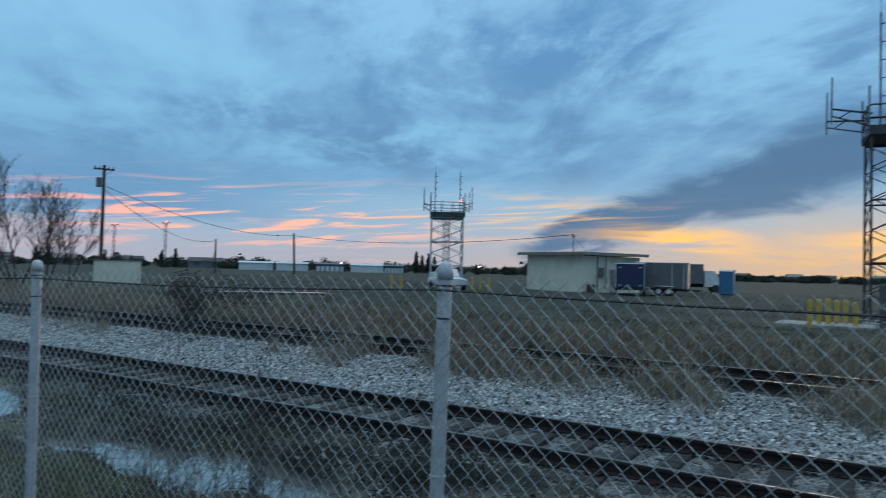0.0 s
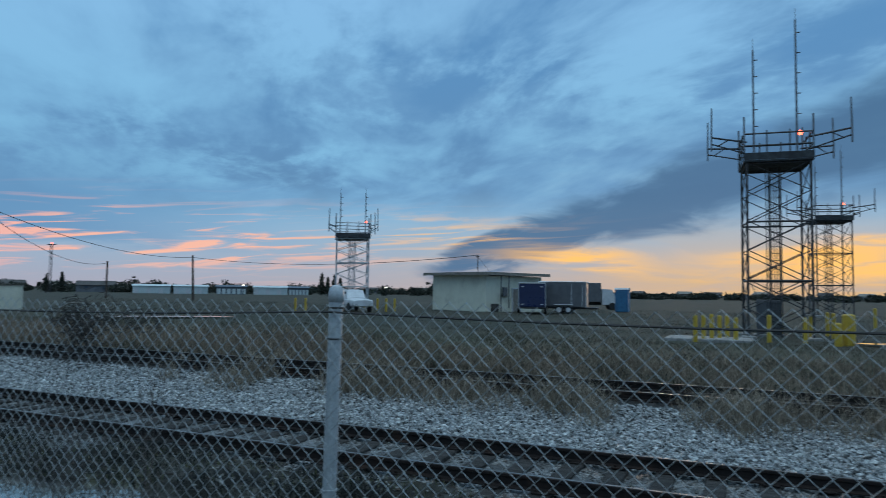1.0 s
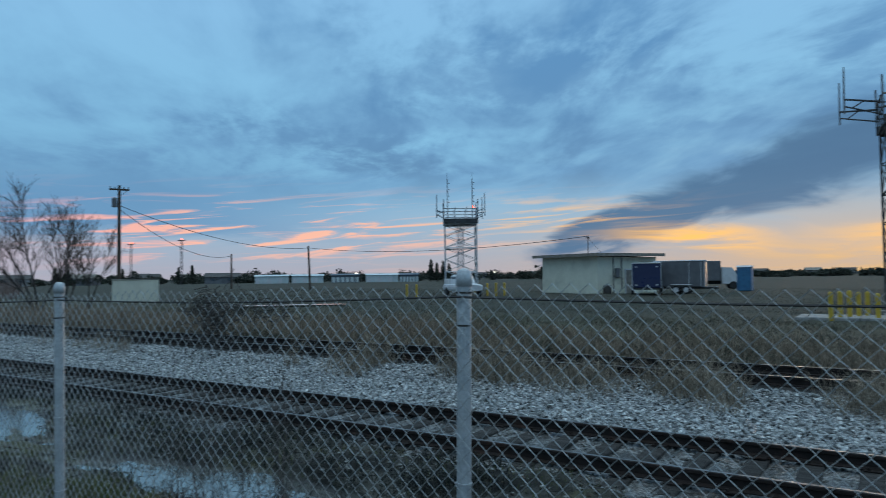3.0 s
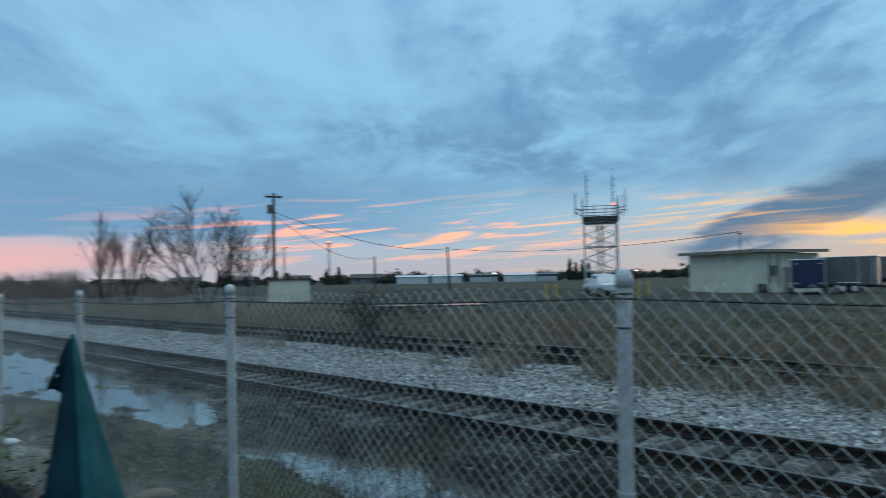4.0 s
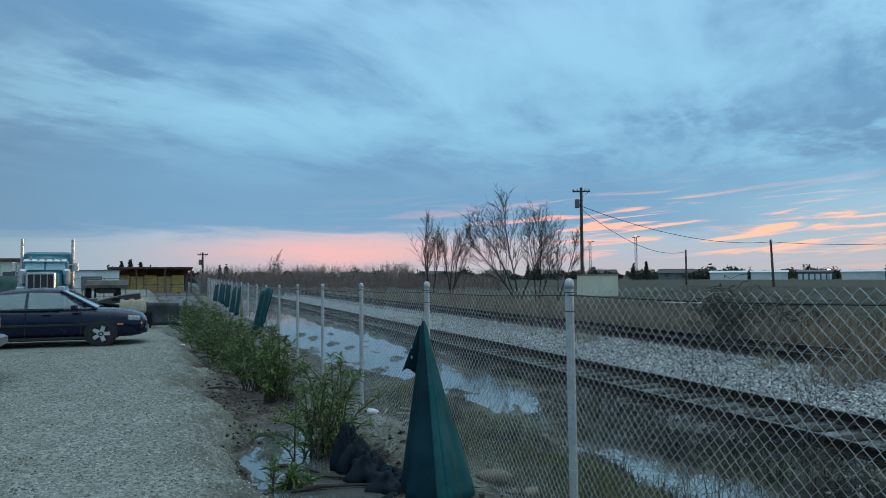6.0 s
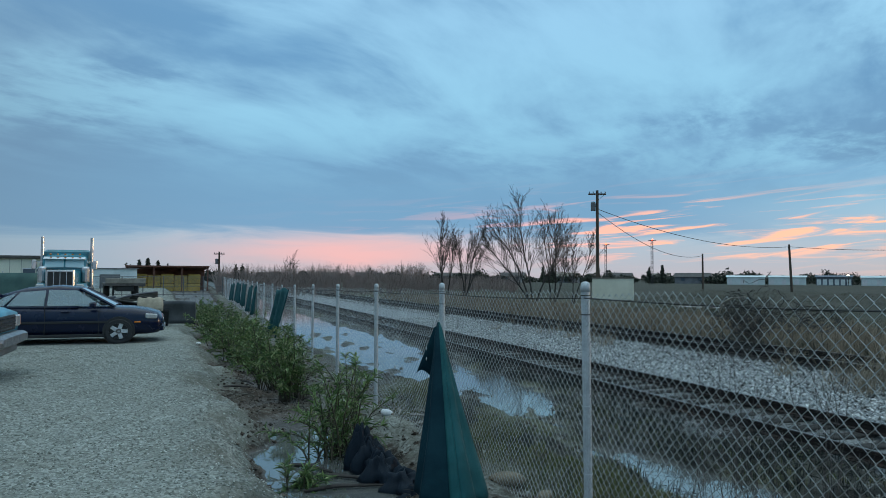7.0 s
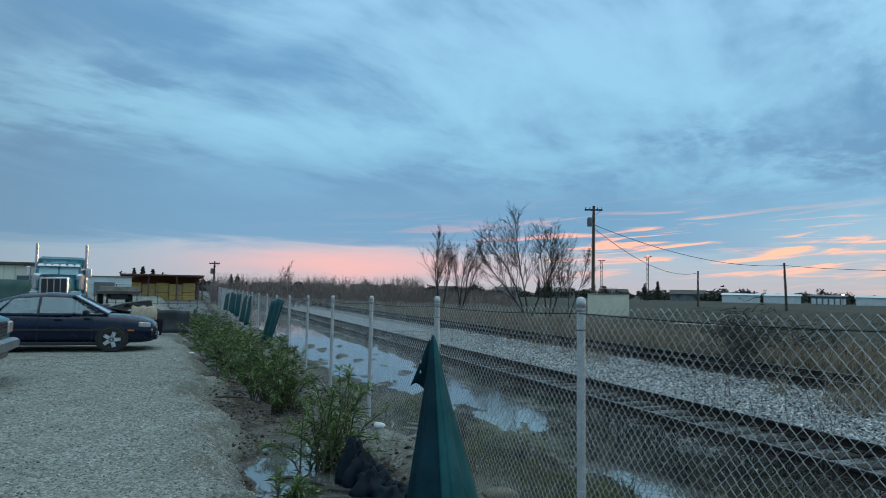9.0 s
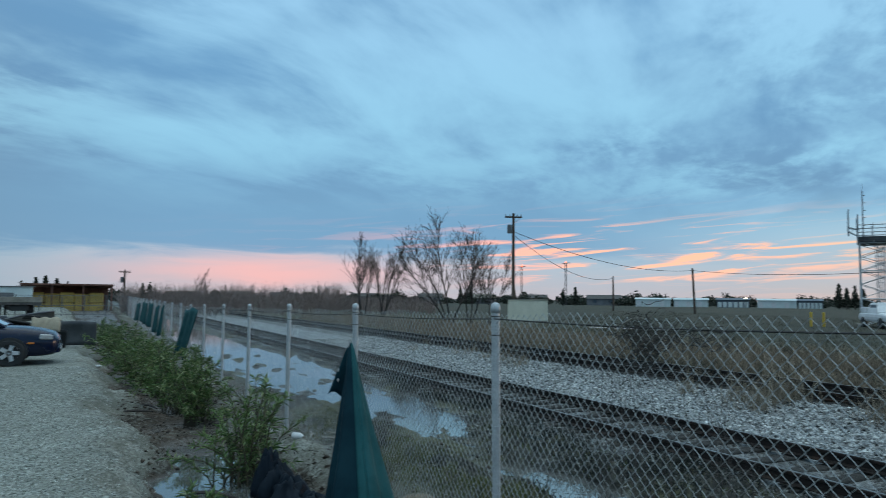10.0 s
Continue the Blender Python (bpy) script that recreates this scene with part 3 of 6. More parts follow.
fence = thing("chain_link_fence", (0, FENCE_Y, 0), "grey galvanised chain link fence on round steel posts", "fence")
lean = {0: (0.2, 0.35), 1: (-0.1, -0.1)}
for i, x in enumerate(POST_X):
    top = float(top_at(x))
    base = high(x, FENCE_Y) - 0.15
    b = Build().lathe([(0.030, 0), (0.030, top - base - 0.045)], (0, 0, 0), 14)
    post = part("post", b, M_GALV, fence, smooth=False)
    rx, ry = random.uniform(-0.5, 0.5), random.uniform(-0.5, 0.5)
    if abs(x + 1.55) < 0.1:
        rx, ry = 0.0, 0.9
    post.matrix_local = pose(x, 0, base, rx, ry, 0)
    h = top - base
    part("post_cap", Build().lathe([(0.034, h - 0.075), (0.0345, h - 0.04), (0.030, h - 0.015), (0.017, h - 0.003), (0.003, h)], (0, 0, 0), 14), M_GALV, post, "domed cap", smooth=True)
    for z in (h - 0.10, h - 0.235, h - 0.88, h - 1.35):
        part("tie_band", Build().lathe([(0.032, z - 0.004), (0.0345, z - 0.003), (0.0345, z + 0.003), (0.032, z + 0.004)], (0, 0, 0), 10), M_DARKWIRE if z > h - 0.3 else M_GALV, post, "thin wire tie")
# tension wire, sagging a little in each bay
pts = []
for a, b in zip(POST_X[:-1], POST_X[1:]):
    for k in range(6):
        x = a + (b - a) * k / 6
        pts.append((x, -0.036, float(top_at(x)) - 0.118 - 0.02 * math.sin(math.pi * k / 6)))
part("tension_wire", Build().tube(pts, 0.0045, 4), M_DARKWIRE, fence, "dark top tension wire")
# woven wire: each picket zigzags and hooks into its neighbours
A = 0.072
cols = np.arange(10.0, -62, -A / 2)
rows = 49
wv, wf = [], []
sx = np.tile([0.0, 1.0], rows)[:rows]
for ci, x in enumerate(cols):
    top = float(top_at(x)) - 0.075 + 0.012 * math.sin(x * 4.7)
    flip = ci % 2
    zz = top - np.arange(rows) * (A / 2)
    s = (np.arange(rows) + flip) % 2
    xx = x + (s - 0.5) * (A / 2) * 1.06
    bow = 0.02 * math.sin(x * 0.9) + 0.012 * math.sin(x * 2.3)
    yy = -0.036 + (s - 0.5) * 0.006 + bow * np.sin(np.linspace(0, math.pi, rows))
    r = 0.0009 + 0.0014 * float(smooth01(x, -17.0, -4.0))
    k = len(wv) * 3 * rows
    ring = []
    for a in (0, 2.094, 4.189):
        ring.append(np.stack([xx + r * math.cos(a), yy + r * math.sin(a), zz], 1))
    wv.append(np.stack(ring, 1).reshape(-1, 3))
    base = k + np.arange(rows - 1)[:, None] * 3
    for a in range(3):
        b = (a + 1) % 3
        wf.append(np.concatenate([base + a, base + b, base + 3 + b, base + 3 + a], 1))
wire = new("wire_mesh", raw_mesh("wire_mesh", np.concatenate(wv), np.concatenate(wf), M_WIRE))
wire.parent = fence
tagged(wire, "woven diamond wire mesh", kind="stuff")


def polar(heading, dist, z=None):
    """A place at a heading (degrees left of +y) and distance from the middle of the walk."""
    x, y = -dist * math.sin(radians(heading)), dist * math.cos(radians(heading))
    return (x, y, high(x, y) if z is None else z)


# ---- radio towers ----
M_BEACON = glow_material("red_beacon", (1.0, 0.10, 0.05), 6.0)


def tower(at, side, plat, masts, turn, label, steel=None, reach=0.58):
    """A square lattice tower with a railed platform, boom arms and whip aerials."""
    steel = steel or M_TOWER
    t = thing("radio_tower", at, label, "tower", "radio towers", turn=turn)
    h = side / 2
    corners = [(-h, -h), (h, -h), (h, h), (-h, h)]
    r = 0.055
    for cx, cy in corners:
        part("leg", Build().tube([(cx, cy, 0), (cx, cy, plat + 0.1)], r, 6), steel, t)
        part("footing", Build().box((cx - 0.3, cy - 0.3, -0.3), (cx + 0.3, cy + 0.3, 0.12), 0.03), M_CONC, t, "concrete footing")
    sections = 3
    step = plat / sections
    for s in range(sections):
        for q in range(4):
            (ax, ay), (bx, by) = corners[q], corners[(q + 1) % 4]
            z1 = step * (s + 1) - 0.05
            part("girt", Build().tube([(ax, ay, z1), (bx, by, z1)], 0.045, 5), steel, t)
            for k in range(2):
                za, zb = step * s + step * k / 2, step * s + step * (k + 1) / 2
                part("brace", Build().tube([(ax, ay, za), (bx, by, zb)], 0.024, 4), steel, t)
                part("brace", Build().tube([(bx, by, za), (ax, ay, zb)], 0.024, 4), steel, t)
    # ladder with cage and cable tray in the middle
    lad = Build()
    for x in (-0.22, 0.22):
        lad.tube([(x, 0.1, 0), (x, 0.1, plat)], 0.025, 4)
    z = 0.3
    while z < plat:
        lad.tube([(-0.22, 0.1, z), (0.22, 0.1, z)], 0.014, 4)
        z += 0.33
    part("ladder", lad, steel, t)
    for k in range(7):
        cab = Build()
        cab.tube([(-0.34 + k * 0.11, 0.42, 0), (-0.34 + k * 0.11, 0.42, plat)], 0.02, 4)
        part("cable", cab, steel, t)
    # platform, rails
    b = Build().box((-h - 0.12, -h - 0.12, plat), (h + 0.12, h + 0.12, plat + 0.10), 0.02)
    part("platform", b, M_PLATE, t, "dark steel deck")
    part("kick_plate", Build().box((-h - 0.14, -h - 0.15, plat + 0.1), (h + 0.14, -h - 0.12, plat + 0.42)), M_PLATE, t)
    part("kick_plate", Build().box((-h - 0.14, h + 0.12, plat + 0.1), (h + 0.14, h + 0.15, plat + 0.42)), M_PLATE, t)
    for z in (plat + 0.75, plat + 1.30):
        for q in range(4):
            (ax, ay), (bx, by) = corners[q], corners[(q + 1) % 4]
            part("handrail", Build().tube([(ax * 1.08, ay * 1.08, z), (bx * 1.08, by * 1.08, z)], 0.04, 5), steel, t)
    for q in range(4):
        (ax, ay), (bx, by) = corners[q], corners[(q + 1) % 4]
        for k in range(3):
            x, y = ax + (bx - ax) * k / 3, ay + (by - ay) * k / 3
            part("rail_post", Build().tube([(x * 1.08, y * 1.08, plat), (x * 1.08, y * 1.08, plat + 1.45)], 0.03, 4), steel, t)
    # boom arms out of the four corners with aerials at their ends
    arm = side * reach
    for (cx, cy), dz in zip(corners, (0.0, 0.12, 0.1, 0.22)):
        ux = 1 if cx > 0 else -1
        uy = (1 if cy > 0 else -1) * 0.35
        ex, ey = cx + ux * arm, cy + uy * arm
        za = plat + 0.95 + dz
        part("boom", Build().tube([(cx, cy, za), (ex, ey, za + 0.18)], 0.045, 5).tube([(cx, cy, za - 0.55), (ex, ey, za - 0.12)], 0.035, 5)
             .tube([(cx + ux * arm * 0.5, cy + uy * arm * 0.5, za + 0.1), (cx + ux * arm * 0.8, cy + uy * arm * 0.8, za - 0.2)], 0.025, 4), steel, t)
        part("aerial", Build().tube([(ex, ey, za - 0.45), (ex, ey, za + 0.2), (ex - 0.02 * ux, ey, za + 1.55)], [0.04, 0.045, 0.035], 6), M_ANTENNA, t)
        part("aerial", Build().tube([(cx * 1.08, cy * 1.08, plat + 0.6), (cx * 1.08, cy * 1.08, plat + 2.1)], 0.045, 6), M_ANTENNA, t)
    for x, y, hh in masts:
        m = part("whip_mast", Build().tube([(x, y, plat + 0.2), (x, y, plat + hh * 0.5), (x, y, plat + hh)], [0.055, 0.05, 0.045], 6)
                 .tube([(x, y, plat + hh), (x, y, plat + hh + 0.55)], 0.012, 4), M_ANTENNA, t, "tall grey whip aerial")
        for k in range(5):
            z = plat + hh * (0.35 + 0.14 * k)
            part("dipole", Build().tube([(x + 0.03, y, z), (x + 0.2, y, z)], 0.03, 5), M_ANTENNA, m)
    part("beacon", Build().lathe([(0.09, 0), (0.11, 0.1), (0.06, 0.22)], (side * 0.42, 0, plat + 1.45), 10), M_BEACON, t, "lit red warning beacon")
    return t


tower(polar(-1.45, 36), 2.65, 8.05, [(-0.85, 0.3, 5.8), (0.95, -0.2, 6.9)], 6, "dark steel lattice radio tower with whip aerials among yellow bollards")
tower(polar(-4.85, 69), 2.75, 8.2, [(-1.0, 0.3, 4.9), (0.95, -0.2, 6.2)], 10, "dark lattice radio tower standing behind a taller one")
tower(polar(31.75, 62), 2.75, 6.25, [(-1.1, 0.3, 4.1), (1.1, -0.2, 4.1)], 34, "pale lattice radio tower with two whip aerials in the field", M_GALV, 0.26)


def bollard(x, y, h=1.1, r=0.09):
    t = thing("bollard", (x, y, high(x, y)), "yellow painted steel bollard beside a radio tower", "bollard", "bollards round the towers")
    part("post", Build().lathe([(r, -0.1), (r, h - 0.05), (r * 0.8, h), (r * 0.3, h + 0.03)], (0, 0, 0), 10), M_YELLOW, t)
    return t


for x, y in ((-2.35, 31.9), (-2.05, 32.4), (-1.75, 32.9), (-1.45, 33.4), (-1.15, 33.9), (-0.75, 32.4), (0.55, 33.0), (1.95, 33.3), (2.3, 35.5), (1.2, 40.0), (3.3, 40.0), (3.35, 37.5), (4.2, 39.0), (6.4, 48)):
    bollard(x, y, random.uniform(1.05, 1.2))
bollard(3.45, 32.3, 1.25, 0.24)
bollard(3.05, 32.0, 0.9, 0.14)
for a, d in ((36.2, 58), (35.4, 58), (29.6, 58), (28.9, 57), (28.2, 58), (30.6, 64)):
    bollard(*polar(a, d)[:2], 1.05)
cab = thing("equipment_cabinet", polar(-0.9, 37.2), "grey steel equipment cabinet under a radio tower", "cabinet")
part("body", Build().box((-0.55, -0.4, 0.1), (0.55, 0.4, 1.75), 0.03), M_GREYPAINT, cab)
part("door", Build().box((-0.5, -0.43, 0.2), (0.5, -0.4, 1.68), 0.01), M_GREYPAINT, cab)
part("plinth", Build().box((-0.7, -0.55, -0.2), (0.7, 0.55, 0.1), 0.02), M_CONC, cab)
slab = Build().box((-2.4, -1.2, -0.2), (1.2, 1.2, 0.09), 0.03)
single("concrete_slab", slab, M_CONC, "pale concrete slab among yellow bollards", "slab", at=polar(2.2, 33.2))


# ---- block building and trailers ----
hut = thing("equipment_building", (-21.4, 56.6, high(-21.4, 56.6) - 0.05), "cream painted block building with a flat dark roof", "building", turn=-25)
L = 7.2
wallz = 3.2
part("wall", Build().box((-L, 0, -0.2), (0, 0.2, wallz + 0.1)), M_CREAM, hut)
part("wall", Build().box((-0.2, 0.2, -0.2), (0, L, wallz)), M_CREAM, hut)
part("wall", Build().box((-L, L - 0.2, -0.2), (-0.2, L, wallz)), M_CREAM, hut)
part("wall", Build().box((-L, 0.2, -0.2), (-L + 0.2, L - 0.2, wallz)), M_CREAM, hut)
for i in range(14):
    z = 0.2 * i + 0.1
    part("block_course", Build().box((-L + 0.02, -0.006, z), (-0.02, 0.0, z + 0.185)), M_CREAM, hut)
roof = Build().box((-L - 0.7, -0.6, wallz + 0.10), (0.6, L + 0.5, wallz + 0.28), 0.02)
rp = part("roof", roof, M_ROOF, hut, "thin flat dark roof")
part("fascia", Build().box((-L - 0.72, -0.63, wallz + 0.04), (0.62, -0.60, wallz + 0.30)), M_TRIM, rp)
part("fascia", Build().box((0.60, -0.60, wallz + 0.04), (0.63, L + 0.5, wallz + 0.30)), M_TRIM, rp)
door = part("door", Build().box((0.0, 3.3, 0.0), (0.05, 4.25, 2.05), 0.01), M_TRIM, hut, "plain weathered door")
part("door_frame", Build().box((0.0, 3.2, 0.0), (0.07, 3.3, 2.15)).box((0.0, 4.25, 0.0), (0.07, 4.35, 2.15)).box((0.0, 3.3, 2.05), (0.07, 4.25, 2.15)), M_WHITE, door)
part("meter_box", Build().box((0.0, 2.0, 1.4), (0.18, 2.5, 2.2), 0.02), M_GREYPAINT, hut)
part("conduit", Build().tube([(0.06, 1.8, 0), (0.06, 1.8, wallz)], 0.04, 6), M_GREYPAINT, hut)
part("conduit", Build().tube([(0.06, 2.8, 0.4), (0.06, 2.8, wallz)], 0.04, 6), M_GREYPAINT, hut)
part("vent_box", Build().box((0.0, 0.6, 0.05), (0.5, 1.1, 0.75), 0.02), M_ROOF, hut)
mast = part("service_mast", Build().tube([(-3.2, 2.0, wallz), (-3.2, 2.0, wallz + 2.0)], 0.04, 6).tube([(-3.2, 2.0, wallz + 1.8), (-2.2, 2.9, wallz + 0.2)], 0.012, 4)
            .box((-3.35, 1.93, wallz + 1.75), (-3.05, 2.07, wallz + 1.85)), M_WOODPOLE, hut, "thin service mast with stay wire")


def cargo_trailer(at, turn, length, width, height, paint, label):
    """A closed box trailer on two axles, nose along +x."""
    t = thing("cargo_trailer", at, label, "trailer", "cargo trailers", turn=turn)
    part("body", Build().box((0, -width / 2, 0.55), (length, width / 2, height), 0.06), paint, t)
    part("roof_cap", Build().box((-0.03, -width / 2 - 0.02, height - 0.02), (length + 0.03, width / 2 + 0.02, height + 0.07), 0.03), M_WHITE, t, "pale rounded roof")
    for x in (0.02, length - 0.08):
        for s in (-1, 1):
            part("corner_trim", Build().box((x, s * width / 2 - 0.03, 0.55), (x + 0.06, s * width / 2 + 0.03, height)), M_GALV, t)
    part("frame_rail", Build().box((0, -width / 2 + 0.1, 0.42), (length + 0.9, width / 2 - 0.1, 0.55), 0.02), M_BLACK, t)
    dr = part("side_door", Build().box((length * 0.70, -width / 2 - 0.025, 0.6), (length * 0.70 + 0.85, -width / 2, height - 0.15), 0.01), paint, t)
    part("door_trim", Build().box((length * 0.70 - 0.04, -width / 2 - 0.035, 0.6), (length * 0.70, -width / 2, height - 0.12)).box((length * 0.70 + 0.85, -width / 2 - 0.035, 0.6), (length * 0.70 + 0.89, -width / 2, height - 0.12)), M_WHITE, dr)
    for s in (-1, 1):
        part("fender", Build().box((length * 0.33, s * width / 2 - 0.1, 0.72), (length * 0.33 + 1.6, s * (width / 2) + 0.16, 0.78), 0.02), M_WHITE, t)
        for k in range(2):
            w = part("wheel", Build().lathe([(0.31, -0.1), (0.34, -0.06), (0.34, 0.06), (0.31, 0.1)], (length * 0.33 + 0.42 + 0.76 * k, s * (width / 2 + 0.02), 0.34), 18, "y"), M_BLACK, t)
            part("rim", Build().lathe([(0.2, -0.115), (0.19, 0.115)], (length * 0.33 + 0.42 + 0.76 * k, s * (width / 2 + 0.02), 0.34), 14, "y"), M_WHITE, w)
    part("jack", Build().tube([(length + 0.8, 0, 0.0), (length + 0.8, 0, 0.6)], 0.04, 6), M_GALV, t)
    for s in (-1, 1):
        for k in (0, 1):
            part("tail_lamp", Build().box((-0.03, s * width * 0.36 - 0.1, 0.75 + k * (height - 1.05)), (0, s * width * 0.36 + 0.1, 0.82 + k * (height - 1.05))), M_WHITE, t)
    return t


cargo_trailer((-16.4, 53.8, high(-17.5, 54)), 107, 4.6, 2.15, 2.45, M_NAVY, "navy blue closed cargo trailer parked by the block building")
cargo_trailer((-16.7, 57.2, high(-15, 57)), 8, 3.9, 2.2, 2.6, M_GREYPAINT, "grey closed cargo trailer with white roof and two axles")

# portable toilet and a box truck further off
wc = thing("portable_toilet", polar(9.8, 66), "blue plastic portable toilet in the field", "toilet")
M_BLUEPLASTIC = material("blue_plastic", (0.06, 0.20, 0.36), (0.05, 0.15, 0.28), 3, 0.5)
part("cabin", Build().box((-0.58, -0.58, 0.1), (0.58, 0.58, 2.15), 0.05), M_BLUEPLASTIC, wc)
part("door", Build().box((-0.42, -0.61, 0.15), (0.42, -0.58, 2.0), 0.01), M_BLUEPLASTIC, wc)
part("roof", Build().extrude([(-0.62, 2.15), (0.62, 2.15), (0.45, 2.30), (-0.45, 2.30)], -0.62, 0.62), M_WHITE, wc, "pale translucent roof")


def box_truck(at, turn, label):
    t = thing("box_truck", at, label, "truck", turn=turn)
    part("cargo_box", Build().box((-4.2, -1.15, 0.85), (0.0, 1.15, 2.9), 0.04), M_GREYPAINT, t)
    part("cab", Build().extrude([(0.1, 0.55), (1.9, 0.55), (1.95, 1.25), (1.55, 1.4), (1.15, 2.2), (0.1, 2.25)], -1.0, 1.0, "xz"), M_WHITE, t)
    part("windscreen", Build().extrude([(1.53, 1.45), (1.56, 1.45), (1.20, 2.15), (1.17, 2.15)], -0.88, 0.88, "xz"), M_GLASS, t)
    part("chassis", Build().box((-4.2, -0.5, 0.5), (1.8, 0.5, 0.85), 0.02), M_BLACK, t)
    for x in (-3.2, 1.2):
        for s in (-1, 1):
            part("wheel", Build().lathe([(0.36, -0.12), (0.40, -0.07), (0.40, 0.07), (0.36, 0.12)], (x, s * 0.95, 0.40), 16, "y"), M_BLACK, t)
    return t


box_truck(polar(11.6, 78), 20, "dark grey box truck parked in the field")

# ---- poles, lines, masts ----
def utility_pole(at, top, arms, label, lean=0.0):
    t = thing("utility_pole", at, label, "utility pole", "utility poles")
    h = top - at[2]
    part("shaft", Build().tube([(0, 0, -0.3), (lean * 0.5, 0, h * 0.5), (lean, 0, h)], [0.17, 0.15, 0.12], 8), M_WOODPOLE, t)
    if arms:
        a = part("crossarm", Build().box((lean - 0.8, -0.06, h - 0.42), (lean + 0.8, 0.06, h - 0.28), 0.01, turn=pose(0, 0, 0, 0, 0, 68)), M_WOODPOLE, t)
        for k in (-0.72, -0.35, 0.35, 0.72):
            part("insulator", Build().lathe([(0.03, 0), (0.055, 0.05), (0.03, 0.1), (0.05, 0.14), (0.02, 0.18)], (lean + k * math.cos(radians(68)), k * math.sin(radians(68)), h - 0.28), 8), M_GREYPAINT, a)
        part("brace", Build().tube([(lean + 0.25, 0.6, h - 0.4), (lean, 0, h - 0.95)], 0.02, 4), M_GALV, t)
        part("transformer", Build().lathe([(0.20, -0.42), (0.22, -0.38), (0.22, 0.30), (0.18, 0.38), (0.05, 0.42)], (lean - 0.14, -0.34, h - 1.45), 12), M_GREYPAINT, t, "grey pole transformer can")
    return t


pa, pb, pc = polar(58.15, 65), polar(50.1, 120), polar(44.0, 100)
utility_pole(pa, 9.6, True, "brown wooden utility pole with crossarm and transformer")
utility_pole(pb, 5.6, False, "plain wooden pole at the edge of the field")
utility_pole(pc, 6.05, False, "plain slightly leaning wooden pole", -0.35)
utility_pole(polar(88.3, 110), 5.3, True, "distant wooden utility pole with crossarm")


def hung(name, a, b, sag, r, label):
    pts = [Vector(a).lerp(Vector(b), k / 24) - Vector((0, 0, sag * 4 * (k / 24) * (1 - k / 24))) for k in range(25)]
    return single(name, Build().tube(pts, r, 4), M_DARKWIRE, label, "cable", "overhead cables")


rot = pose(-21.4, 56.6, high(-21.4, 56.6) - 0.05, 0, 0, -25)
mast_top = rot @ Vector((-3.2, 2.0, wallz + 1.95))
hung("overhead_cable", (pa[0], pa[1], 7.9), (pc[0] - 0.3, pc[1], 5.75), 1.2, 0.028, "dark overhead cable hung between wooden poles")
hung("overhead_cable", (pc[0] - 0.3, pc[1], 5.75), mast_top, 0.9, 0.026, "dark overhead cable running to the block building")
hung("overhead_cable", (pa[0], pa[1], 7.6), (pb[0], pb[1], 5.3), 1.6, 0.03, "dark overhead cable hung in a deep sag")


def light_mast(at, top, label):
    t = thing("light_mast", at, label, "mast", "light masts")
    h = top - at[2]
    for a in range(3):
        c, s = 0.35 * math.cos(a * 2.094), 0.35 * math.sin(a * 2.094)
        part("leg", Build().tube([(c, s, 0), (c, s, h)], 0.07, 4), M_TOWER, t)
    for k in range(9):
        z0, z1 = h * k / 9, h * (k + 1) / 9
        for a in range(3):
            c0, s0, c1, s1 = 0.35 * math.cos(a * 2.094), 0.35 * math.sin(a * 2.094), 0.35 * math.cos(a * 2.094 + 2.094), 0.35 * math.sin(a * 2.094 + 2.094)
            part("brace", Build().tube([(c0, s0, z0), (c1, s1, z1)], 0.04, 3), M_TOWER, t)
    part("lamp_bar", Build().box((-1.6, -0.1, h - 0.1), (1.6, 0.1, h + 0.1)), M_TOWER, t)
    part("beacon", Build().lathe([(0.22, 0), (0.25, 0.2), (0.1, 0.4)], (0, 0, h + 0.1), 8), M_BEACON, t, "lit red warning beacon")
    return t


light_mast(polar(53.75, 200), 12.0, "thin distant lattice mast with red beacon")
light_mast(polar(57.3, 200), 10.9, "thin distant lattice mast with red beacon")

# pale metal store box beside the pole
store = thing("store_box", polar(57.0, 60), "pale cream metal store box beside the utility pole", "container", turn=57)
part("body", Build().box((-1.65, -1.1, 0.0), (1.65, 1.1, 1.75), 0.03), M_IVORY, store)
for k in range(11):
    part("rib", Build().box((-1.6 + k * 0.3, -1.125, 0.05), (-1.5 + k * 0.3, -1.1, 1.7)), M_IVORY, store)
part("lid", Build().box((-1.7, -1.15, 1.75), (1.7, 1.15, 1.83), 0.02), M_TRIM, store)

# ---- far sheds, houses ----
M_PALEMETAL = material("pale_sheet_metal", (0.68, 0.75, 0.75), (0.58, 0.65, 0.65), 0.5, 0.6, 0.2, 0, 20, (0.3, 0.3, 0.3), 0.4)
M_FARDARK = material("slate_blue_sheet", (0.10, 0.13, 0.16), (0.08, 0.10, 0.13), 0.5, 0.6)


def shed(heading, dist, width, height, mat, label, depth=8.0, ridge=0.5, doors=6):
    t = thing("far_shed", polar(heading, dist), label, "shed", "far sheds", turn=heading)
    part("wall", Build().box((-width / 2, 0, -0.3), (width / 2, depth, height)), mat, t)
    part("roof", Build().extrude([(-0.3, height), (depth + 0.3, height), (depth / 2, height + ridge)], -width / 2 - 0.3, width / 2 + 0.3), M_PALEMETAL if mat is not M_FARDARK else M_FARDARK, t)
    for k in range(doors):
        x = -width / 2 + width * (k + 0.5) / doors
        part("door", Build().box((x - width / doors * 0.36, -0.06, 0), (x + width / doors * 0.36, 0, height * 0.72)), M_PALEMETAL if k % 2 or mat is M_FARDARK else M_WHITE, t)
    return t


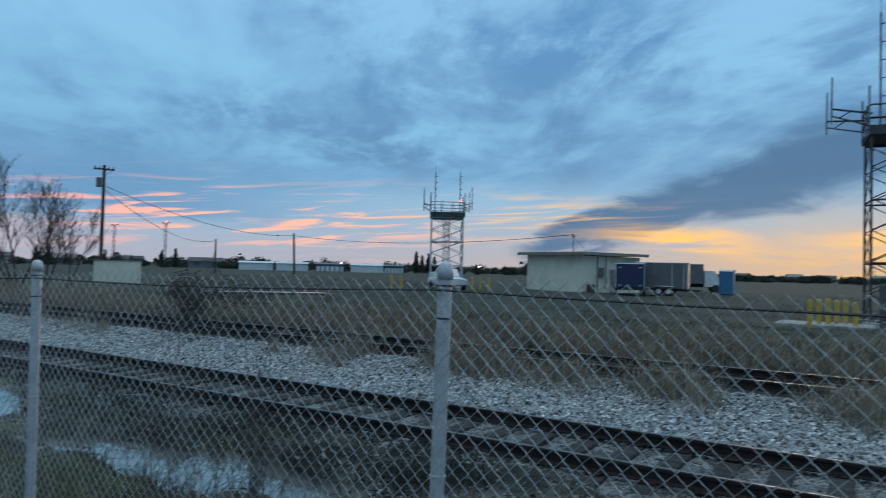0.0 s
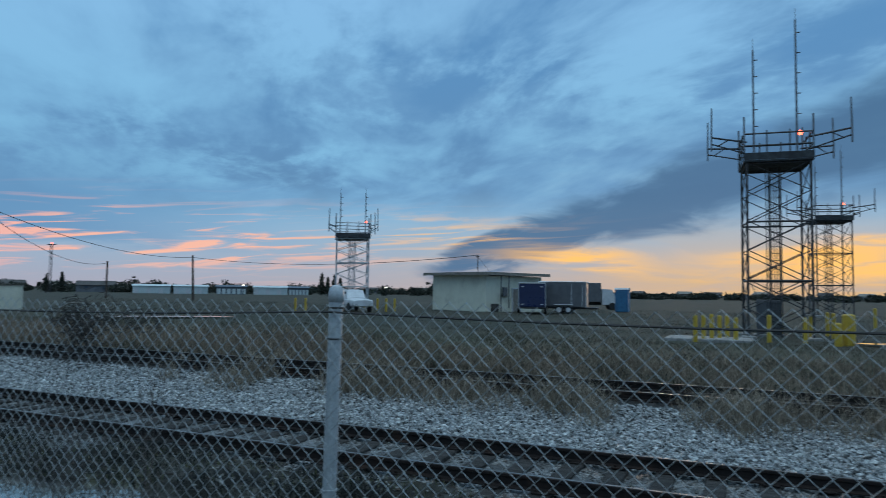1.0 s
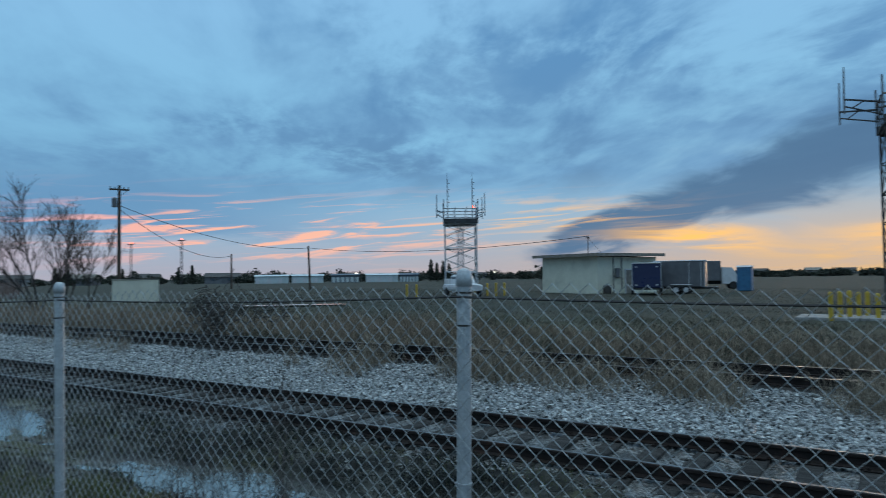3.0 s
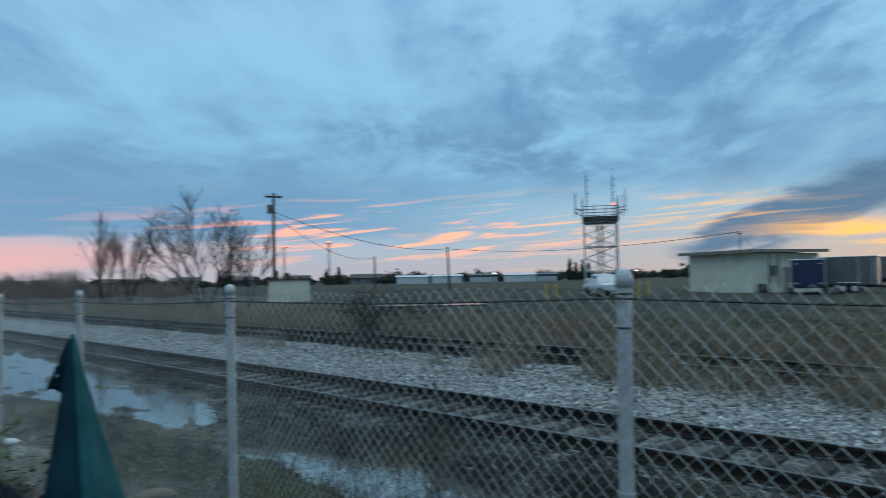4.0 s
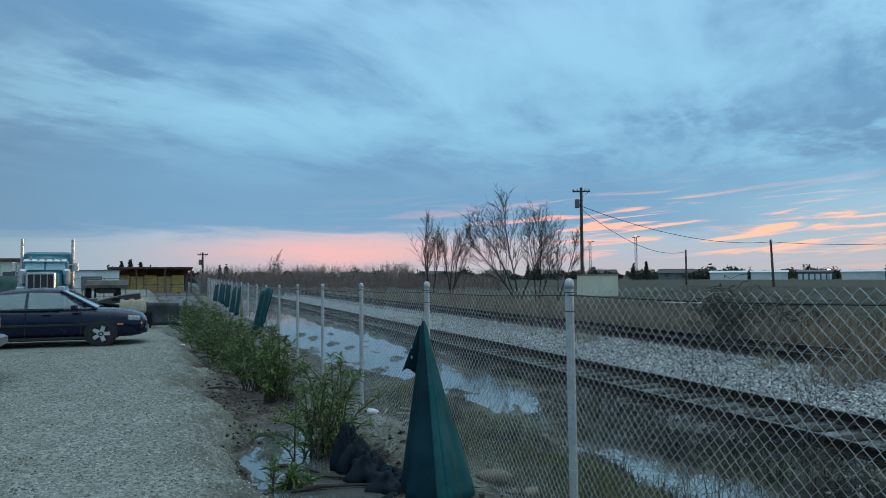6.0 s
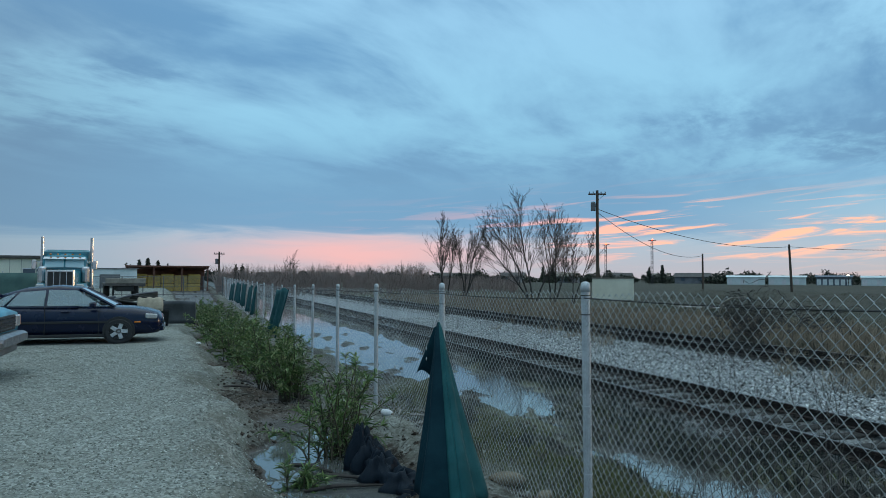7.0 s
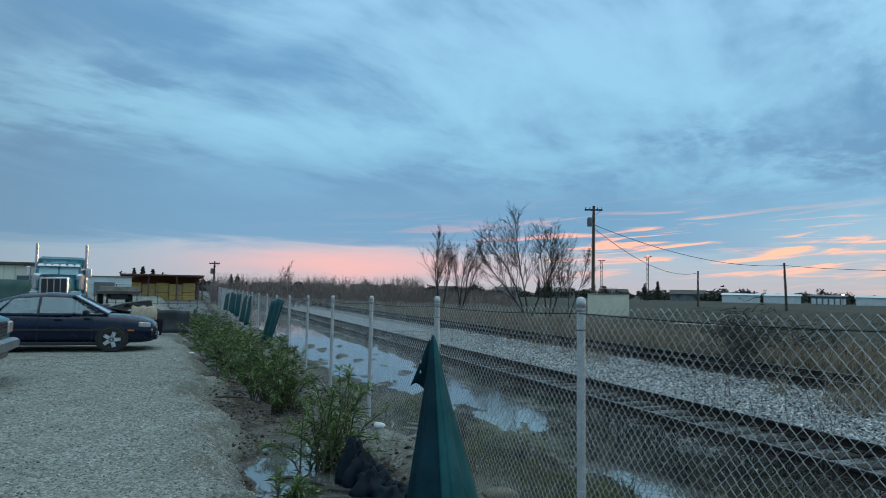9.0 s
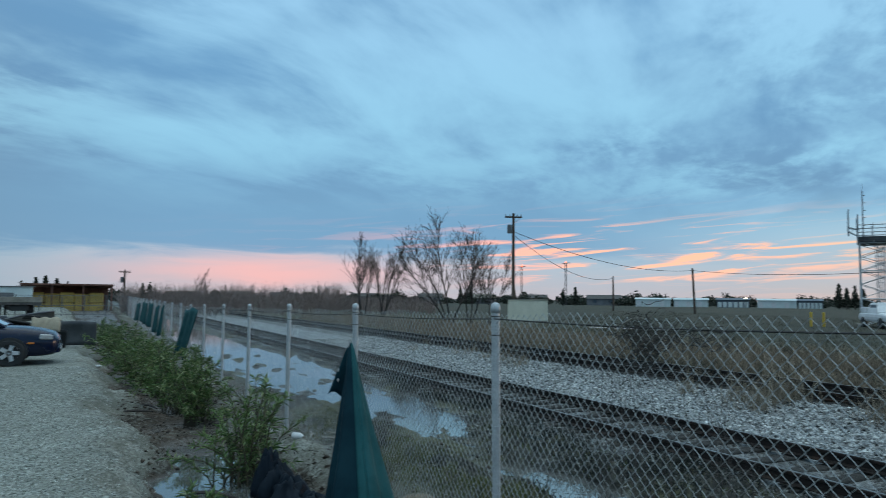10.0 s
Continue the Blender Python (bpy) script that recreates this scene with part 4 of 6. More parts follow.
for a, w, m, lab in ((47.0, 10.0, M_PALEMETAL, "long pale sheet metal shed"), (44.2, 9.5, M_PALEMETAL, "long pale sheet metal shed"),
                     (41.2, 8.6, M_FARDARK, "long slate blue shed"), (38.2, 10.0, M_PALEMETAL, "long pale shed"), (36.0, 6.0, M_FARDARK, "low dark shed")):
    shed(a, 218, w, 2.2, m, lab + " at the far edge of the field")
HOUSE = [material("house_" + n, c, None, 0.5, 0.85) for n, c in (("white", (0.5, 0.5, 0.5)), ("tan", (0.33, 0.29, 0.24)), ("grey", (0.22, 0.23, 0.25)))]
for k in range(34):
    a = -28 + k * 3.4 + random.uniform(-1, 1)
    if 34 < a < 50 or 88 < a < 110:
        continue
    d = random.uniform(250, 310) if a > 50 else random.uniform(380, 520)
    t = thing("far_house", polar(a, d), "small distant house among trees", "house", "far houses", turn=a + random.uniform(-30, 30))
    w = random.uniform(6, 11)
    part("wall", Build().box((-w / 2, -3, -0.3), (w / 2, 3, 2.3)), HOUSE[k % 3], t)
    part("roof", Build().extrude([(-3.5, 2.3), (3.5, 2.3), (0, 3.7)], -w / 2 - 0.4, w / 2 + 0.4), M_ROOF if k % 2 else M_TRIM, t)
    for x in (-w / 4, w / 4):
        part("window", Build().box((x - 0.6, -3.05, 0.9), (x + 0.6, -3.0, 1.9)), M_FARDARK, t)
M_LAMP = glow_material("far_window_light", (1.0, 0.9, 0.7), 4.0)
for a, d in ((40.3, 215), (24.0, 230), (20.5, 240), (29.0, 235), (-14.0, 260)):
    p = polar(a, d)
    t = thing("yard_lamp", p, "small distant yard lamp, lit", "lamp", "far yard lamps")
    part("pole", Build().tube([(0, 0, 0), (0, 0, 2.6)], 0.08, 5), M_TOWER, t)
    part("lamp_head", Build().box((-0.35, -0.2, 2.6), (0.35, 0.2, 2.85), 0.03), M_LAMP, t, "lit lamp head")


# ---- vegetation ----
def blades(name, px, py, height, width, lean, mat, parent=None):
    """Many curved grass blades in one mesh; a blade is a strip with a bent tip."""
    n = len(px)
    z = ground_height(px, py) - 0.01
    a = RNG.uniform(0, math.tau, n)
    d = RNG.uniform(0, math.tau, n)
    ln = lean * RNG.uniform(0.2, 1.3, n) * height
    wx, wy = np.cos(a) * width, np.sin(a) * width
    dx, dy = np.cos(d) * ln, np.sin(d) * ln
    P = lambda sx, f, h: np.stack([px + sx * wx + dx * f, py + sx * wy + dy * f, z + h], 1)
    v = np.stack([P(-1, 0, 0), P(1, 0, 0), P(0.8, 0.3, height * 0.55), P(-0.8, 0.3, height * 0.55), P(0, 1.0, height * RNG.uniform(0.75, 1.0, n))], 1).reshape(-1, 3)
    k = np.arange(n) * 5
    quads = np.stack([k, k + 1, k + 2, k + 3], 1).tolist()
    tris = np.stack([k + 3, k + 2, k + 4], 1).tolist()
    return raw_mesh(name, v, quads + tris, mat)


M_DRY = island_material("dry_grass", [(0.13, 0.105, 0.08), (0.30, 0.25, 0.185), (0.46, 0.39, 0.30), (0.20, 0.16, 0.12)])
M_FIELD = island_material("field_grass", [(0.055, 0.050, 0.040), (0.115, 0.100, 0.078), (0.066, 0.076, 0.048), (0.19, 0.165, 0.125)])
M_MOSS = island_material("short_green_grass", [(0.07, 0.085, 0.03), (0.125, 0.14, 0.05), (0.22, 0.20, 0.11)])

# dry tussocks along the far track
cx, cy, ch = [], [], []
for _ in range(300):
    x = RNG.uniform(-28, 9)
    if not (-10.6 < x < -9.7 or -7.8 < x < -2.0 or -0.7 < x < 3.4 or x > 5) and RNG.random() < 0.94:
        continue
    y = float(track2_y(x)) - 1.75 + RNG.normal(0, 0.28)
    n = int(RNG.integers(45, 110))
    r = RNG.uniform(0.10, 0.30)
    cx.append(x + RNG.normal(0, r, n)); cy.append(y + RNG.normal(0, r * 0.8, n)); ch.append(RNG.uniform(0.25, 0.85, n) * RNG.uniform(0.5, 1.2))
for _ in range(14):
    x = RNG.uniform(-30, -2) if RNG.random() < 0.7 else RNG.uniform(2, 9)
    y = float(track2_y(x)) + RNG.normal(0, 0.5)
    n = int(RNG.integers(20, 50))
    cx.append(x + RNG.normal(0, 0.2, n)); cy.append(y + RNG.normal(0, 0.15, n)); ch.append(RNG.uniform(0.15, 0.4, n))
tuss = new("dry_tussocks", blades("dry_tussocks", np.concatenate(cx), np.concatenate(cy), np.concatenate(ch), 0.0045, 0.85, M_DRY))
tagged(tuss, "tall straw-coloured dry grass tufts along the far track", "grass", kind="stuff")

# tall brown grass standing behind the far track
cx, cy, ch = [], [], []
for _ in range(900):
    x = RNG.uniform(-62, 10)
    y = float(track2_y(x)) + 2.0 + 6.5 * RNG.random() ** 1.4
    n = int(RNG.integers(40, 110))
    r = RNG.uniform(0.2, 0.6)
    cx.append(x + RNG.normal(0, r, n)); cy.append(y + RNG.normal(0, r * 0.7, n)); ch.append(RNG.uniform(0.2, 0.72, n) * RNG.uniform(0.5, 1.1) * (1.25 if x < -12 else 0.8))
M_BROWN = island_material("brown_grass", [(0.11, 0.085, 0.065), (0.26, 0.20, 0.145), (0.40, 0.32, 0.235), (0.17, 0.13, 0.095)])
reeds = new("brown_grass", blades("brown_grass", np.concatenate(cx), np.concatenate(cy), np.concatenate(ch), 0.007, 0.5, M_BROWN))
tagged(reeds, "tall dull brown winter grass behind the far track", "grass", kind="stuff")

# rough field beyond the far track
n = 150000
r = 14 + 60 * RNG.random(n) ** 1.7
x = RNG.uniform(-1.0, 0.42, n) * (r + 16)
y = r + 2.0
keep = wavy(x * 0.35, y * 0.35, 4.0) + RNG.normal(0, 0.5, n) > -0.35
x, y = x[keep], y[keep]
h = RNG.uniform(0.06, 0.20, len(x)) * (1 + 1.5 * smooth01(wavy(x * 0.9, y * 0.9, 1.0), 0.1, 0.7)) * np.where(y > 30, 0.6, 1.0)
fieldgrass = new("field_grass", blades("field_grass", x, y, h, 0.008, 1.1, M_FIELD))
tagged(fieldgrass, "rough dull brown and green field grass", "grass", kind="stuff")

# short green growth on the bank behind the wire
n = 26000
x = RNG.uniform(-12.5, -1, n)
y = 3.35 + RNG.normal(0, 0.28, n)
y2 = RNG.uniform(4.6, 6.9, n)
pick = RNG.random(n) < 0.16
y = np.where(pick, y2, y)
keep = (ground_height(x, y) > WATER + 0.03) & (wavy(x * 0.9, y * 1.2, 6.0) + RNG.normal(0, 0.35, n) > -0.1)
x, y = x[keep], y[keep]
mossy = new("bank_grass", blades("bank_grass", x, y, RNG.uniform(0.03, 0.11, len(x)), 0.004, 0.6, M_MOSS))
tagged(mossy, "short mossy green grass on the wet bank", "grass", kind="stuff")


# ---- loose stone ----
def stones(name, px, py, size, mat, sink=0.35, squash=0.65):
    """Many angular stones in one mesh: eight-sided lumps, each turned and shaped at random."""
    n = len(px)
    base = np.array([(1, 0, 0), (-1, 0, 0), (0, 1, 0), (0, -1, 0), (0, 0, 1), (0, 0, -1)], float)
    v = base[None] * RNG.uniform(0.6, 1.25, (n, 6, 1)) + RNG.normal(0, 0.16, (n, 6, 3))
    a, b = RNG.uniform(0, math.tau, n), RNG.uniform(0, math.tau, n)
    ca, sa, cb, sb = np.cos(a), np.sin(a), np.cos(b), np.sin(b)
    x, y, z = v[..., 0], v[..., 1], v[..., 2]
    y, z = y * cb[:, None] - z * sb[:, None], y * sb[:, None] + z * cb[:, None]
    x, y = x * ca[:, None] - y * sa[:, None], x * sa[:, None] + y * ca[:, None]
    s = size[:, None]
    V = np.stack([x * s + px[:, None], y * s + py[:, None], z * s * squash + (ground_height(px, py) + size * squash * (1 - 2 * sink) * 0.6)[:, None]], 2).reshape(-1, 3)
    tri = np.array([(0, 2, 4), (2, 1, 4), (1, 3, 4), (3, 0, 4), (2, 0, 5), (1, 2, 5), (3, 1, 5), (0, 3, 5)])
    F = (np.arange(n)[:, None, None] * 6 + tri[None]).reshape(-1, 3)
    return raw_mesh(name, V, F, mat)


M_BALLAST = island_material("ballast_stone", [(0.03, 0.03, 0.03), (0.36, 0.37, 0.36), (0.68, 0.69, 0.67), (0.07, 0.07, 0.066), (0.84, 0.85, 0.83)])
M_BEDSTONE = island_material("dirty_ballast", [(0.05, 0.047, 0.043), (0.13, 0.125, 0.115), (0.34, 0.335, 0.32)])
M_GRAVEL = island_material("pad_gravel", [(0.12, 0.125, 0.108), (0.25, 0.26, 0.235), (0.40, 0.415, 0.385), (0.17, 0.175, 0.15), (0.62, 0.64, 0.60)])
n = 44000
x = 9 - 44 * RNG.random(n) ** 1.25
y = RNG.uniform(8.75, 13.1, n) - 0.02 * x
keep = y < track2_y(x) - 1.30
x, y = x[keep], y[keep]
bs = new("ballast_stones", stones("ballast_stones", x, y, RNG.uniform(0.018, 0.041, len(x)), M_BALLAST, 0.2, 0.8))
tagged(bs, "pale grey crushed ballast between the tracks", "ballast", kind="stuff")
n = 15000
x = 8 - 36 * RNG.random(n) ** 1.2
y = np.where(RNG.random(n) < 0.93, RNG.uniform(6.6, 9.0, n), track2_y(x) + RNG.uniform(-1.4, 1.6, n))
bs2 = new("bed_stones", stones("bed_stones", x, y, RNG.uniform(0.014, 0.034, n), M_BEDSTONE, 0.45))
tagged(bs2, "dirty dark ballast between the timber ties", "ballast", kind="stuff")
n = 9000
x = RNG.uniform(-13, 4, n)
y = np.where(RNG.random(n) < 0.75, RNG.uniform(4.8, 7.0, n), RNG.uniform(2.7, 4.8, n))
keep = (ground_height(x, y) > WATER + 0.005) & (wavy(x * 0.8, y * 1.3, 12.0) + RNG.normal(0, 0.4, n) > -0.1)
x, y = x[keep], y[keep]
ms = new("mud_stones", stones("mud_stones", x, y, 0.009 + 0.024 * RNG.random(len(x)) ** 2, island_material("mud_stone", [(0.06, 0.06, 0.055), (0.22, 0.225, 0.21), (0.42, 0.43, 0.41), (0.12, 0.12, 0.105)]), 0.3))
tagged(ms, "pale stones strewn over dark mud beside the track", "stones", kind="stuff")
n = 60000
x = -3.0 - 15 * RNG.random(n) ** 1.6
y = 0.8 - 6.3 * RNG.random(n)
keep = (y < pad_edge(x) + 0.1 + RNG.normal(0, 0.15, n)) & (y > x * 0.42 - 0.3)
x, y = x[keep], y[keep]
gs = new("pad_gravel", stones("pad_gravel", x, y, RNG.uniform(0.006, 0.015, len(x)), M_GRAVEL, 0.25))
tagged(gs, "loose pale grey gravel on the yard", "gravel", kind="stuff")
n = 7000
x = RNG.uniform(-17, -2, n)
y = np.where(RNG.random(n) < 0.6, RNG.uniform(0.1, 2.4, n), RNG.uniform(2.4, 6.6, n))
keep = (ground_height(x, y) > WATER - 0.02) & (ground_height(x, y) < -0.24)
cl = new("soil_clods", stones("soil_clods", x[keep], y[keep], (0.008 + 0.035 * RNG.random(n) ** 2.5)[keep], island_material("damp_clods", [(0.03, 0.024, 0.02), (0.07, 0.055, 0.043), (0.13, 0.115, 0.095)])))
tagged(cl, "damp brown clods and small debris by the fence", "soil", kind="stuff")


# ---- dead stalks and twigs on the wet ground ----
b = Build()
rng = random.Random(41)
for k in range(2600):
    x = rng.uniform(-15, 0.5)
    y = rng.uniform(4.3, 7.0) if rng.random() < 0.8 else rng.uniform(0.6, 2.3)
    z = high(x, y)
    if z < WATER + 0.01:
        continue
    a, L, up = rng.uniform(0, math.tau), rng.uniform(0.06, 0.32), rng.uniform(0.0, 0.12)
    b.tube([(x, y, z), (x + L * 0.5 * math.cos(a), y + L * 0.5 * math.sin(a), z + up * 0.8 + 0.006), (x + L * math.cos(a + 0.3), y + L * math.sin(a + 0.3), z + up)], [0.004, 0.0035, 0.002], 3, cap=False)
single("ground_twigs", b, island_material("wet_dead_stalks", [(0.030, 0.030, 0.028), (0.07, 0.066, 0.058), (0.15, 0.14, 0.12)]), "dead stalks and twigs littering the wet ground", "twigs", kind="stuff")


# low dark weeds, dead and matted, between the puddles and the near track
b = Build()
rng = random.Random(43)
spots = [(rng.uniform(-9.5, -3.2), rng.uniform(4.9, 6.5), rng.uniform(0.15, 0.4)) for _ in range(46)] + [(rng.uniform(-20, -9.5), rng.uniform(5.9, 6.7), rng.uniform(0.12, 0.3)) for _ in range(26)]
spots += [(rng.uniform(-6.5, -4.0), rng.uniform(3.7, 4.2), 0.2) for _ in range(5)] + [(-2.4 + rng.uniform(-1, 2.5), rng.uniform(3.4, 5.5), 0.3) for _ in range(14)]
for hx, hy, r in spots:
    for q in range(44):
        x, y = hx + rng.gauss(0, r), hy + rng.gauss(0, r * 0.6)
        z = high(x, y)
        if z < WATER:
            continue
        a, L, up = rng.uniform(0, math.tau), rng.uniform(0.05, 0.20), rng.uniform(0.03, 0.17)
        b.tube([(x, y, z - 0.01), (x + L * 0.4 * math.cos(a), y + L * 0.4 * math.sin(a), z + up), (x + L * math.cos(a + 0.5), y + L * math.sin(a + 0.5), z + up * rng.uniform(0.5, 1.1))], [0.005, 0.004, 0.002], 3, cap=False)
single("dead_weeds", b, island_material("dark_dead_weeds", [(0.012, 0.013, 0.013), (0.026, 0.028, 0.027), (0.048, 0.050, 0.045), (0.026, 0.031, 0.020)]), "matted dark dead weeds on the wet ground", "weeds", kind="stuff")


# ---- bare trees and brush ----
def shoot(b, p, d, length, r0, r1, n, up, rng, sides):
    """A tapering shoot that curls upwards; returns its points and last direction."""
    pts, rad = [p.copy()], [r0]
    for i in range(n):
        d = (d + Vector((rng.gauss(0, 0.07), rng.gauss(0, 0.07), rng.gauss(0, 0.04) + up))).normalized()
        p = p + d * length / n
        pts.append(p.copy())
        rad.append(r0 + (r1 - r0) * (i + 1) / n)
    b.tube(pts, rad, sides, cap=False)
    return pts, rad


def sideways(d, amount, rng):
    q = d.orthogonal().normalized()
    q.rotate(Matrix.Rotation(rng.uniform(0, math.tau), 3, d))
    return (d + q * amount).normalized()


def bare_tree(at, height, seed, trunks, label, lean=(0, 0), limbs=13, spread=0.8, group="bare trees"):
    """Upright leaders set with limbs that sweep up into fine twigs."""
    rng = random.Random(seed)
    t = thing("bare_tree", at, label, "tree", group)
    for k in range(trunks):
        b = Build()
        full = height * (1.0 if k == 0 else rng.uniform(0.68, 0.92)) * 0.96
        a = math.tau * k / trunks + rng.uniform(-0.6, 0.6)
        fan = (0.05 if k == 0 else 0.42) * spread
        off = Vector((0.12 * math.cos(a), 0.12 * math.sin(a), -0.1))
        d = Vector((lean[0] + fan * math.cos(a), lean[1] + fan * math.sin(a), 1)).normalized()
        pts, rad = shoot(b, off, d, full, height * 0.0105, 0.007, 10, 0.016, rng, 6)
        for i in range(limbs):
            f = rng.uniform(0.26, 0.95)
            j = min(int(f * 10), 9)
            p = pts[j].lerp(pts[j + 1], f * 10 - j)
            d = sideways((pts[j + 1] - pts[j]).normalized(), rng.uniform(0.55, 1.0) * spread, rng)
            L = height * 0.44 * (1 - 0.66 * f) * rng.uniform(0.75, 1.2)
            lp, lr = shoot(b, p, d, L, max(rad[j] * 0.42, 0.012), 0.007, 6, 0.065, rng, 4)
            for m in range(9):
                g = rng.randint(1, 6)
                d2 = sideways((lp[g] - lp[g - 1]).normalized(), rng.uniform(0.3, 0.8), rng)
                tp, tr = shoot(b, lp[g], d2, L * rng.uniform(0.28, 0.5), 0.010, 0.006, 3, 0.06, rng, 3)
                for w in range(3):
                    h = rng.randint(1, 3)
                    d3 = sideways((tp[h] - tp[h - 1]).normalized(), rng.uniform(0.3, 0.7), rng)
                    shoot(b, tp[h], d3, L * rng.uniform(0.12, 0.24), 0.0075, 0.004, 2, 0.05, rng, 3)
        part("trunk", b, M_BARK, t, "leafless trunk and limbs")
    return t


bare_tree(polar(63.4, 50), 7.8, 11, 4, "tall leafless winter tree with many fine twigs", (0.0, 0.0), 20, 0.80)
bare_tree(polar(61.8, 51), 7.0, 12, 3, "leafless winter tree with leaning limbs", (0.12, 0.2), 12, 0.62)
bare_tree(polar(60.2, 51), 5.3, 13, 2, "small leafless tree leaning sideways", (0.2, 0.36), 12, 0.6)
bare_tree(polar(70.4, 62), 7.3, 14, 4, "slender leafless multi-stemmed tree", (-0.02, -0.03), 11, 0.34)
bare_tree(polar(68.8, 62), 7.1, 15, 4, "slender leafless multi-stemmed tree", (0.02, 0.04), 11, 0.36)
bare_tree(polar(83.0, 105), 5.5, 16, 3, "distant leafless tree over brush", (0, 0), 8, 0.7)
bare_tree(polar(-0.2, 150), 7.5, 17, 2, "distant leafless tree on the horizon", (0, 0), 8, 0.8)

# brush thicket along the tracks, far off
rng = random.Random(31)
b = Build()
for k in range(800):
    a = rng.uniform(64.5, 88.5)
    d = rng.uniform(75, 110)
    x, y, z = polar(a, d)
    hgt = rng.uniform(1.6, 4.0) * (1.0 if a > 72 else 0.6)
    for q in range(6):
        dx, dy = rng.gauss(0, 0.35), rng.gauss(0, 0.35)
        b.tube([(x, y, z), (x + dx * 0.5, y + dy * 0.5, z + hgt * 0.5), (x + dx * 1.5, y + dy * 1.5, z + hgt * rng.uniform(0.75, 1.0))], [0.022, 0.015, 0.007], 3, cap=False)
        b.tube([(x + dx * 0.5, y + dy * 0.5, z + hgt * 0.5), (x + dx * 2 + 0.3, y + dy * 2, z + hgt * 0.85)], [0.014, 0.006], 3, cap=False)
single("brush_thicket", b, M_TWIG, "long thicket of leafless reddish brown brush", "brush", kind="stuff")


def leaf_clumps(name, centres, mat, seed, count, size):
    """Crowns made of many small leaf faces, scattered in uneven lumps."""
    g = np.random.default_rng(seed)
    V, n = [], 0
    for (x, y, z, rx, rz) in centres:
        k = max(14, int(count * rx))
        u = g.normal(0, 1, (k, 3))
        u /= np.linalg.norm(u, axis=1)[:, None]
        rr = g.uniform(0.45, 1.08, k)[:, None] * (1 + 0.25 * np.sin(u[:, :1] * 5 + x))
        c = u * rr * np.array([rx, rx, rz]) + np.array([x, y, z])
        e1, e2 = g.normal(0, size, (k, 3)), g.normal(0, size, (k, 3))
        V.append(np.stack([c - e1, c + e2, c + e1, c - e2], 1).reshape(-1, 3))
        n += k
    return raw_mesh(name, np.concatenate(V), np.arange(n * 4).reshape(-1, 4), mat)


M_FARLEAF = island_material("far_foliage", [(0.035, 0.042, 0.032), (0.062, 0.070, 0.052), (0.085, 0.078, 0.066)])
cs = []
rng = random.Random(5)
for k in range(430):
    a = rng.uniform(-32, 104)
    d = rng.uniform(235, 330)
    hgt = rng.uniform(1.4, 3.2) * (1.35 if rng.random() < 0.12 else 1.0) * (0.7 if a < 15 else 1.0)
    x, y, z = polar(a, d, -0.1)
    cs.append((x, y, z + hgt * 0.55, rng.uniform(1.6, 3.6), hgt * 0.62))
tree_belt = new("far_tree_belt", leaf_clumps("far_tree_belt", cs, M_FARLEAF, 3, 100, 0.24))
tagged(tree_belt, "dark belt of distant trees along the horizon", "trees", kind="stuff")


def conifer(at, h, seed):
    t = thing("far_conifer", at, "tall dark distant conifer", "tree", "far conifers")
    part("trunk", Build().tube([(0, 0, 0), (0, 0, h)], [0.15, 0.03], 5), M_BARK, t)
    cen = [(0, 0, h * (0.2 + 0.8 * k / 7), h * 0.20 * (1 - k / 8) + 0.1, h * 0.10) for k in range(8)]
    c = new("crown", leaf_clumps("crown", cen, M_FARLEAF, seed, 90, 0.17))
    c.parent = t
    return t


for k, (a, d, h) in enumerate(((34.2, 210, 6.2), (33.7, 210, 5.4), (33.2, 212, 5.8), (32.7, 210, 5.0), (54.0, 205, 4.4), (53.0, 210, 5.0), (57.9, 210, 4.2), (61.5, 200, 5.0), (62.3, 205, 4.6), (93.4, 150, 4.6), (92.7, 150, 4.3), (94.0, 150, 4.4), (92.0, 150, 4.0), (86.5, 200, 4.8), (87.0, 205, 5.0))):
    conifer(polar(a, d), h, k)


# ---- oleander hedge along the ditch ----
M_LEAF = island_material("long_green_leaves", [(0.055, 0.105, 0.035), (0.11, 0.19, 0.055), (0.17, 0.26, 0.08), (0.34, 0.36, 0.18)], 0.45)
M_STEM = material("green_brown_stems", (0.10, 0.085, 0.05), (0.06, 0.05, 0.035), 8, 0.9)
leaf_mesh = Build().add([(0, 0, 0), (0.010, 0.045, 0.008), (0, 0.12, 0.0), (-0.010, 0.045, 0.008), (0, 0.05, -0.002)],
                        [(0, 1, 4), (1, 2, 4), (2, 3, 4), (3, 0, 4)]).mesh("leaf", M_LEAF)


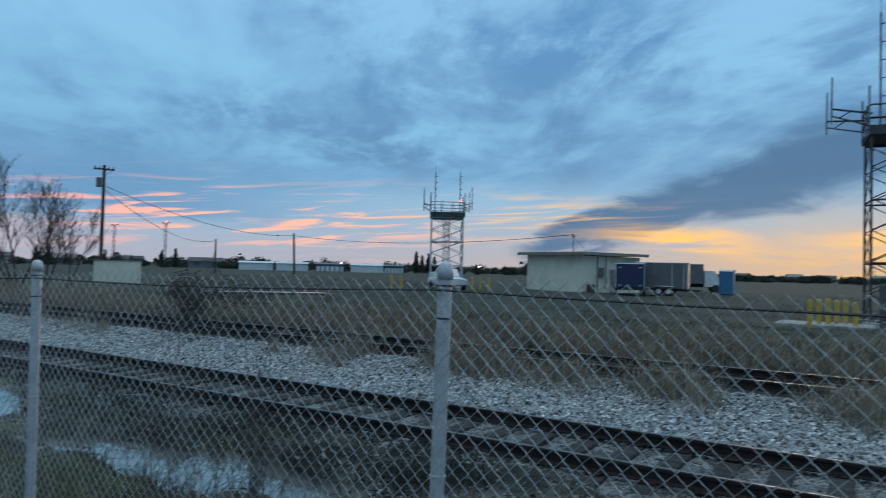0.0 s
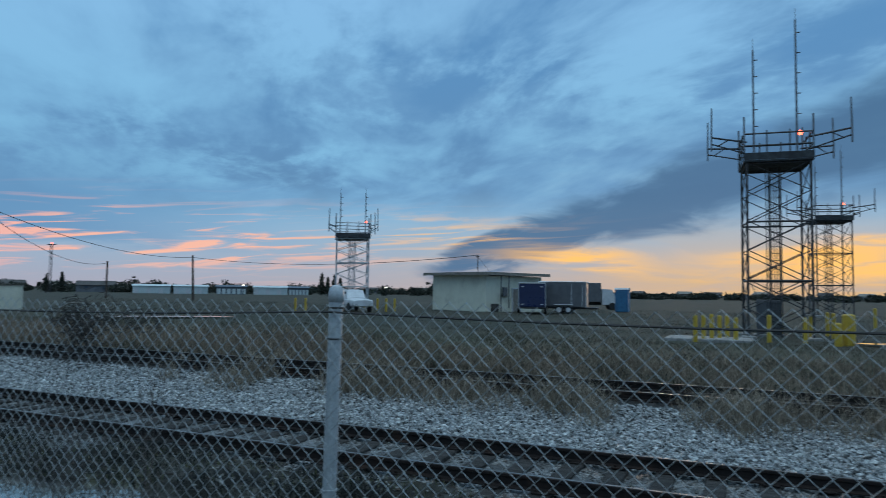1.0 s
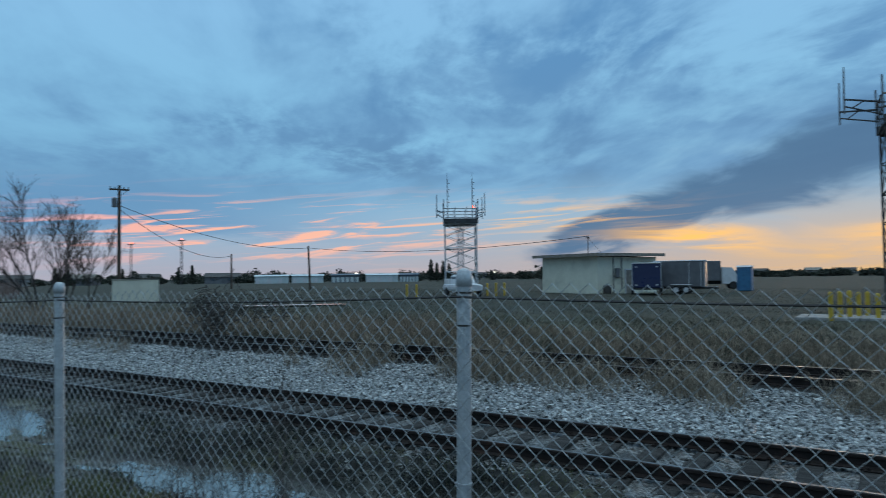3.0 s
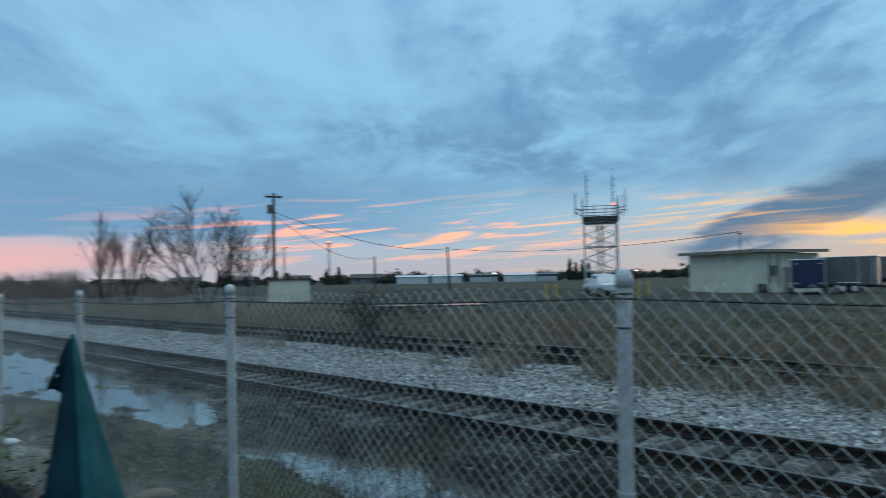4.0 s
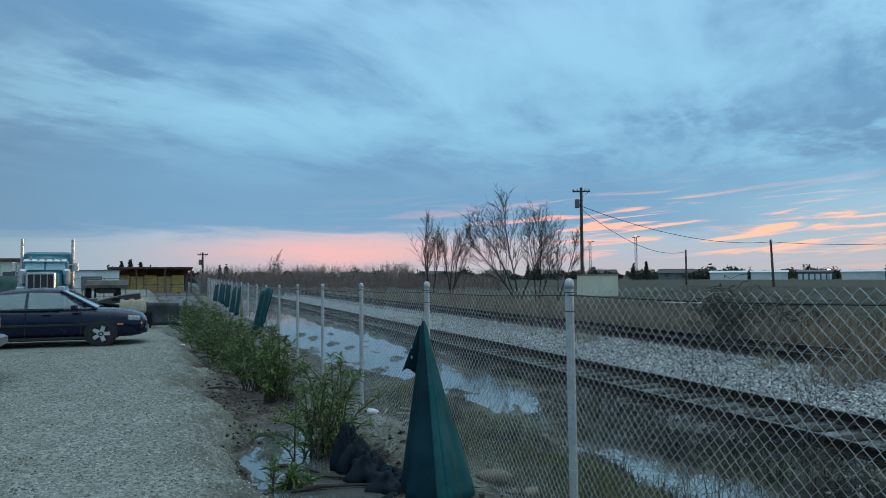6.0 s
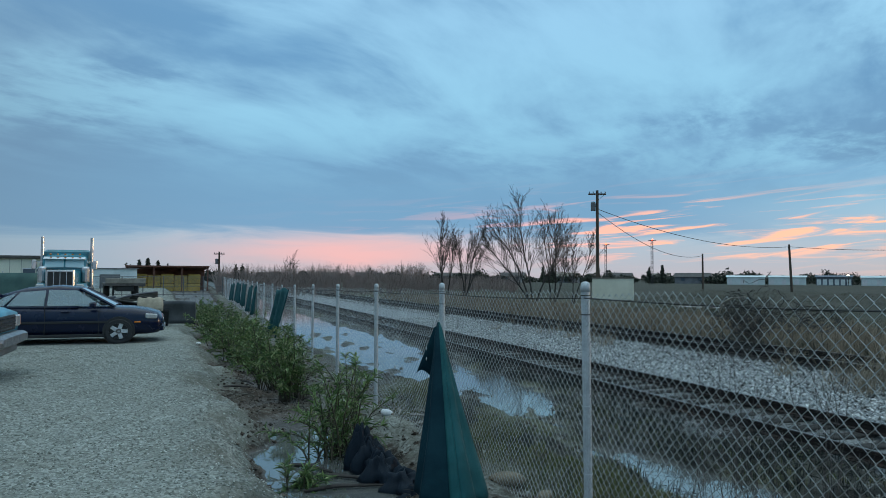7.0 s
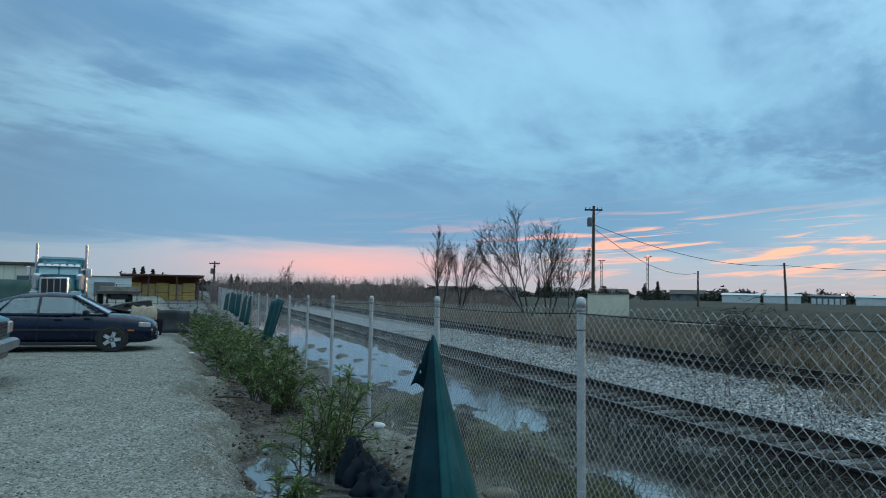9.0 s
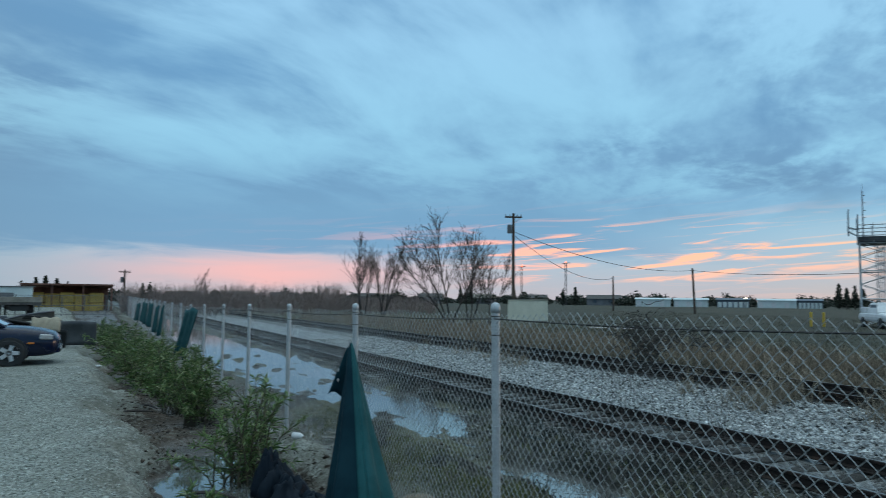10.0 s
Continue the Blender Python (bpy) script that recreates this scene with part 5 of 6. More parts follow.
def oleander(x, y, radius, height, seed, label, stems=26, leaves=34, single_leaves=0):
    """A many-stemmed shrub: arching stems set with long narrow leaves."""
    rng = random.Random(seed)
    z = high(x, y)
    t = thing("oleander_bush", (x, y, z), label, "bush", "hedge bushes")
    sb = Build()
    V, F = [], []
    made = 0
    for s in range(stems):
        a, sp = rng.uniform(0, math.tau), rng.uniform(0.15, 1.25) * radius
        h = height * rng.uniform(0.40, 1.05) * (1 - 0.22 * sp / radius)
        bx, by = rng.gauss(0, radius * 0.22), rng.gauss(0, radius * 0.22)
        p = [Vector((bx + math.cos(a) * sp * f ** 1.4, by + math.sin(a) * sp * f ** 1.4, h * (1.25 * f - 0.25 * f * f) - 0.28 * sp * f ** 3)) for f in (0, 0.3, 0.6, 0.85, 1.0)]
        sb.tube(p, [0.012, 0.010, 0.007, 0.005, 0.002], 4, cap=False)
        for k in range(leaves):
            f = 0.10 + 0.90 * rng.random() ** 0.85
            i = min(int(f * 4), 3)
            q = p[i].lerp(p[i + 1], f * 4 - i)
            d = (p[i + 1] - p[i]).normalized()
            out = Vector((rng.gauss(0, 1), rng.gauss(0, 1), rng.gauss(0.2, 0.6))).normalized()
            d = (d * rng.uniform(0.3, 0.9) + out * 0.8).normalized()
            w = d.cross(Vector((0, 0, 1)))
            w = (w if w.length > 0.05 else Vector((1, 0, 0))).normalized()
            L, wd = rng.uniform(0.08, 0.17), rng.uniform(0.008, 0.014)
            if made < single_leaves and f > 0.5:
                lo = part("leaf", leaf_mesh, M_LEAF, t)
                lo.matrix_local = Matrix.Translation(q) @ d.to_track_quat("Y", "Z").to_matrix().to_4x4() @ Matrix.Diagonal((1, L / 0.12, 1, 1))
                made += 1
                continue
            droop = Vector((0, 0, -0.25 * L))
            n = len(V)
            V += [q, q + d * L * 0.42 + w * wd, q + d * L + droop, q + d * L * 0.42 - w * wd]
            F += [(n, n + 1, n + 2), (n, n + 2, n + 3)]
    part("stem_mass", sb, M_STEM, t, kind="stuff")
    f = new("foliage", raw_mesh("foliage", [tuple(v) for v in V], F, M_LEAF))
    f.parent = t
    tagged(f, "long narrow green leaves", kind="stuff")
    return t


oleander(-8.35, 1.40, 0.55, 1.45, 1, "leafy green oleander bush leaning over a puddle", 36, 34, 290)
oleander(-9.7, 1.80, 0.32, 1.35, 2, "thin upright oleander sprigs beside the fence", 9, 22)
oleander(-7.35, 0.86, 0.24, 0.50, 3, "low green oleander shoots at the water's edge", 14, 28)
for k, (x, y, r, h) in enumerate(((-12.2, 1.32, 0.5, 1.35), (-13.6, 1.2, 0.6, 1.35), (-15.9, 1.15, 0.65, 1.35), (-17.8, 0.95, 0.75, 1.4), (-19.6, 1.1, 0.75, 1.4),
                                  (-21.6, 0.7, 0.8, 1.4), (-24.0, 0.6, 0.85, 1.4), (-26.8, 0.5, 0.9, 1.3), (-30.0, 0.35, 0.9, 1.25), (-34, 0.2, 1.0, 1.15), (-38.5, 0.0, 1.0, 1.1))):
    oleander(x, y, r, h, 20 + k, "dense green oleander bush in the hedge along the ditch", 40 if x > -18 else 34, 46)

# dead vine tangled in the wire
M_VINE = material("dead_vine", (0.055, 0.050, 0.047), (0.085, 0.075, 0.068), 9, 0.95)
rng = random.Random(77)
vine = thing("dead_vine", (-3.05, FENCE_Y, high(-3.05, FENCE_Y)), "dark leafless vine tangled in the chain link fence", "vine")
b = Build()
for k in range(70):
    x, y = rng.uniform(-0.72, 0.80), 0.06 + abs(rng.gauss(0, 0.14))
    top = rng.uniform(0.5, 1.75)
    p, pts = Vector((x * 0.7, y, 0)), []
    for i in range(7):
        pts.append(p.copy())
        p = p + Vector((rng.gauss(0.0, 0.04), rng.gauss(-0.008, 0.025), top / 6))
    b.tube(pts, [0.0036, 0.0036, 0.003, 0.0026, 0.002, 0.0016, 0.0012], 3, cap=False)
    for i in (2, 3, 4, 5):
        for s in range(1):
            q = pts[i]
            b.tube([q, q + Vector((rng.gauss(0, 0.09), rng.gauss(0, 0.05), rng.uniform(0.02, 0.16))), q + Vector((rng.gauss(0, 0.16), rng.gauss(0, 0.07), rng.uniform(0.03, 0.16)))], [0.002, 0.0016, 0.001], 3, cap=False)
part("stem_mass", b, M_VINE, vine, kind="stuff")
b = Build()
for k in range(240):
    run = k % 5 < 2
    c = Vector((rng.uniform(-0.28, 0.52) if run else rng.gauss(-0.06, 0.08), rng.gauss(0.0, 0.03), (1.79 + rng.gauss(0, 0.03)) if run else 1.72 + rng.gauss(0, 0.085)))
    pts = []
    a = rng.uniform(0, math.tau)
    ra, rb = rng.uniform(0.015, 0.07), rng.uniform(0.015, 0.06)
    for i in range(9):
        pts.append(c + Vector((ra * math.cos(a + i * 0.42) + rng.gauss(0, 0.008), 0.03 * math.sin(a * 3 + i * 0.5), rb * math.sin(a + i * 0.3 + ra * 9) + rng.gauss(0, 0.008))))
    b.tube(pts, 0.0019, 3, cap=False)
part("tangle", b, M_VINE, vine, kind="stuff")
part("pale_cane", Build().tube([(-0.20, -0.045, 1.78), (-0.16, -0.05, 1.84), (-0.09, -0.05, 1.87), (-0.01, -0.045, 1.875)], [0.005, 0.006, 0.006, 0.004], 5), M_TRIM, vine, "pale bent cane")


# ---- tarps and litter by the fence ----
def cloth(name, rows, mat, parent, label="", thick=0.004):
    """A sheet through a grid of places, given body by a Solidify modifier."""
    nr, nc = len(rows), len(rows[0])
    b = Build()
    b.add([p for r in rows for p in r], [(i * nc + j, i * nc + j + 1, (i + 1) * nc + j + 1, (i + 1) * nc + j) for i in range(nr - 1) for j in range(nc - 1)])
    ob = part(name, b, mat, parent, label, smooth=True)
    s = ob.modifiers.new("body", "SOLIDIFY")
    s.thickness = thick
    return ob


tarp = thing("draped_tarp", (-6.6, 2.0, high(-6.6, 2.0)), "dark green tarp gathered to a point and draped from the fence", "tarp")
apex = Vector((-0.30, 0.13, 1.47))
rows = []
for i in range(22):
    v = i / 21
    row = []
    for j in range(61):
        u = j / 60
        a = math.tau * u
        rx, ry = 0.29, 0.30
        fold = 1 + 0.13 * math.sin(a * 5 + 0.6) * v ** 0.6 + 0.03 * math.sin(a * 11 + 2) * v + 0.06 * math.sin(a * 3 + v * 4)
        spread = 0.02 + 0.98 * (0.42 * v ** 0.55 + 0.58 * v ** 1.7)
        waist = 1 - 0.10 * math.exp(-((v - 0.22) / 0.08) ** 2)
        cx, cy = apex.x * (1 - v) + 0.50 * v, apex.y * (1 - v) - 0.04 * v
        x, y = cx + rx * spread * fold * waist * math.cos(a), cy + ry * spread * fold * waist * math.sin(a)
        z = apex.z * (1 - v) ** 0.93 + 0.02 * math.sin(a * 5) * v
        row.append((x, y, z))
    rows.append(row)
cloth("sheet", [r[:31] for r in rows] , M_TARP, tarp, thick=0.006)
cloth("sheet", [r[57:] for r in rows], M_TARP, tarp, thick=0.006)
# the half turned from the light: its shade is painted by the darker cloth
cloth("wet_fold", [r[30:58] for r in rows], M_TARPWETSHADE, tarp, "soaked half of the sheet with shade put into its colour", 0.006)
# turned-down corner with eyelets
rows = []
for i in range(9):
    v = i / 8
    rows.append([(-0.28 + 0.03 * v + 0.05 * (u - 0.5), 0.10 - 0.11 * v + (u - 0.5) * 0.16 * (0.2 + v), 1.40 - 0.42 * v + 0.03 * math.sin(u * 6)) for u in [k / 8 for k in range(9)]])
cloth("corner_flap", rows, M_TARPWETSHADE, tarp, thick=0.006)
for z in (1.12, 1.22):
    part("eyelet", Build().lathe([(0.012, 0), (0.018, 0.004), (0.012, 0.008)], (-0.24, -0.02, z), 10, "y"), M_GALV, tarp)


def fence_tarp(x0, x1, z0, z1, seed, label, skew=0.0, y=-0.10, folds=5):
    rng = random.Random(seed)
    t = thing("fence_tarp", (x0, FENCE_Y, high(x0, FENCE_Y)), label, "tarp", "fence tarps")
    base = high(x0, FENCE_Y)
    ph = rng.uniform(0, 6)
    rows = []
    for i in range(12):
        v = i / 11
        rows.append([((x1 - x0) * u + skew * v, y - 0.05 * math.sin(u * folds * 3.1 + ph) * (0.3 + v) - 0.10 * v, z1 - base - (z1 - z0) * v - 0.10 * u * math.sin(ph) - 0.04 * math.sin(u * 9 + ph)) for u in [k / 16 for k in range(17)]])
    cloth("sheet", rows, M_TARP, t, thick=0.006)
    return t


fence_tarp(-20.3, -23.6, -0.25, 1.27, 1, "dark green tarp panel hanging from the fence", -2.0)
for k, (a, c) in enumerate(((-31.0, -32.6), (-33.2, -36), (-37.5, -40.5), (-42, -46), (-48, -54))):
    fence_tarp(a, c, 0.0, 1.22 - 0.02 * k, 3 + k, "crumpled dark green tarp strip on the fence", -0.5)

# black plastic sheet heaped under the bush
bag = thing("plastic_heap", (-7.75, 1.62, max(high(-7.75, 1.62), WATER) - 0.02), "crumpled black plastic sheeting heaped under the bush", "plastic sheet")
rng = random.Random(9)
for k, (cx, cy, w, d, h) in enumerate(((0.0, 0.0, 0.24, 0.20, 0.30), (-0.08, -0.06, 0.19, 0.16, 0.40), (0.38, 0.06, 0.34, 0.20, 0.24), (0.80, 0.18, 0.36, 0.20, 0.17), (1.15, 0.30, 0.30, 0.22, 0.13))):
    rows = []
    for i in range(12):
        v = i / 11
        row = []
        for j in range(31):
            a = math.tau * j / 30
            f = 1 + 0.20 * math.sin(a * 5 + k) * (0.3 + v) + 0.12 * math.sin(a * 11 + v * 9 + k) + 0.08 * math.sin(a * 3 + v * 13)
            r = v ** 0.75 * f
            row.append((cx + w * r * math.cos(a), cy + d * r * math.sin(a), h * (1 - v ** 2.4) * (1 + 0.16 * math.sin(a * 3 + v * 6 + k) + 0.08 * math.sin(a * 7 - v * 11)) + 0.01 + 0.02 * math.sin(a * 9 + k) * v))
        rows.append(row)
    cloth("fold", rows, M_TARPDARK, bag, thick=0.004)

M_SACK = material("wet_tan_sack", (0.24, 0.19, 0.13), (0.16, 0.13, 0.09), 8, 0.8, 0, 0.3, 60)


def lump(name, at, size, mat, label, category, seed, squash=0.6):
    rng = random.Random(seed)
    b = Build()
    prof = 9
    vs, fs = [], []
    for i in range(prof):
        th = math.pi * i / (prof - 1)
        for j in range(14):
            a = math.tau * j / 14
            r = size * (1 + 0.18 * math.sin(a * 2 + seed) + 0.10 * math.sin(a * 5 + th * 3 + seed))
            vs.append((r * math.sin(th) * math.cos(a), r * 0.65 * math.sin(th) * math.sin(a), size * squash * (math.cos(th) * 0.8 + 0.35)))
    for i in range(prof - 1):
        fs += [(i * 14 + j, (i + 1) * 14 + j, (i + 1) * 14 + (j + 1) % 14, i * 14 + (j + 1) % 14) for j in range(14)]
    b.add(vs, fs)
    return single(name, b, mat, label, category, at=at, turn=seed * 37, smooth=True)


lump("tan_sack", (-6.45, 2.68, high(-6.45, 2.68)), 0.16, M_SACK, "wet tan sack lying on the bank", "sack", 2)
lump("fallen_rock", (-6.0, 2.85, high(-6.0, 2.85)), 0.10, M_SACK, "pale rock on the muddy bank", "rock", 4)
bottle = thing("plastic_jug", (-9.17, 2.22, high(-9.17, 2.22)), "dirty white plastic jug lying by the fence", "jug", turn=30)
part("body", Build().lathe([(0.015, -0.09), (0.045, -0.075), (0.05, 0.015), (0.035, 0.07), (0.015, 0.09)], (0, 0, 0.06), 12, "x"), M_WHITE, bottle, smooth=True)
part("cap", Build().lathe([(0.017, 0.09), (0.017, 0.11)], (0, 0, 0.06), 10, "x"), M_TRIM, bottle)
for k, (x, y, L, a) in enumerate(((-9.6, 2.9, 0.7, 25), (-9.9, 3.05, 0.9, 12), (-9.1, 2.75, 0.5, 70), (-10.3, 2.7, 0.6, -15), (-8.8, 3.0, 0.4, 40), (-13.6, 0.75, 0.7, 20), (-13.0, 0.55, 0.5, 65), (-7.45, 1.28, 0.9, 60), (-7.1, 1.25, 0.8, 85), (-7.9, 1.05, 0.6, 40))):
    b = Build().tube([(-L / 2, 0, 0), (-L * 0.1, 0.03, 0.02), (L / 2, -0.02, 0.01)], [0.02, 0.022, 0.012], 5)
    single("fallen_stick", b, M_TRIM if k < 5 else M_BARK, "bleached fallen stick on wet ground" if k < 5 else "dark fallen stick on wet ground", "stick", "fallen sticks", at=(x, y, max(high(x, y), WATER) + 0.015), turn=a)


# ---- vehicles ----
M_CARPAINT = material("dark_car_paint", (0.004, 0.009, 0.030), (0.005, 0.011, 0.036), 2, 0.22, 0, 0, 30, (0.012, 0.014, 0.02), 0.2, 0, (1, 1, 1), 0.12, spec=0.3)
M_TEAL = material("teal_truck_paint", (0.02, 0.22, 0.28), (0.016, 0.17, 0.22), 2, 0.35, 0, 0, 30, (0.10, 0.2, 0.22), 0.2, 0, (1, 1, 1), 0.5)
M_CYAN = material("faded_blue_paint", (0.05, 0.30, 0.42), (0.04, 0.24, 0.35), 2, 0.4, 0, 0, 30, (0.12, 0.3, 0.36), 0.3, 0, (1, 1, 1), 0.4)
M_CHROME = material("dull_chrome", (0.62, 0.64, 0.66), (0.5, 0.52, 0.54), 3, 0.18, 0.95)
M_BUMPER = material("weathered_bumper", (0.30, 0.32, 0.34), (0.22, 0.235, 0.25), 5, 0.45, 0.7)
# pale teal base and low transmission paint the sky's reflection into the pane
M_TRUCKGLASS = glass_material("sky_toned_windscreen", (0.50, 0.70, 0.74), 0.05)
M_TRUCKGLASS.node_tree.nodes["Principled BSDF"].inputs["Transmission Weight"].default_value = 0.3
M_ALLOY = material("alloy_wheel", (0.72, 0.73, 0.75), (0.6, 0.61, 0.62), 6, 0.4, 0.6)
M_LENS = material("headlamp_lens", (0.55, 0.56, 0.56), (0.45, 0.46, 0.46), 6, 0.12, 0.2)
M_AMBER = material("amber_lens", (0.75, 0.22, 0.03), (0.6, 0.16, 0.02), 6, 0.2)
M_CARGLASS = glass_material("car_glass", (0.72, 0.84, 0.86))
M_SEAT = material("grey_upholstery", (0.22, 0.23, 0.23), (0.15, 0.16, 0.16), 6, 0.9)


def loft(stations):
    """A body drawn through cross-sections; each is (x, [(y, z), ...]) over one half, mirrored."""
    b = Build()
    rings = []
    for x, half in stations:
        rings.append([(x, y, z) for y, z in half] + [(x, -y, z) for y, z in reversed(half)])
    n = len(rings[0])
    vs = [p for r in rings for p in r]
    fs = [(i * n + j, i * n + (j + 1) % n, (i + 1) * n + (j + 1) % n, (i + 1) * n + j) for i in range(len(rings) - 1) for j in range(n)]
    fs += [tuple(range(n - 1, -1, -1)), tuple(range((len(rings) - 1) * n, len(rings) * n))]
    return b.add(vs, fs)


def hull(x, w, zb, zt, crown=0.05):
    """One half section of a lower body."""
    return (x, [(w * 0.55, zb), (w * 0.93, zb + 0.03), (w * 0.985, zb + (zt - zb) * 0.25), (w, zb + (zt - zb) * 0.55), (w * 0.975, zt - (zt - zb) * 0.16), (w * 0.90, zt - 0.012), (w * 0.5, zt + crown * 0.7), (0.001, zt + crown)])


def road_wheel(parent, x, y, r, side, spokes=6, width=0.2):
    w = part("wheel", Build().lathe([(r * 0.66, -width / 2), (r * 0.95, -width / 2), (r, -width * 0.35), (r, width * 0.35), (r * 0.95, width / 2), (r * 0.66, width / 2), (r * 0.64, width * 0.30), (0.01, width * 0.28)] if side > 0 else [(0.01, -width * 0.28), (r * 0.64, -width * 0.30), (r * 0.66, -width / 2), (r * 0.95, -width / 2), (r, -width * 0.35), (r, width * 0.35), (r * 0.95, width / 2), (r * 0.66, width / 2)], (x, y, r), 28, "y"), M_BLACK, parent, "black rubber tyre", smooth=False)
    b = Build().lathe([(r * 0.66, -0.02), (r * 0.68, width * 0.45), (r * 0.62, width * 0.46), (r * 0.60, 0.02)], (x, y + (0 if side > 0 else -width * 0.46), r), 24, "y", cap=False)
    part("rim", b, M_ALLOY, w)
    for k in range(spokes):
        a = k * math.tau / spokes + 0.3
        yy = y + side * width * 0.40
        m = Matrix.Translation((x, yy, r)) @ Matrix.Rotation(a, 4, "Y")
        part("spoke", Build().box((-0.045, -0.02, 0.02), (0.045, 0.02, r * 0.64), 0.006, turn=m), M_ALLOY, w)
    part("hub", Build().lathe([(0.06, -0.02), (0.055, 0.025), (0.02, 0.03)], (x, y + side * width * 0.40, r), 12, "y"), M_ALLOY, w)
    return w


def sedan(at, turn):
    """A four-door saloon, nose along +x."""
    c = thing("parked_sedan", at, "dark navy four-door sedan with alloy wheels parked on gravel", "car", turn=turn)
    W2 = 0.87
    st = [hull(-2.19, 0.70, 0.42, 0.86, 0.02), hull(-2.12, 0.80, 0.30, 0.95, 0.03), hull(-1.7, W2, 0.22, 0.99, 0.03), hull(-1.2, W2, 0.20, 0.97, 0.0), hull(-0.2, W2, 0.20, 0.94, 0.0), hull(0.7, W2, 0.20, 0.92, 0.02),
          hull(1.05, W2, 0.20, 0.90, 0.05), hull(1.5, 0.86, 0.20, 0.87, 0.06), hull(1.85, 0.82, 0.20, 0.81, 0.06), hull(2.08, 0.73, 0.23, 0.74, 0.05), hull(2.19, 0.58, 0.30, 0.64, 0.03)]
    part("body", loft(st), M_CARPAINT, c, smooth=True)
    roofline = [(-1.75, 0.98), (-1.25, 1.24), (-0.75, 1.40), (-0.1, 1.45), (0.35, 1.40), (0.75, 1.18), (1.15, 0.93)]
    cabin = [(x, [(0.82, 0.90), (0.80, 0.94), (0.80 - 0.20 * (z - 0.92) / 0.53, max(z - 0.05, 0.95)), (0.74 - 0.20 * (z - 0.92) / 0.53, z), (0.3, z + 0.03), (0.001, z + 0.035)]) for x, z in roofline]
    part("roof", loft([cabin[1], cabin[2], cabin[3], cabin[4]]), M_CARPAINT, c, smooth=True)
    for sgn in (1, -1):
        # side glass: three panes leaning in with the roof
        def pane(x0, x1, x2, x3, zt0, zt1):
            f = lambda z: sgn * (0.815 - 0.19 * (z - 0.92) / 0.53)
            lo = 0.965
            vs = [(x0, f(lo) , lo), (x1, f(lo), lo), (x2, f(zt1), zt1), (x3, f(zt0), zt0)]
            vs += [(x, y - sgn * 0.006, z) for x, y, z in vs]
            return Build().add(vs, [(0, 1, 2, 3), (7, 6, 5, 4), (0, 4, 5, 1), (1, 5, 6, 2), (2, 6, 7, 3), (3, 7, 4, 0)])
        part("side_window", pane(-0.30, 0.86, 0.33, -0.28, 1.37, 1.35), M_CARGLASS, c)
        part("side_window", pane(-1.12, -0.36, -0.34, -0.86, 1.31, 1.36), M_CARGLASS, c)
        part("side_window", pane(-1.50, -1.18, -0.92, -1.16, 1.20, 1.30), M_CARGLASS, c)
        part("door_seam", Build().box((-0.335, sgn * 0.865 - 0.008, 0.25), (-0.322, sgn * 0.865 + 0.008, 0.95)), M_BLACK, c)
        part("door_seam", Build().box((0.80, sgn * 0.865 - 0.008, 0.25), (0.812, sgn * 0.865 + 0.008, 0.92)), M_BLACK, c)
        part("side_strip", Build().box((-1.0, sgn * 0.872 - 0.012, 0.52), (1.0, sgn * 0.872 + 0.012, 0.58), 0.008), M_BLACK, c)
        part("sill", Build().box((-1.0, sgn * 0.83 - 0.04, 0.17), (1.0, sgn * 0.83 + 0.04, 0.25), 0.02), M_BLACK, c)
        for x in (-0.75, 0.28):
            part("door_handle", Build().box((x - 0.28, sgn * 0.872 - 0.015, 0.80), (x - 0.10, sgn * 0.872 + 0.02, 0.835), 0.008), M_CARPAINT, c)
        mir = part("door_mirror", Build().box((0.62, sgn * 0.95 - 0.10, 0.93), (0.76, sgn * 0.95 + 0.10, 1.06), 0.03), M_CARPAINT, c)
        part("mirror_glass", Build().box((0.612, sgn * 0.95 - 0.08, 0.945), (0.619, sgn * 0.95 + 0.08, 1.045)), M_CHROME, mir)
        for x in (-1.28, 1.24):
            # hull is not cut out: a black disc draws the shaded wheel opening
            part("wheel_arch", Build().lathe([(0.36, -sgn * 0.06), (0.355, sgn * 0.012), (0.30, sgn * 0.014)], (x, sgn * 0.862, 0.33), 28, "y"), M_BLACK, c)
            road_wheel(c, x, sgn * 0.80, 0.31, sgn, 5)
        hl = part("headlight", Build().box((-0.14, -0.055, -0.065), (0.14, 0.055, 0.06), 0.02), M_LENS, c, "clear headlight")
        hl.matrix_local = pose(1.94, sgn * 0.75, 0.685, 0, 4, -sgn * 24)
        part("side_marker", Build().box((1.58, sgn * 0.855 - 0.01, 0.52), (1.72, sgn * 0.85 + 0.008, 0.56), 0.006), M_AMBER, c, "amber side marker")
        part("tail_light", Build().box((-2.14, sgn * 0.66 - 0.14, 0.72), (-2.08, sgn * 0.66 + 0.14, 0.90), 0.02), material("red_lens", (0.3, 0.01, 0.01), None, 5, 0.2) if sgn > 0 else bpy.data.materials["red_lens"], c)
    vs = [(0.36, -0.56, 1.405), (0.36, 0.56, 1.405), (1.10, 0.68, 0.965), (1.10, -0.68, 0.965)]
    part("windscreen", Build().add(vs + [(x - 0.01, y, z - 0.01) for x, y, z in vs], [(0, 1, 2, 3), (7, 6, 5, 4), (0, 4, 5, 1), (1, 5, 6, 2), (2, 6, 7, 3), (3, 7, 4, 0)]), M_CARGLASS, c)
    vs = [(-1.26, 0.52, 1.25), (-1.26, -0.52, 1.25), (-1.78, -0.62, 1.0), (-1.78, 0.62, 1.0)]
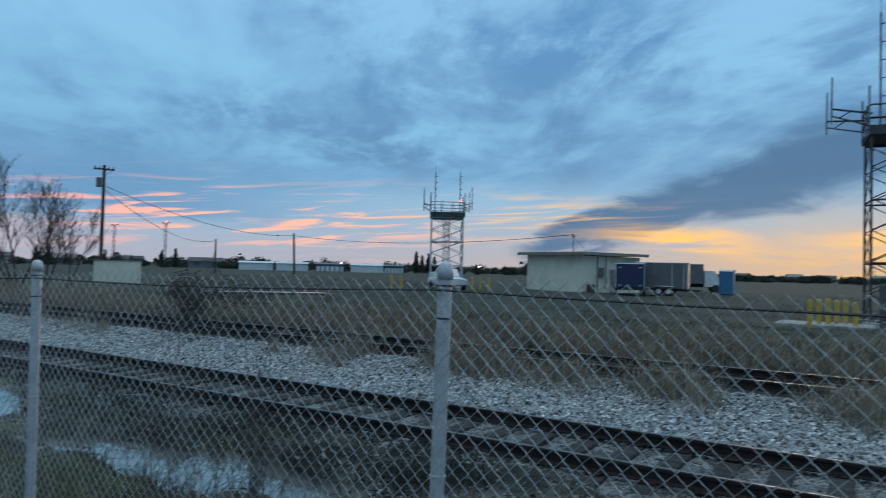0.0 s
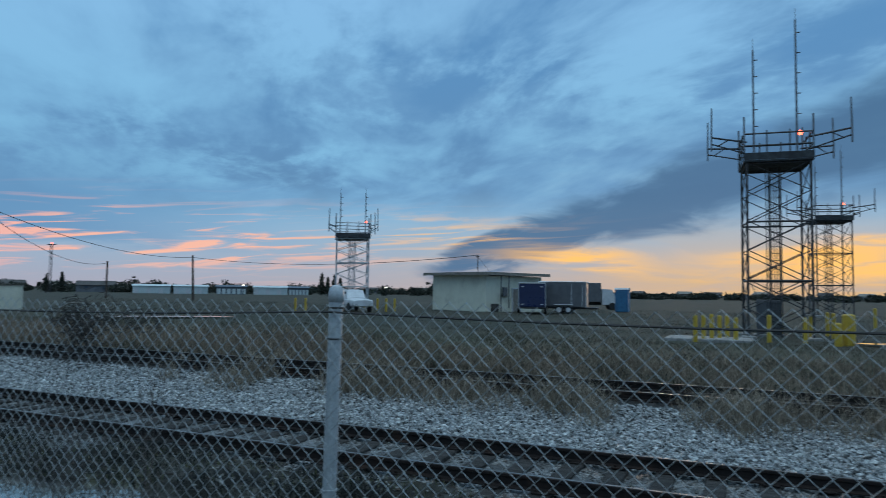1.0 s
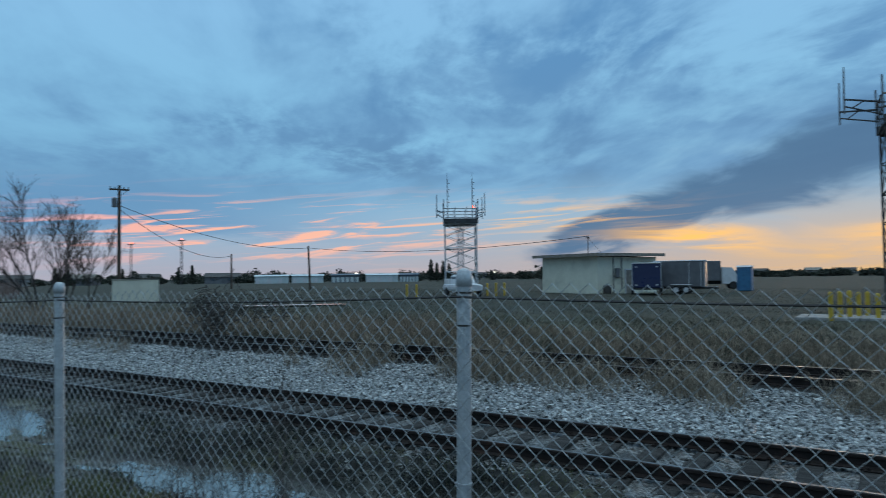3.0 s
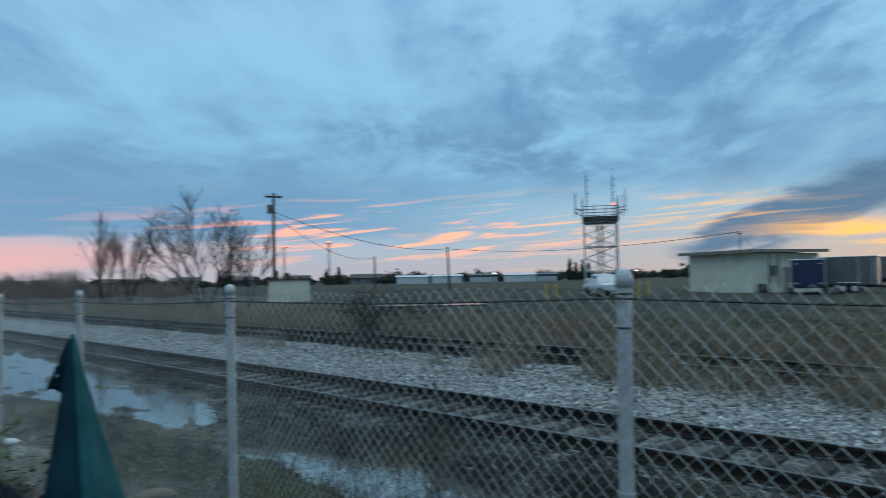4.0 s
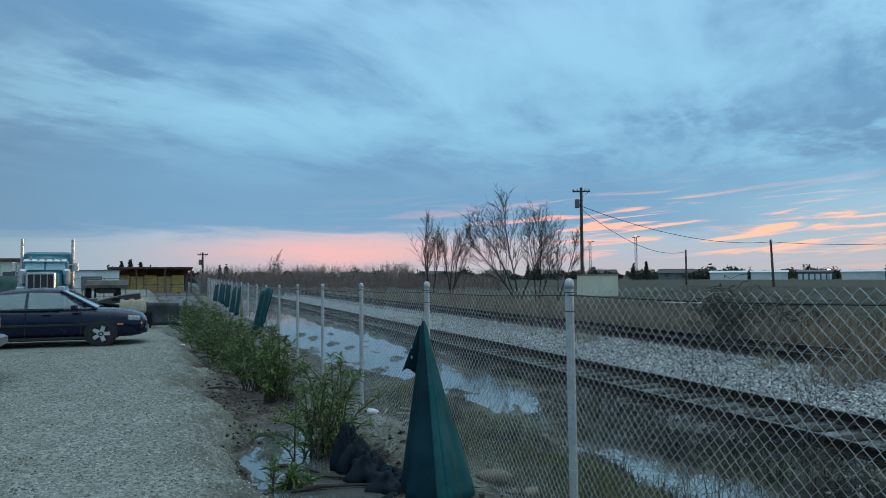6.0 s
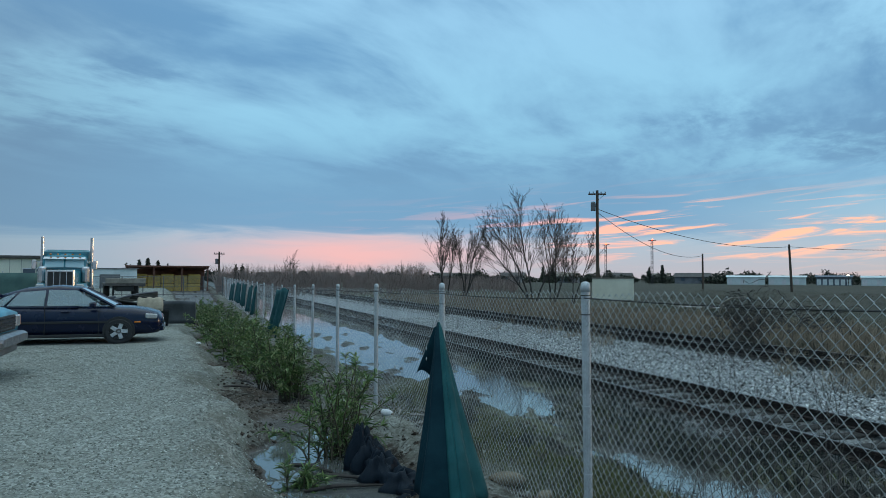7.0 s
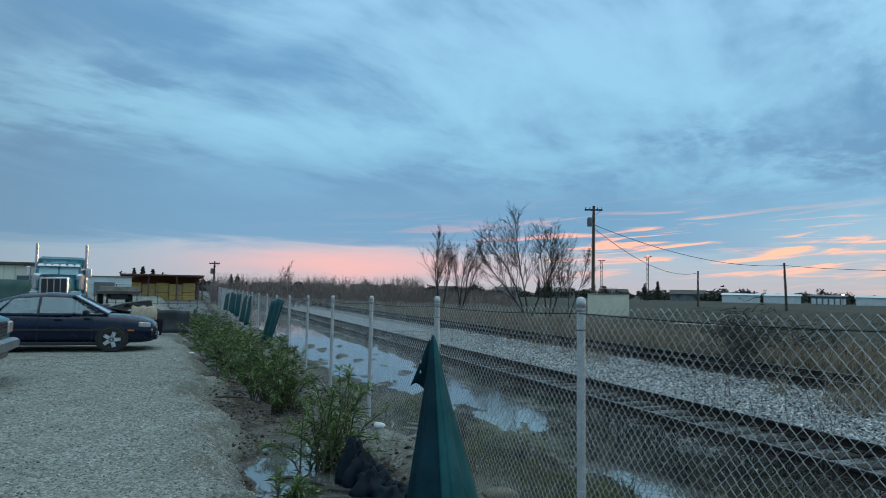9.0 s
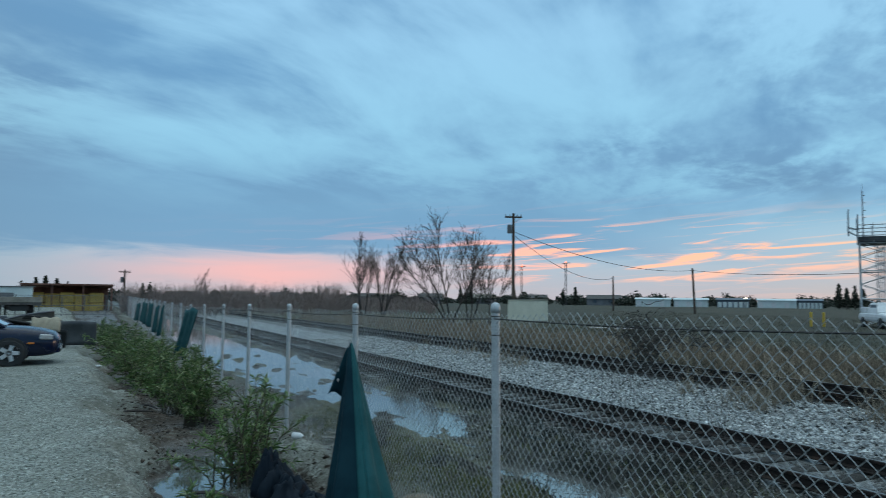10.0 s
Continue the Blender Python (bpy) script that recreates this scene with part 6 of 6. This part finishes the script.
    part("rear_window", Build().add(vs + [(x + 0.01, y, z - 0.01) for x, y, z in vs], [(0, 1, 2, 3), (7, 6, 5, 4), (0, 4, 5, 1), (1, 5, 6, 2), (2, 6, 7, 3), (3, 7, 4, 0)]), M_CARGLASS, c)
    for s in (1, -1):
        part("windscreen_pillar", Build().tube([(0.36, s * 0.60, 1.40), (0.75, s * 0.67, 1.17), (1.14, s * 0.74, 0.93)], 0.035, 6), M_CARPAINT, c)
        part("rear_pillar", Build().tube([(-1.25, s * 0.60, 1.25), (-1.75, s * 0.72, 0.98)], 0.05, 6), M_CARPAINT, c)
        for x in (-0.55, 0.25):
            part("seat", Build().box((x - 0.12, s * 0.36 - 0.22, 0.5), (x + 0.08, s * 0.36 + 0.22, 1.12), 0.05).box((x - 0.08, s * 0.36 - 0.11, 1.12), (x + 0.03, s * 0.36 + 0.11, 1.28), 0.03), M_SEAT, c)
    part("front_bumper", loft([(1.98, [(0.4, 0.24), (0.74, 0.27), (0.76, 0.42), (0.5, 0.46), (0.001, 0.46)]), (2.22, [(0.3, 0.27), (0.55, 0.30), (0.56, 0.41), (0.4, 0.45), (0.001, 0.45)])]), M_CARPAINT, c)
    part("grille", Build().box((2.15, -0.26, 0.47), (2.20, 0.26, 0.58), 0.01), M_BLACK, c)
    part("badge", Build().lathe([(0.055, 0), (0.05, 0.012)], (2.195, 0, 0.55), 12, "x"), M_CHROME, c)
    part("number_plate", Build().box((2.225, -0.16, 0.34), (2.235, 0.16, 0.46), 0.004), M_WHITE, c)
    return c


car = sedan((-19.45, -3.10, 0.0), 90)
car.scale = (1.0, 1.0, 0.93)


def pickup(at, turn):
    """The pickup's nose along +x."""
    c = thing("parked_pickup", at, "faded blue pickup truck with a chrome bumper on gravel", "pickup truck", turn=turn)
    st = [hull(-1.6, 0.93, 0.42, 1.05, 0.04), hull(0.6, 0.93, 0.42, 1.05, 0.05), hull(1.3, 0.93, 0.42, 1.02, 0.06), hull(1.95, 0.92, 0.45, 0.97, 0.06), hull(2.32, 0.89, 0.48, 0.92, 0.05), hull(2.44, 0.84, 0.52, 0.88, 0.03)]
    part("body", loft(st), M_CYAN, c, smooth=True)
    part("cab", loft([(x, [(0.86, 1.0), (0.84, 1.06), (0.72, max(z - 0.06, 1.07)), (0.66, z), (0.3, z + 0.03), (0.001, z + 0.03)]) for x, z in ((-1.5, 1.62), (-1.3, 1.72), (-0.2, 1.74), (0.2, 1.66), (0.75, 1.10))]), M_CYAN, c)
    part("windscreen", Build().add([(0.25, -0.66, 1.62), (0.25, 0.66, 1.62), (0.80, 0.76, 1.12), (0.80, -0.76, 1.12)], [(0, 1, 2, 3)]), M_CARGLASS, c)
    part("bed", Build().box((-3.3, -0.92, 0.5), (-1.6, 0.92, 1.08), 0.04), M_CYAN, c)
    part("front_bumper", loft([(2.30, [(0.5, 0.36), (0.93, 0.38), (0.95, 0.47), (0.93, 0.56), (0.5, 0.58), (0.001, 0.58)]), (2.52, [(0.5, 0.36), (0.90, 0.38), (0.93, 0.47), (0.90, 0.55), (0.5, 0.57), (0.001, 0.57)]), (2.60, [(0.5, 0.40), (0.78, 0.42), (0.82, 0.47), (0.78, 0.52), (0.5, 0.53), (0.001, 0.53)])]), M_BUMPER, c, "dull chrome bumper")
    part("valance", Build().box((2.25, -0.80, 0.22), (2.45, 0.80, 0.37), 0.03), M_GREYPAINT, c)
    g = part("grille", Build().box((2.42, -0.52, 0.60), (2.47, 0.52, 0.84), 0.01), M_BLACK, c)
    for k in range(4):
        part("grille_bar", Build().box((2.465, -0.5, 0.63 + 0.055 * k), (2.48, 0.5, 0.645 + 0.055 * k)), M_CHROME, g)
    for s in (1, -1):
        part("headlight", Build().box((2.38, s * 0.66 - 0.13, 0.64), (2.49, s * 0.66 + 0.13, 0.83), 0.02), M_LENS, c, "rectangular headlight")
        part("turn_signal", Build().box((2.20, s * 0.86 - 0.08, 0.64), (2.47, s * 0.86 + 0.055, 0.83), 0.02), M_AMBER, c, "amber corner lamp")
        part("lamp_bezel", Build().box((2.16, s * 0.72 - 0.24, 0.61), (2.40, s * 0.72 + 0.205, 0.86), 0.02), M_BLACK, c)
        for x in (-2.4, 1.45):
            # black disc on the uncut side stands in for the wheel well's shade
            part("wheel_arch", Build().lathe([(0.43, -s * 0.06), (0.425, s * 0.010), (0.36, s * 0.012)], (x, s * 0.925, 0.42), 24, "y"), M_BLACK, c)
            road_wheel(c, x, s * 0.84, 0.38, s, 8, 0.22)
        part("side_moulding", Build().box((-1.5, s * 0.935 - 0.012, 0.62), (1.0, s * 0.935 + 0.012, 0.68), 0.006), M_BLACK, c)
        part("door_mirror", Build().box((0.55, s * 1.02 - 0.10, 1.08), (0.67, s * 1.02 + 0.10, 1.28), 0.03), M_BLACK, c)
    for ob in c.children:
        if not ob.name.startswith(("wheel", "wheel_arch")):
            ob.location.z += 0.12
    return c


pickup((-13.0, -5.42, 0.005), 90)


def semi_truck(at, turn):
    """A conventional highway tractor, nose along +x, with a flatbed behind."""
    c = thing("semi_truck", at, "teal highway tractor with chrome grille and twin exhaust stacks", "truck", turn=turn)
    part("hood", loft([(-0.6, [(0.75, 0.95), (0.85, 1.2), (0.82, 1.8), (0.6, 1.95), (0.001, 2.0)]), (1.6, [(0.62, 0.95), (0.66, 1.2), (0.64, 1.70), (0.5, 1.84), (0.001, 1.88)])]), M_TEAL, c, smooth=False)
    g = part("grille_surround", Build().box((1.6, -0.66, 0.85), (1.72, 0.66, 1.92), 0.05), M_CHROME, c, "chrome grille shell")
    for k in range(4):
        part("grille_panel", Build().box((1.72, -0.56 + k * 0.29, 0.95), (1.735, -0.56 + k * 0.29 + 0.25, 1.80), 0.005), M_BLACK, g)
    part("bumper", Build().box((1.55, -1.15, 0.35), (1.85, 1.15, 0.85), 0.06), M_CHROME, c)
    part("cab", loft([(-2.0, [(1.05, 0.95), (1.05, 2.5), (0.95, 2.75), (0.001, 2.85)]), (-0.75, [(1.05, 0.95), (1.05, 2.45), (0.93, 2.62), (0.001, 2.68)]), (-0.55, [(1.02, 0.95), (1.02, 1.95), (0.9, 2.05), (0.001, 2.1)])]), M_TEAL, c)
    part("sleeper", Build().box((-3.6, -1.15, 0.95), (-2.0, 1.15, 3.05), 0.12), M_TEAL, c)
    for s in (1, -1):
        vs = [(-0.64, s * 0.04, 2.52), (-0.64, s * 0.92, 2.50), (-0.47, s * 0.94, 2.04), (-0.47, s * 0.04, 2.06)]
        part("windscreen_pane", Build().add(vs + [(x + 0.02, y, z) for x, y, z in vs], [(0, 1, 2, 3), (7, 6, 5, 4), (0, 4, 5, 1), (1, 5, 6, 2), (2, 6, 7, 3), (3, 7, 4, 0)]), M_TRUCKGLASS, c)
        part("exhaust_pipe", Build().tube([(-1.95, s * 1.22, 0.9), (-1.95, s * 1.22, 2.3)], 0.11, 12).tube([(-1.95, s * 1.22, 2.3), (-1.95, s * 1.22, 3.75)], 0.085, 12), M_CHROME, c, "tall chrome exhaust stack")
        part("air_cleaner", Build().lathe([(0.20, 0), (0.22, 0.05), (0.22, 0.75), (0.17, 0.85)], (-0.45, s * 1.02, 1.25), 14), M_CHROME, c)
        m = part("side_mirror", Build().box((-0.75, s * 1.45 - 0.12, 1.95), (-0.65, s * 1.45 + 0.12, 2.45), 0.03), M_CHROME, c)
        part("mirror_arm", Build().tube([(-0.7, s * 1.05, 2.35), (-0.7, s * 1.45, 2.35)], 0.02, 5), M_CHROME, m)
        part("fender", loft([(0.5, [(0.25, 0.75), (0.27, 1.05), (0.22, 1.2), (0.001, 1.22)]), (1.6, [(0.22, 0.6), (0.25, 0.85), (0.2, 0.98), (0.001, 1.0)])]), M_TEAL, c).matrix_local = pose(0, s * 0.92, 0)
        part("headlight", Build().box((1.55, s * 0.90 - 0.18, 0.98), (1.70, s * 0.90 + 0.18, 1.18), 0.03), M_LENS, c)
        part("front_wheel", Build().lathe([(0.40, -0.14), (0.52, -0.10), (0.52, 0.10), (0.40, 0.14)], (1.0, s * 1.0, 0.52), 22, "y"), M_BLACK, c)
        for x in (-4.3, -5.6):
            part("drive_wheel", Build().lathe([(0.40, -0.28), (0.52, -0.24), (0.52, 0.24), (0.40, 0.28)], (x, s * 0.88, 0.52), 22, "y"), M_BLACK, c)
        part("fuel_tank", Build().lathe([(0.30, 0), (0.33, 0.04), (0.33, 1.4), (0.30, 1.44)], (-2.2, s * 0.95, 0.75), 16, "x"), M_CHROME, c)
    part("sun_visor", Build().add([(-0.70, -1.0, 2.62), (-0.70, 1.0, 2.62), (-0.42, 1.0, 2.50), (-0.42, -1.0, 2.50), (-0.72, -1.0, 2.59), (-0.72, 1.0, 2.59), (-0.44, 1.0, 2.47), (-0.44, -1.0, 2.47)],
                                 [(0, 1, 2, 3), (7, 6, 5, 4), (0, 4, 5, 1), (1, 5, 6, 2), (2, 6, 7, 3), (3, 7, 4, 0)]), M_CHROME, c, "polished visor")
    for k in range(5):
        part("marker_lamp", Build().box((-0.86, -0.7 + k * 0.35 - 0.05, 2.72), (-0.74, -0.7 + k * 0.35 + 0.05, 2.80), 0.02), M_AMBER, c)
    part("chassis", Build().box((-6.4, -0.45, 0.6), (1.6, 0.45, 0.95), 0.02), M_BLACK, c)
    return c


semi_truck((-42.0, -6.75, 0.0), 4)
bed = thing("flatbed_trailer", (-51.5, -4.6, 0.0), "low grey flatbed trailer loaded with scrap", "trailer", turn=8)
part("deck", Build().box((-6, -1.2, 0.95), (1.5, 1.2, 1.12), 0.02), M_ROOF, bed)
part("headboard", Build().box((1.4, -1.2, 1.12), (1.5, 1.2, 1.45), 0.02), M_TRIM, bed)
part("frame_rail", Build().box((-6, -0.5, 0.6), (1.4, 0.5, 0.95), 0.02), M_BLACK, bed)
for s in (-1, 1):
    for x in (-5, -4):
        part("wheel", Build().lathe([(0.38, -0.2), (0.48, -0.16), (0.48, 0.16), (0.38, 0.2)], (x, s * 0.95, 0.48), 18, "y"), M_BLACK, bed)
    part("support_leg", Build().box((0.8, s * 0.7 - 0.06, 0.0), (0.95, s * 0.7 + 0.06, 0.95)), M_BLACK, bed)

# heap of broken furniture and car panels beyond the sedan
def panel(parent, name, at, size, rot, mat, label="", bow=0.08):
    """A bowed sheet panel with a rolled rim."""
    w, h = size
    rows = [[(w * (u - 0.5), bow * math.cos((u - 0.5) * 3) * (1 - (v - 0.5) ** 2), h * (v - 0.5)) for u in [k / 8 for k in range(9)]] for v in [k / 6 for k in range(7)]]
    ob = cloth(name, rows, mat, parent, label, 0.05)
    ob.matrix_local = pose(*at, *rot)
    return ob


M_SHELL = material("dark_moulded_plastic", (0.085, 0.088, 0.092), (0.055, 0.058, 0.062), 3, 0.55)
heap = thing("scrap_heap", (-24.6, -1.5, 0.0), "heap of dark scrap panels with a tan blanket", "scrap heap")
panel(heap, "bumper_shell", (0.3, 0.75, 0.42), (1.2, 0.72), (4, 0, 82), M_SHELL, "dark grey moulded shell", 0.3)
panel(heap, "car_panel", (-0.3, -0.9, 0.62), (1.7, 0.55), (60, 8, 80), M_BLACK, "dark body panel")
panel(heap, "car_panel", (-0.8, -0.6, 0.80), (1.6, 0.6), (70, -12, 95), M_GREYPAINT)
panel(heap, "car_panel", (0.1, -0.2, 0.3), (1.5, 0.6), (20, 5, 88), M_BLACK)
panel(heap, "car_panel", (-0.5, 0.1, 0.72), (1.5, 0.5), (78, 14, 100), M_BLACK)
panel(heap, "car_panel", (-0.9, -1.6, 0.55), (1.3, 0.7), (30, -8, 70), M_GREYPAINT)
M_BLANKET = material("tan_blanket", (0.42, 0.36, 0.27), (0.32, 0.27, 0.20), 5, 0.95, 0, 0.3, 60)
rows = [[(0.35 + 0.25 * v + 0.05 * math.sin(u * 9), -0.35 + u * 0.75, 0.90 - 0.38 * v * v + 0.025 * math.sin(u * 17 + v * 7) + 0.012 * math.sin(u * 31 - v * 11)) for u in [k / 14 for k in range(15)]] for v in [k / 8 for k in range(9)]]
cloth("blanket", rows, M_BLANKET, heap, "crumpled tan blanket", 0.02)
part("wooden_box", Build().box((-0.5, -1.3, 0.0), (0.3, -0.1, 0.6), 0.03), M_ROOF, heap)
lump("white_bag", (-20.4, -0.05, high(-20.4, -0.05)), 0.08, M_WHITE, "small white plastic bag on the bank", "bag", 6)

# ---- yard's far side: mobile home, hay barn, screens ----
home = thing("mobile_home", (-54, -11.6, 0), "cream mobile home with small dark windows", "house", turn=90)
part("wall", Build().box((-6, 0, 0.3), (3.6, 4, 2.75), 0.04), M_IVORY, home)
part("roof", Build().box((-6.3, -0.25, 2.75), (3.9, 4.25, 2.95), 0.04), M_ROOF, home)
part("skirting", Build().box((-5.9, 0.06, 0.0), (3.5, 3.9, 0.3)), M_TRIM, home)
for x in (-3.6, 0.9, 1.7):
    w = part("window", Build().box((x - 0.36, -0.05, 1.35), (x + 0.36, 0.0, 2.05)), M_FARDARK, home)
    for z in (1.30, 2.04):
        part("window_frame", Build().box((x - 0.42, -0.07, z), (x + 0.42, -0.05, z + 0.06)), M_WHITE, w)
for k in range(14):
    part("siding_rib", Build().box((-5.7 + k * 0.68, -0.012, 0.35), (-5.68 + k * 0.68, 0.0, 2.7)), M_TRIM, home)

barn = thing("hay_barn", polar(92.0, 104, -0.7), "open brown pole barn stacked with yellow hay", "barn", turn=92)
M_HAY = material("stacked_hay", (0.72, 0.47, 0.12), (0.56, 0.36, 0.09), 1.5, 0.95, 0, 0.4, 20)
M_BARN = material("rust_brown_sheet", (0.20, 0.085, 0.055), (0.13, 0.06, 0.045), 1, 0.8)
part("roof", Build().extrude([(-0.6, 3.55), (9, 3.3), (9, 3.45), (-0.6, 3.75)], -5.4, 5.4), M_BARN, barn, "rust brown sheet roof")
part("back_wall", Build().box((-5.2, 8.6, 0), (5.2, 8.8, 3.3)), M_BARN, barn)
for x in (-5.2, -1.8, 1.8, 5.2):
    part("post", Build().box((x - 0.1, -0.3, 0), (x + 0.1, -0.1, 3.55)), M_BARN, barn)
for k in range(5):
    for z in range(2):
        part("bale", Build().box((-4.4 + k * 1.75, 1.0, z * 1.25), (-2.7 + k * 1.75, 3.4, z * 1.25 + 1.22 + (0.15 if (k + z) % 2 else 0)), 0.12), M_HAY, barn)
gs_ = thing("grey_shed", polar(96.0, 100, -0.6), "grey sheet metal shed beside the barn", "shed", turn=98)
part("wall", Build().box((-3.2, 0, 0), (3.2, 5, 3.1), 0.03), M_PALEMETAL, gs_)
part("roof", Build().box((-3.4, -0.2, 3.1), (3.4, 5.2, 3.22), 0.02), M_GREYPAINT, gs_)
part("door", Build().box((-1.2, -0.05, 0), (1.2, 0, 2.4), 0.01), M_GREYPAINT, gs_)

screen = thing("yard_screen", (-47.5, -9.0, 0), "green mesh screen on the yard fence", "screen", turn=90)
rows = [[(-9 + 9.0 * u, 0.05 * math.sin(u * 40), 1.75 - 1.72 * v) for u in [k / 40 for k in range(41)]] for v in [k / 4 for k in range(5)]]
cloth("mesh_sheet", rows, material("faded_green_mesh", (0.09, 0.17, 0.15), (0.07, 0.13, 0.12), 1, 0.9), screen)
for k in range(6):
    part("post", Build().tube([(-9 + k * 1.8, 0.1, 0), (-9 + k * 1.8, 0.1, 1.85)], 0.03, 6), M_GALV, screen)
rear = thing("yard_fence", (-60, -1.0, 0), "grey chain link fence across the end of the yard", "fence", turn=90)
for k in range(8):
    part("post", Build().tube([(-7.5 + k * 1.5, 0, 0), (-7.5 + k * 1.5, 0, 1.6)], 0.04, 6), M_GREYPAINT, rear)
for z in (0.15, 0.8, 1.55):
    part("rail", Build().tube([(-7.5, 0, z), (3.0, 0, z)], 0.02, 5), M_GREYPAINT, rear)
b = Build()
for k in range(140):
    x = -7.5 + k * 0.075
    b.tube([(x, 0.02, 0.1), (x, 0.02, 1.5)], 0.007, 3, cap=False)
part("wire_mesh", b, M_GREYPAINT, rear, kind="stuff")
cs = []
rng = random.Random(8)
for k in range(26):
    a = rng.uniform(98, 104)
    cs.append((*polar(a, rng.uniform(64, 76), 0.6)[:3], rng.uniform(0.6, 1.2), rng.uniform(0.5, 1.0)))
yb = new("yard_bushes", leaf_clumps("yard_bushes", cs, M_FARLEAF, 4, 60, 0.2))
tagged(yb, "low dark bushes behind the yard", "bushes", kind="stuff")

# white service pickup under the pale tower
wp = thing("service_pickup", polar(31.6, 57), "white service pickup parked under a radio tower", "pickup truck", turn=-40)
part("body", loft([hull(-2.6, 0.9, 0.5, 1.0), hull(-0.9, 0.92, 0.45, 1.05), hull(0.9, 0.92, 0.45, 1.05), hull(2.3, 0.88, 0.45, 0.98), hull(2.5, 0.8, 0.5, 0.9)]), M_WHITE, wp)
part("cab", loft([(x, [(0.85, 1.0), (0.83, 1.1), (0.7, max(z - 0.06, 1.11)), (0.64, z), (0.001, z + 0.03)]) for x, z in ((-1.0, 1.65), (-0.8, 1.75), (0.4, 1.75), (1.05, 1.12))]), M_WHITE, wp)
for s in (1, -1):
    part("side_window", Build().box((-0.7, s * 0.74 - 0.02, 1.15), (0.5, s * 0.74 + 0.04, 1.6), 0.02), M_FARDARK, wp)
    for x in (-1.7, 1.6):
        part("wheel", Build().lathe([(0.3, -0.12), (0.38, -0.08), (0.38, 0.08), (0.3, 0.12)], (x, s * 0.84, 0.38), 18, "y"), M_BLACK, wp)
part("toolbox", Build().box((-2.4, -0.85, 1.0), (-1.2, 0.85, 1.45), 0.03), M_WHITE, wp)
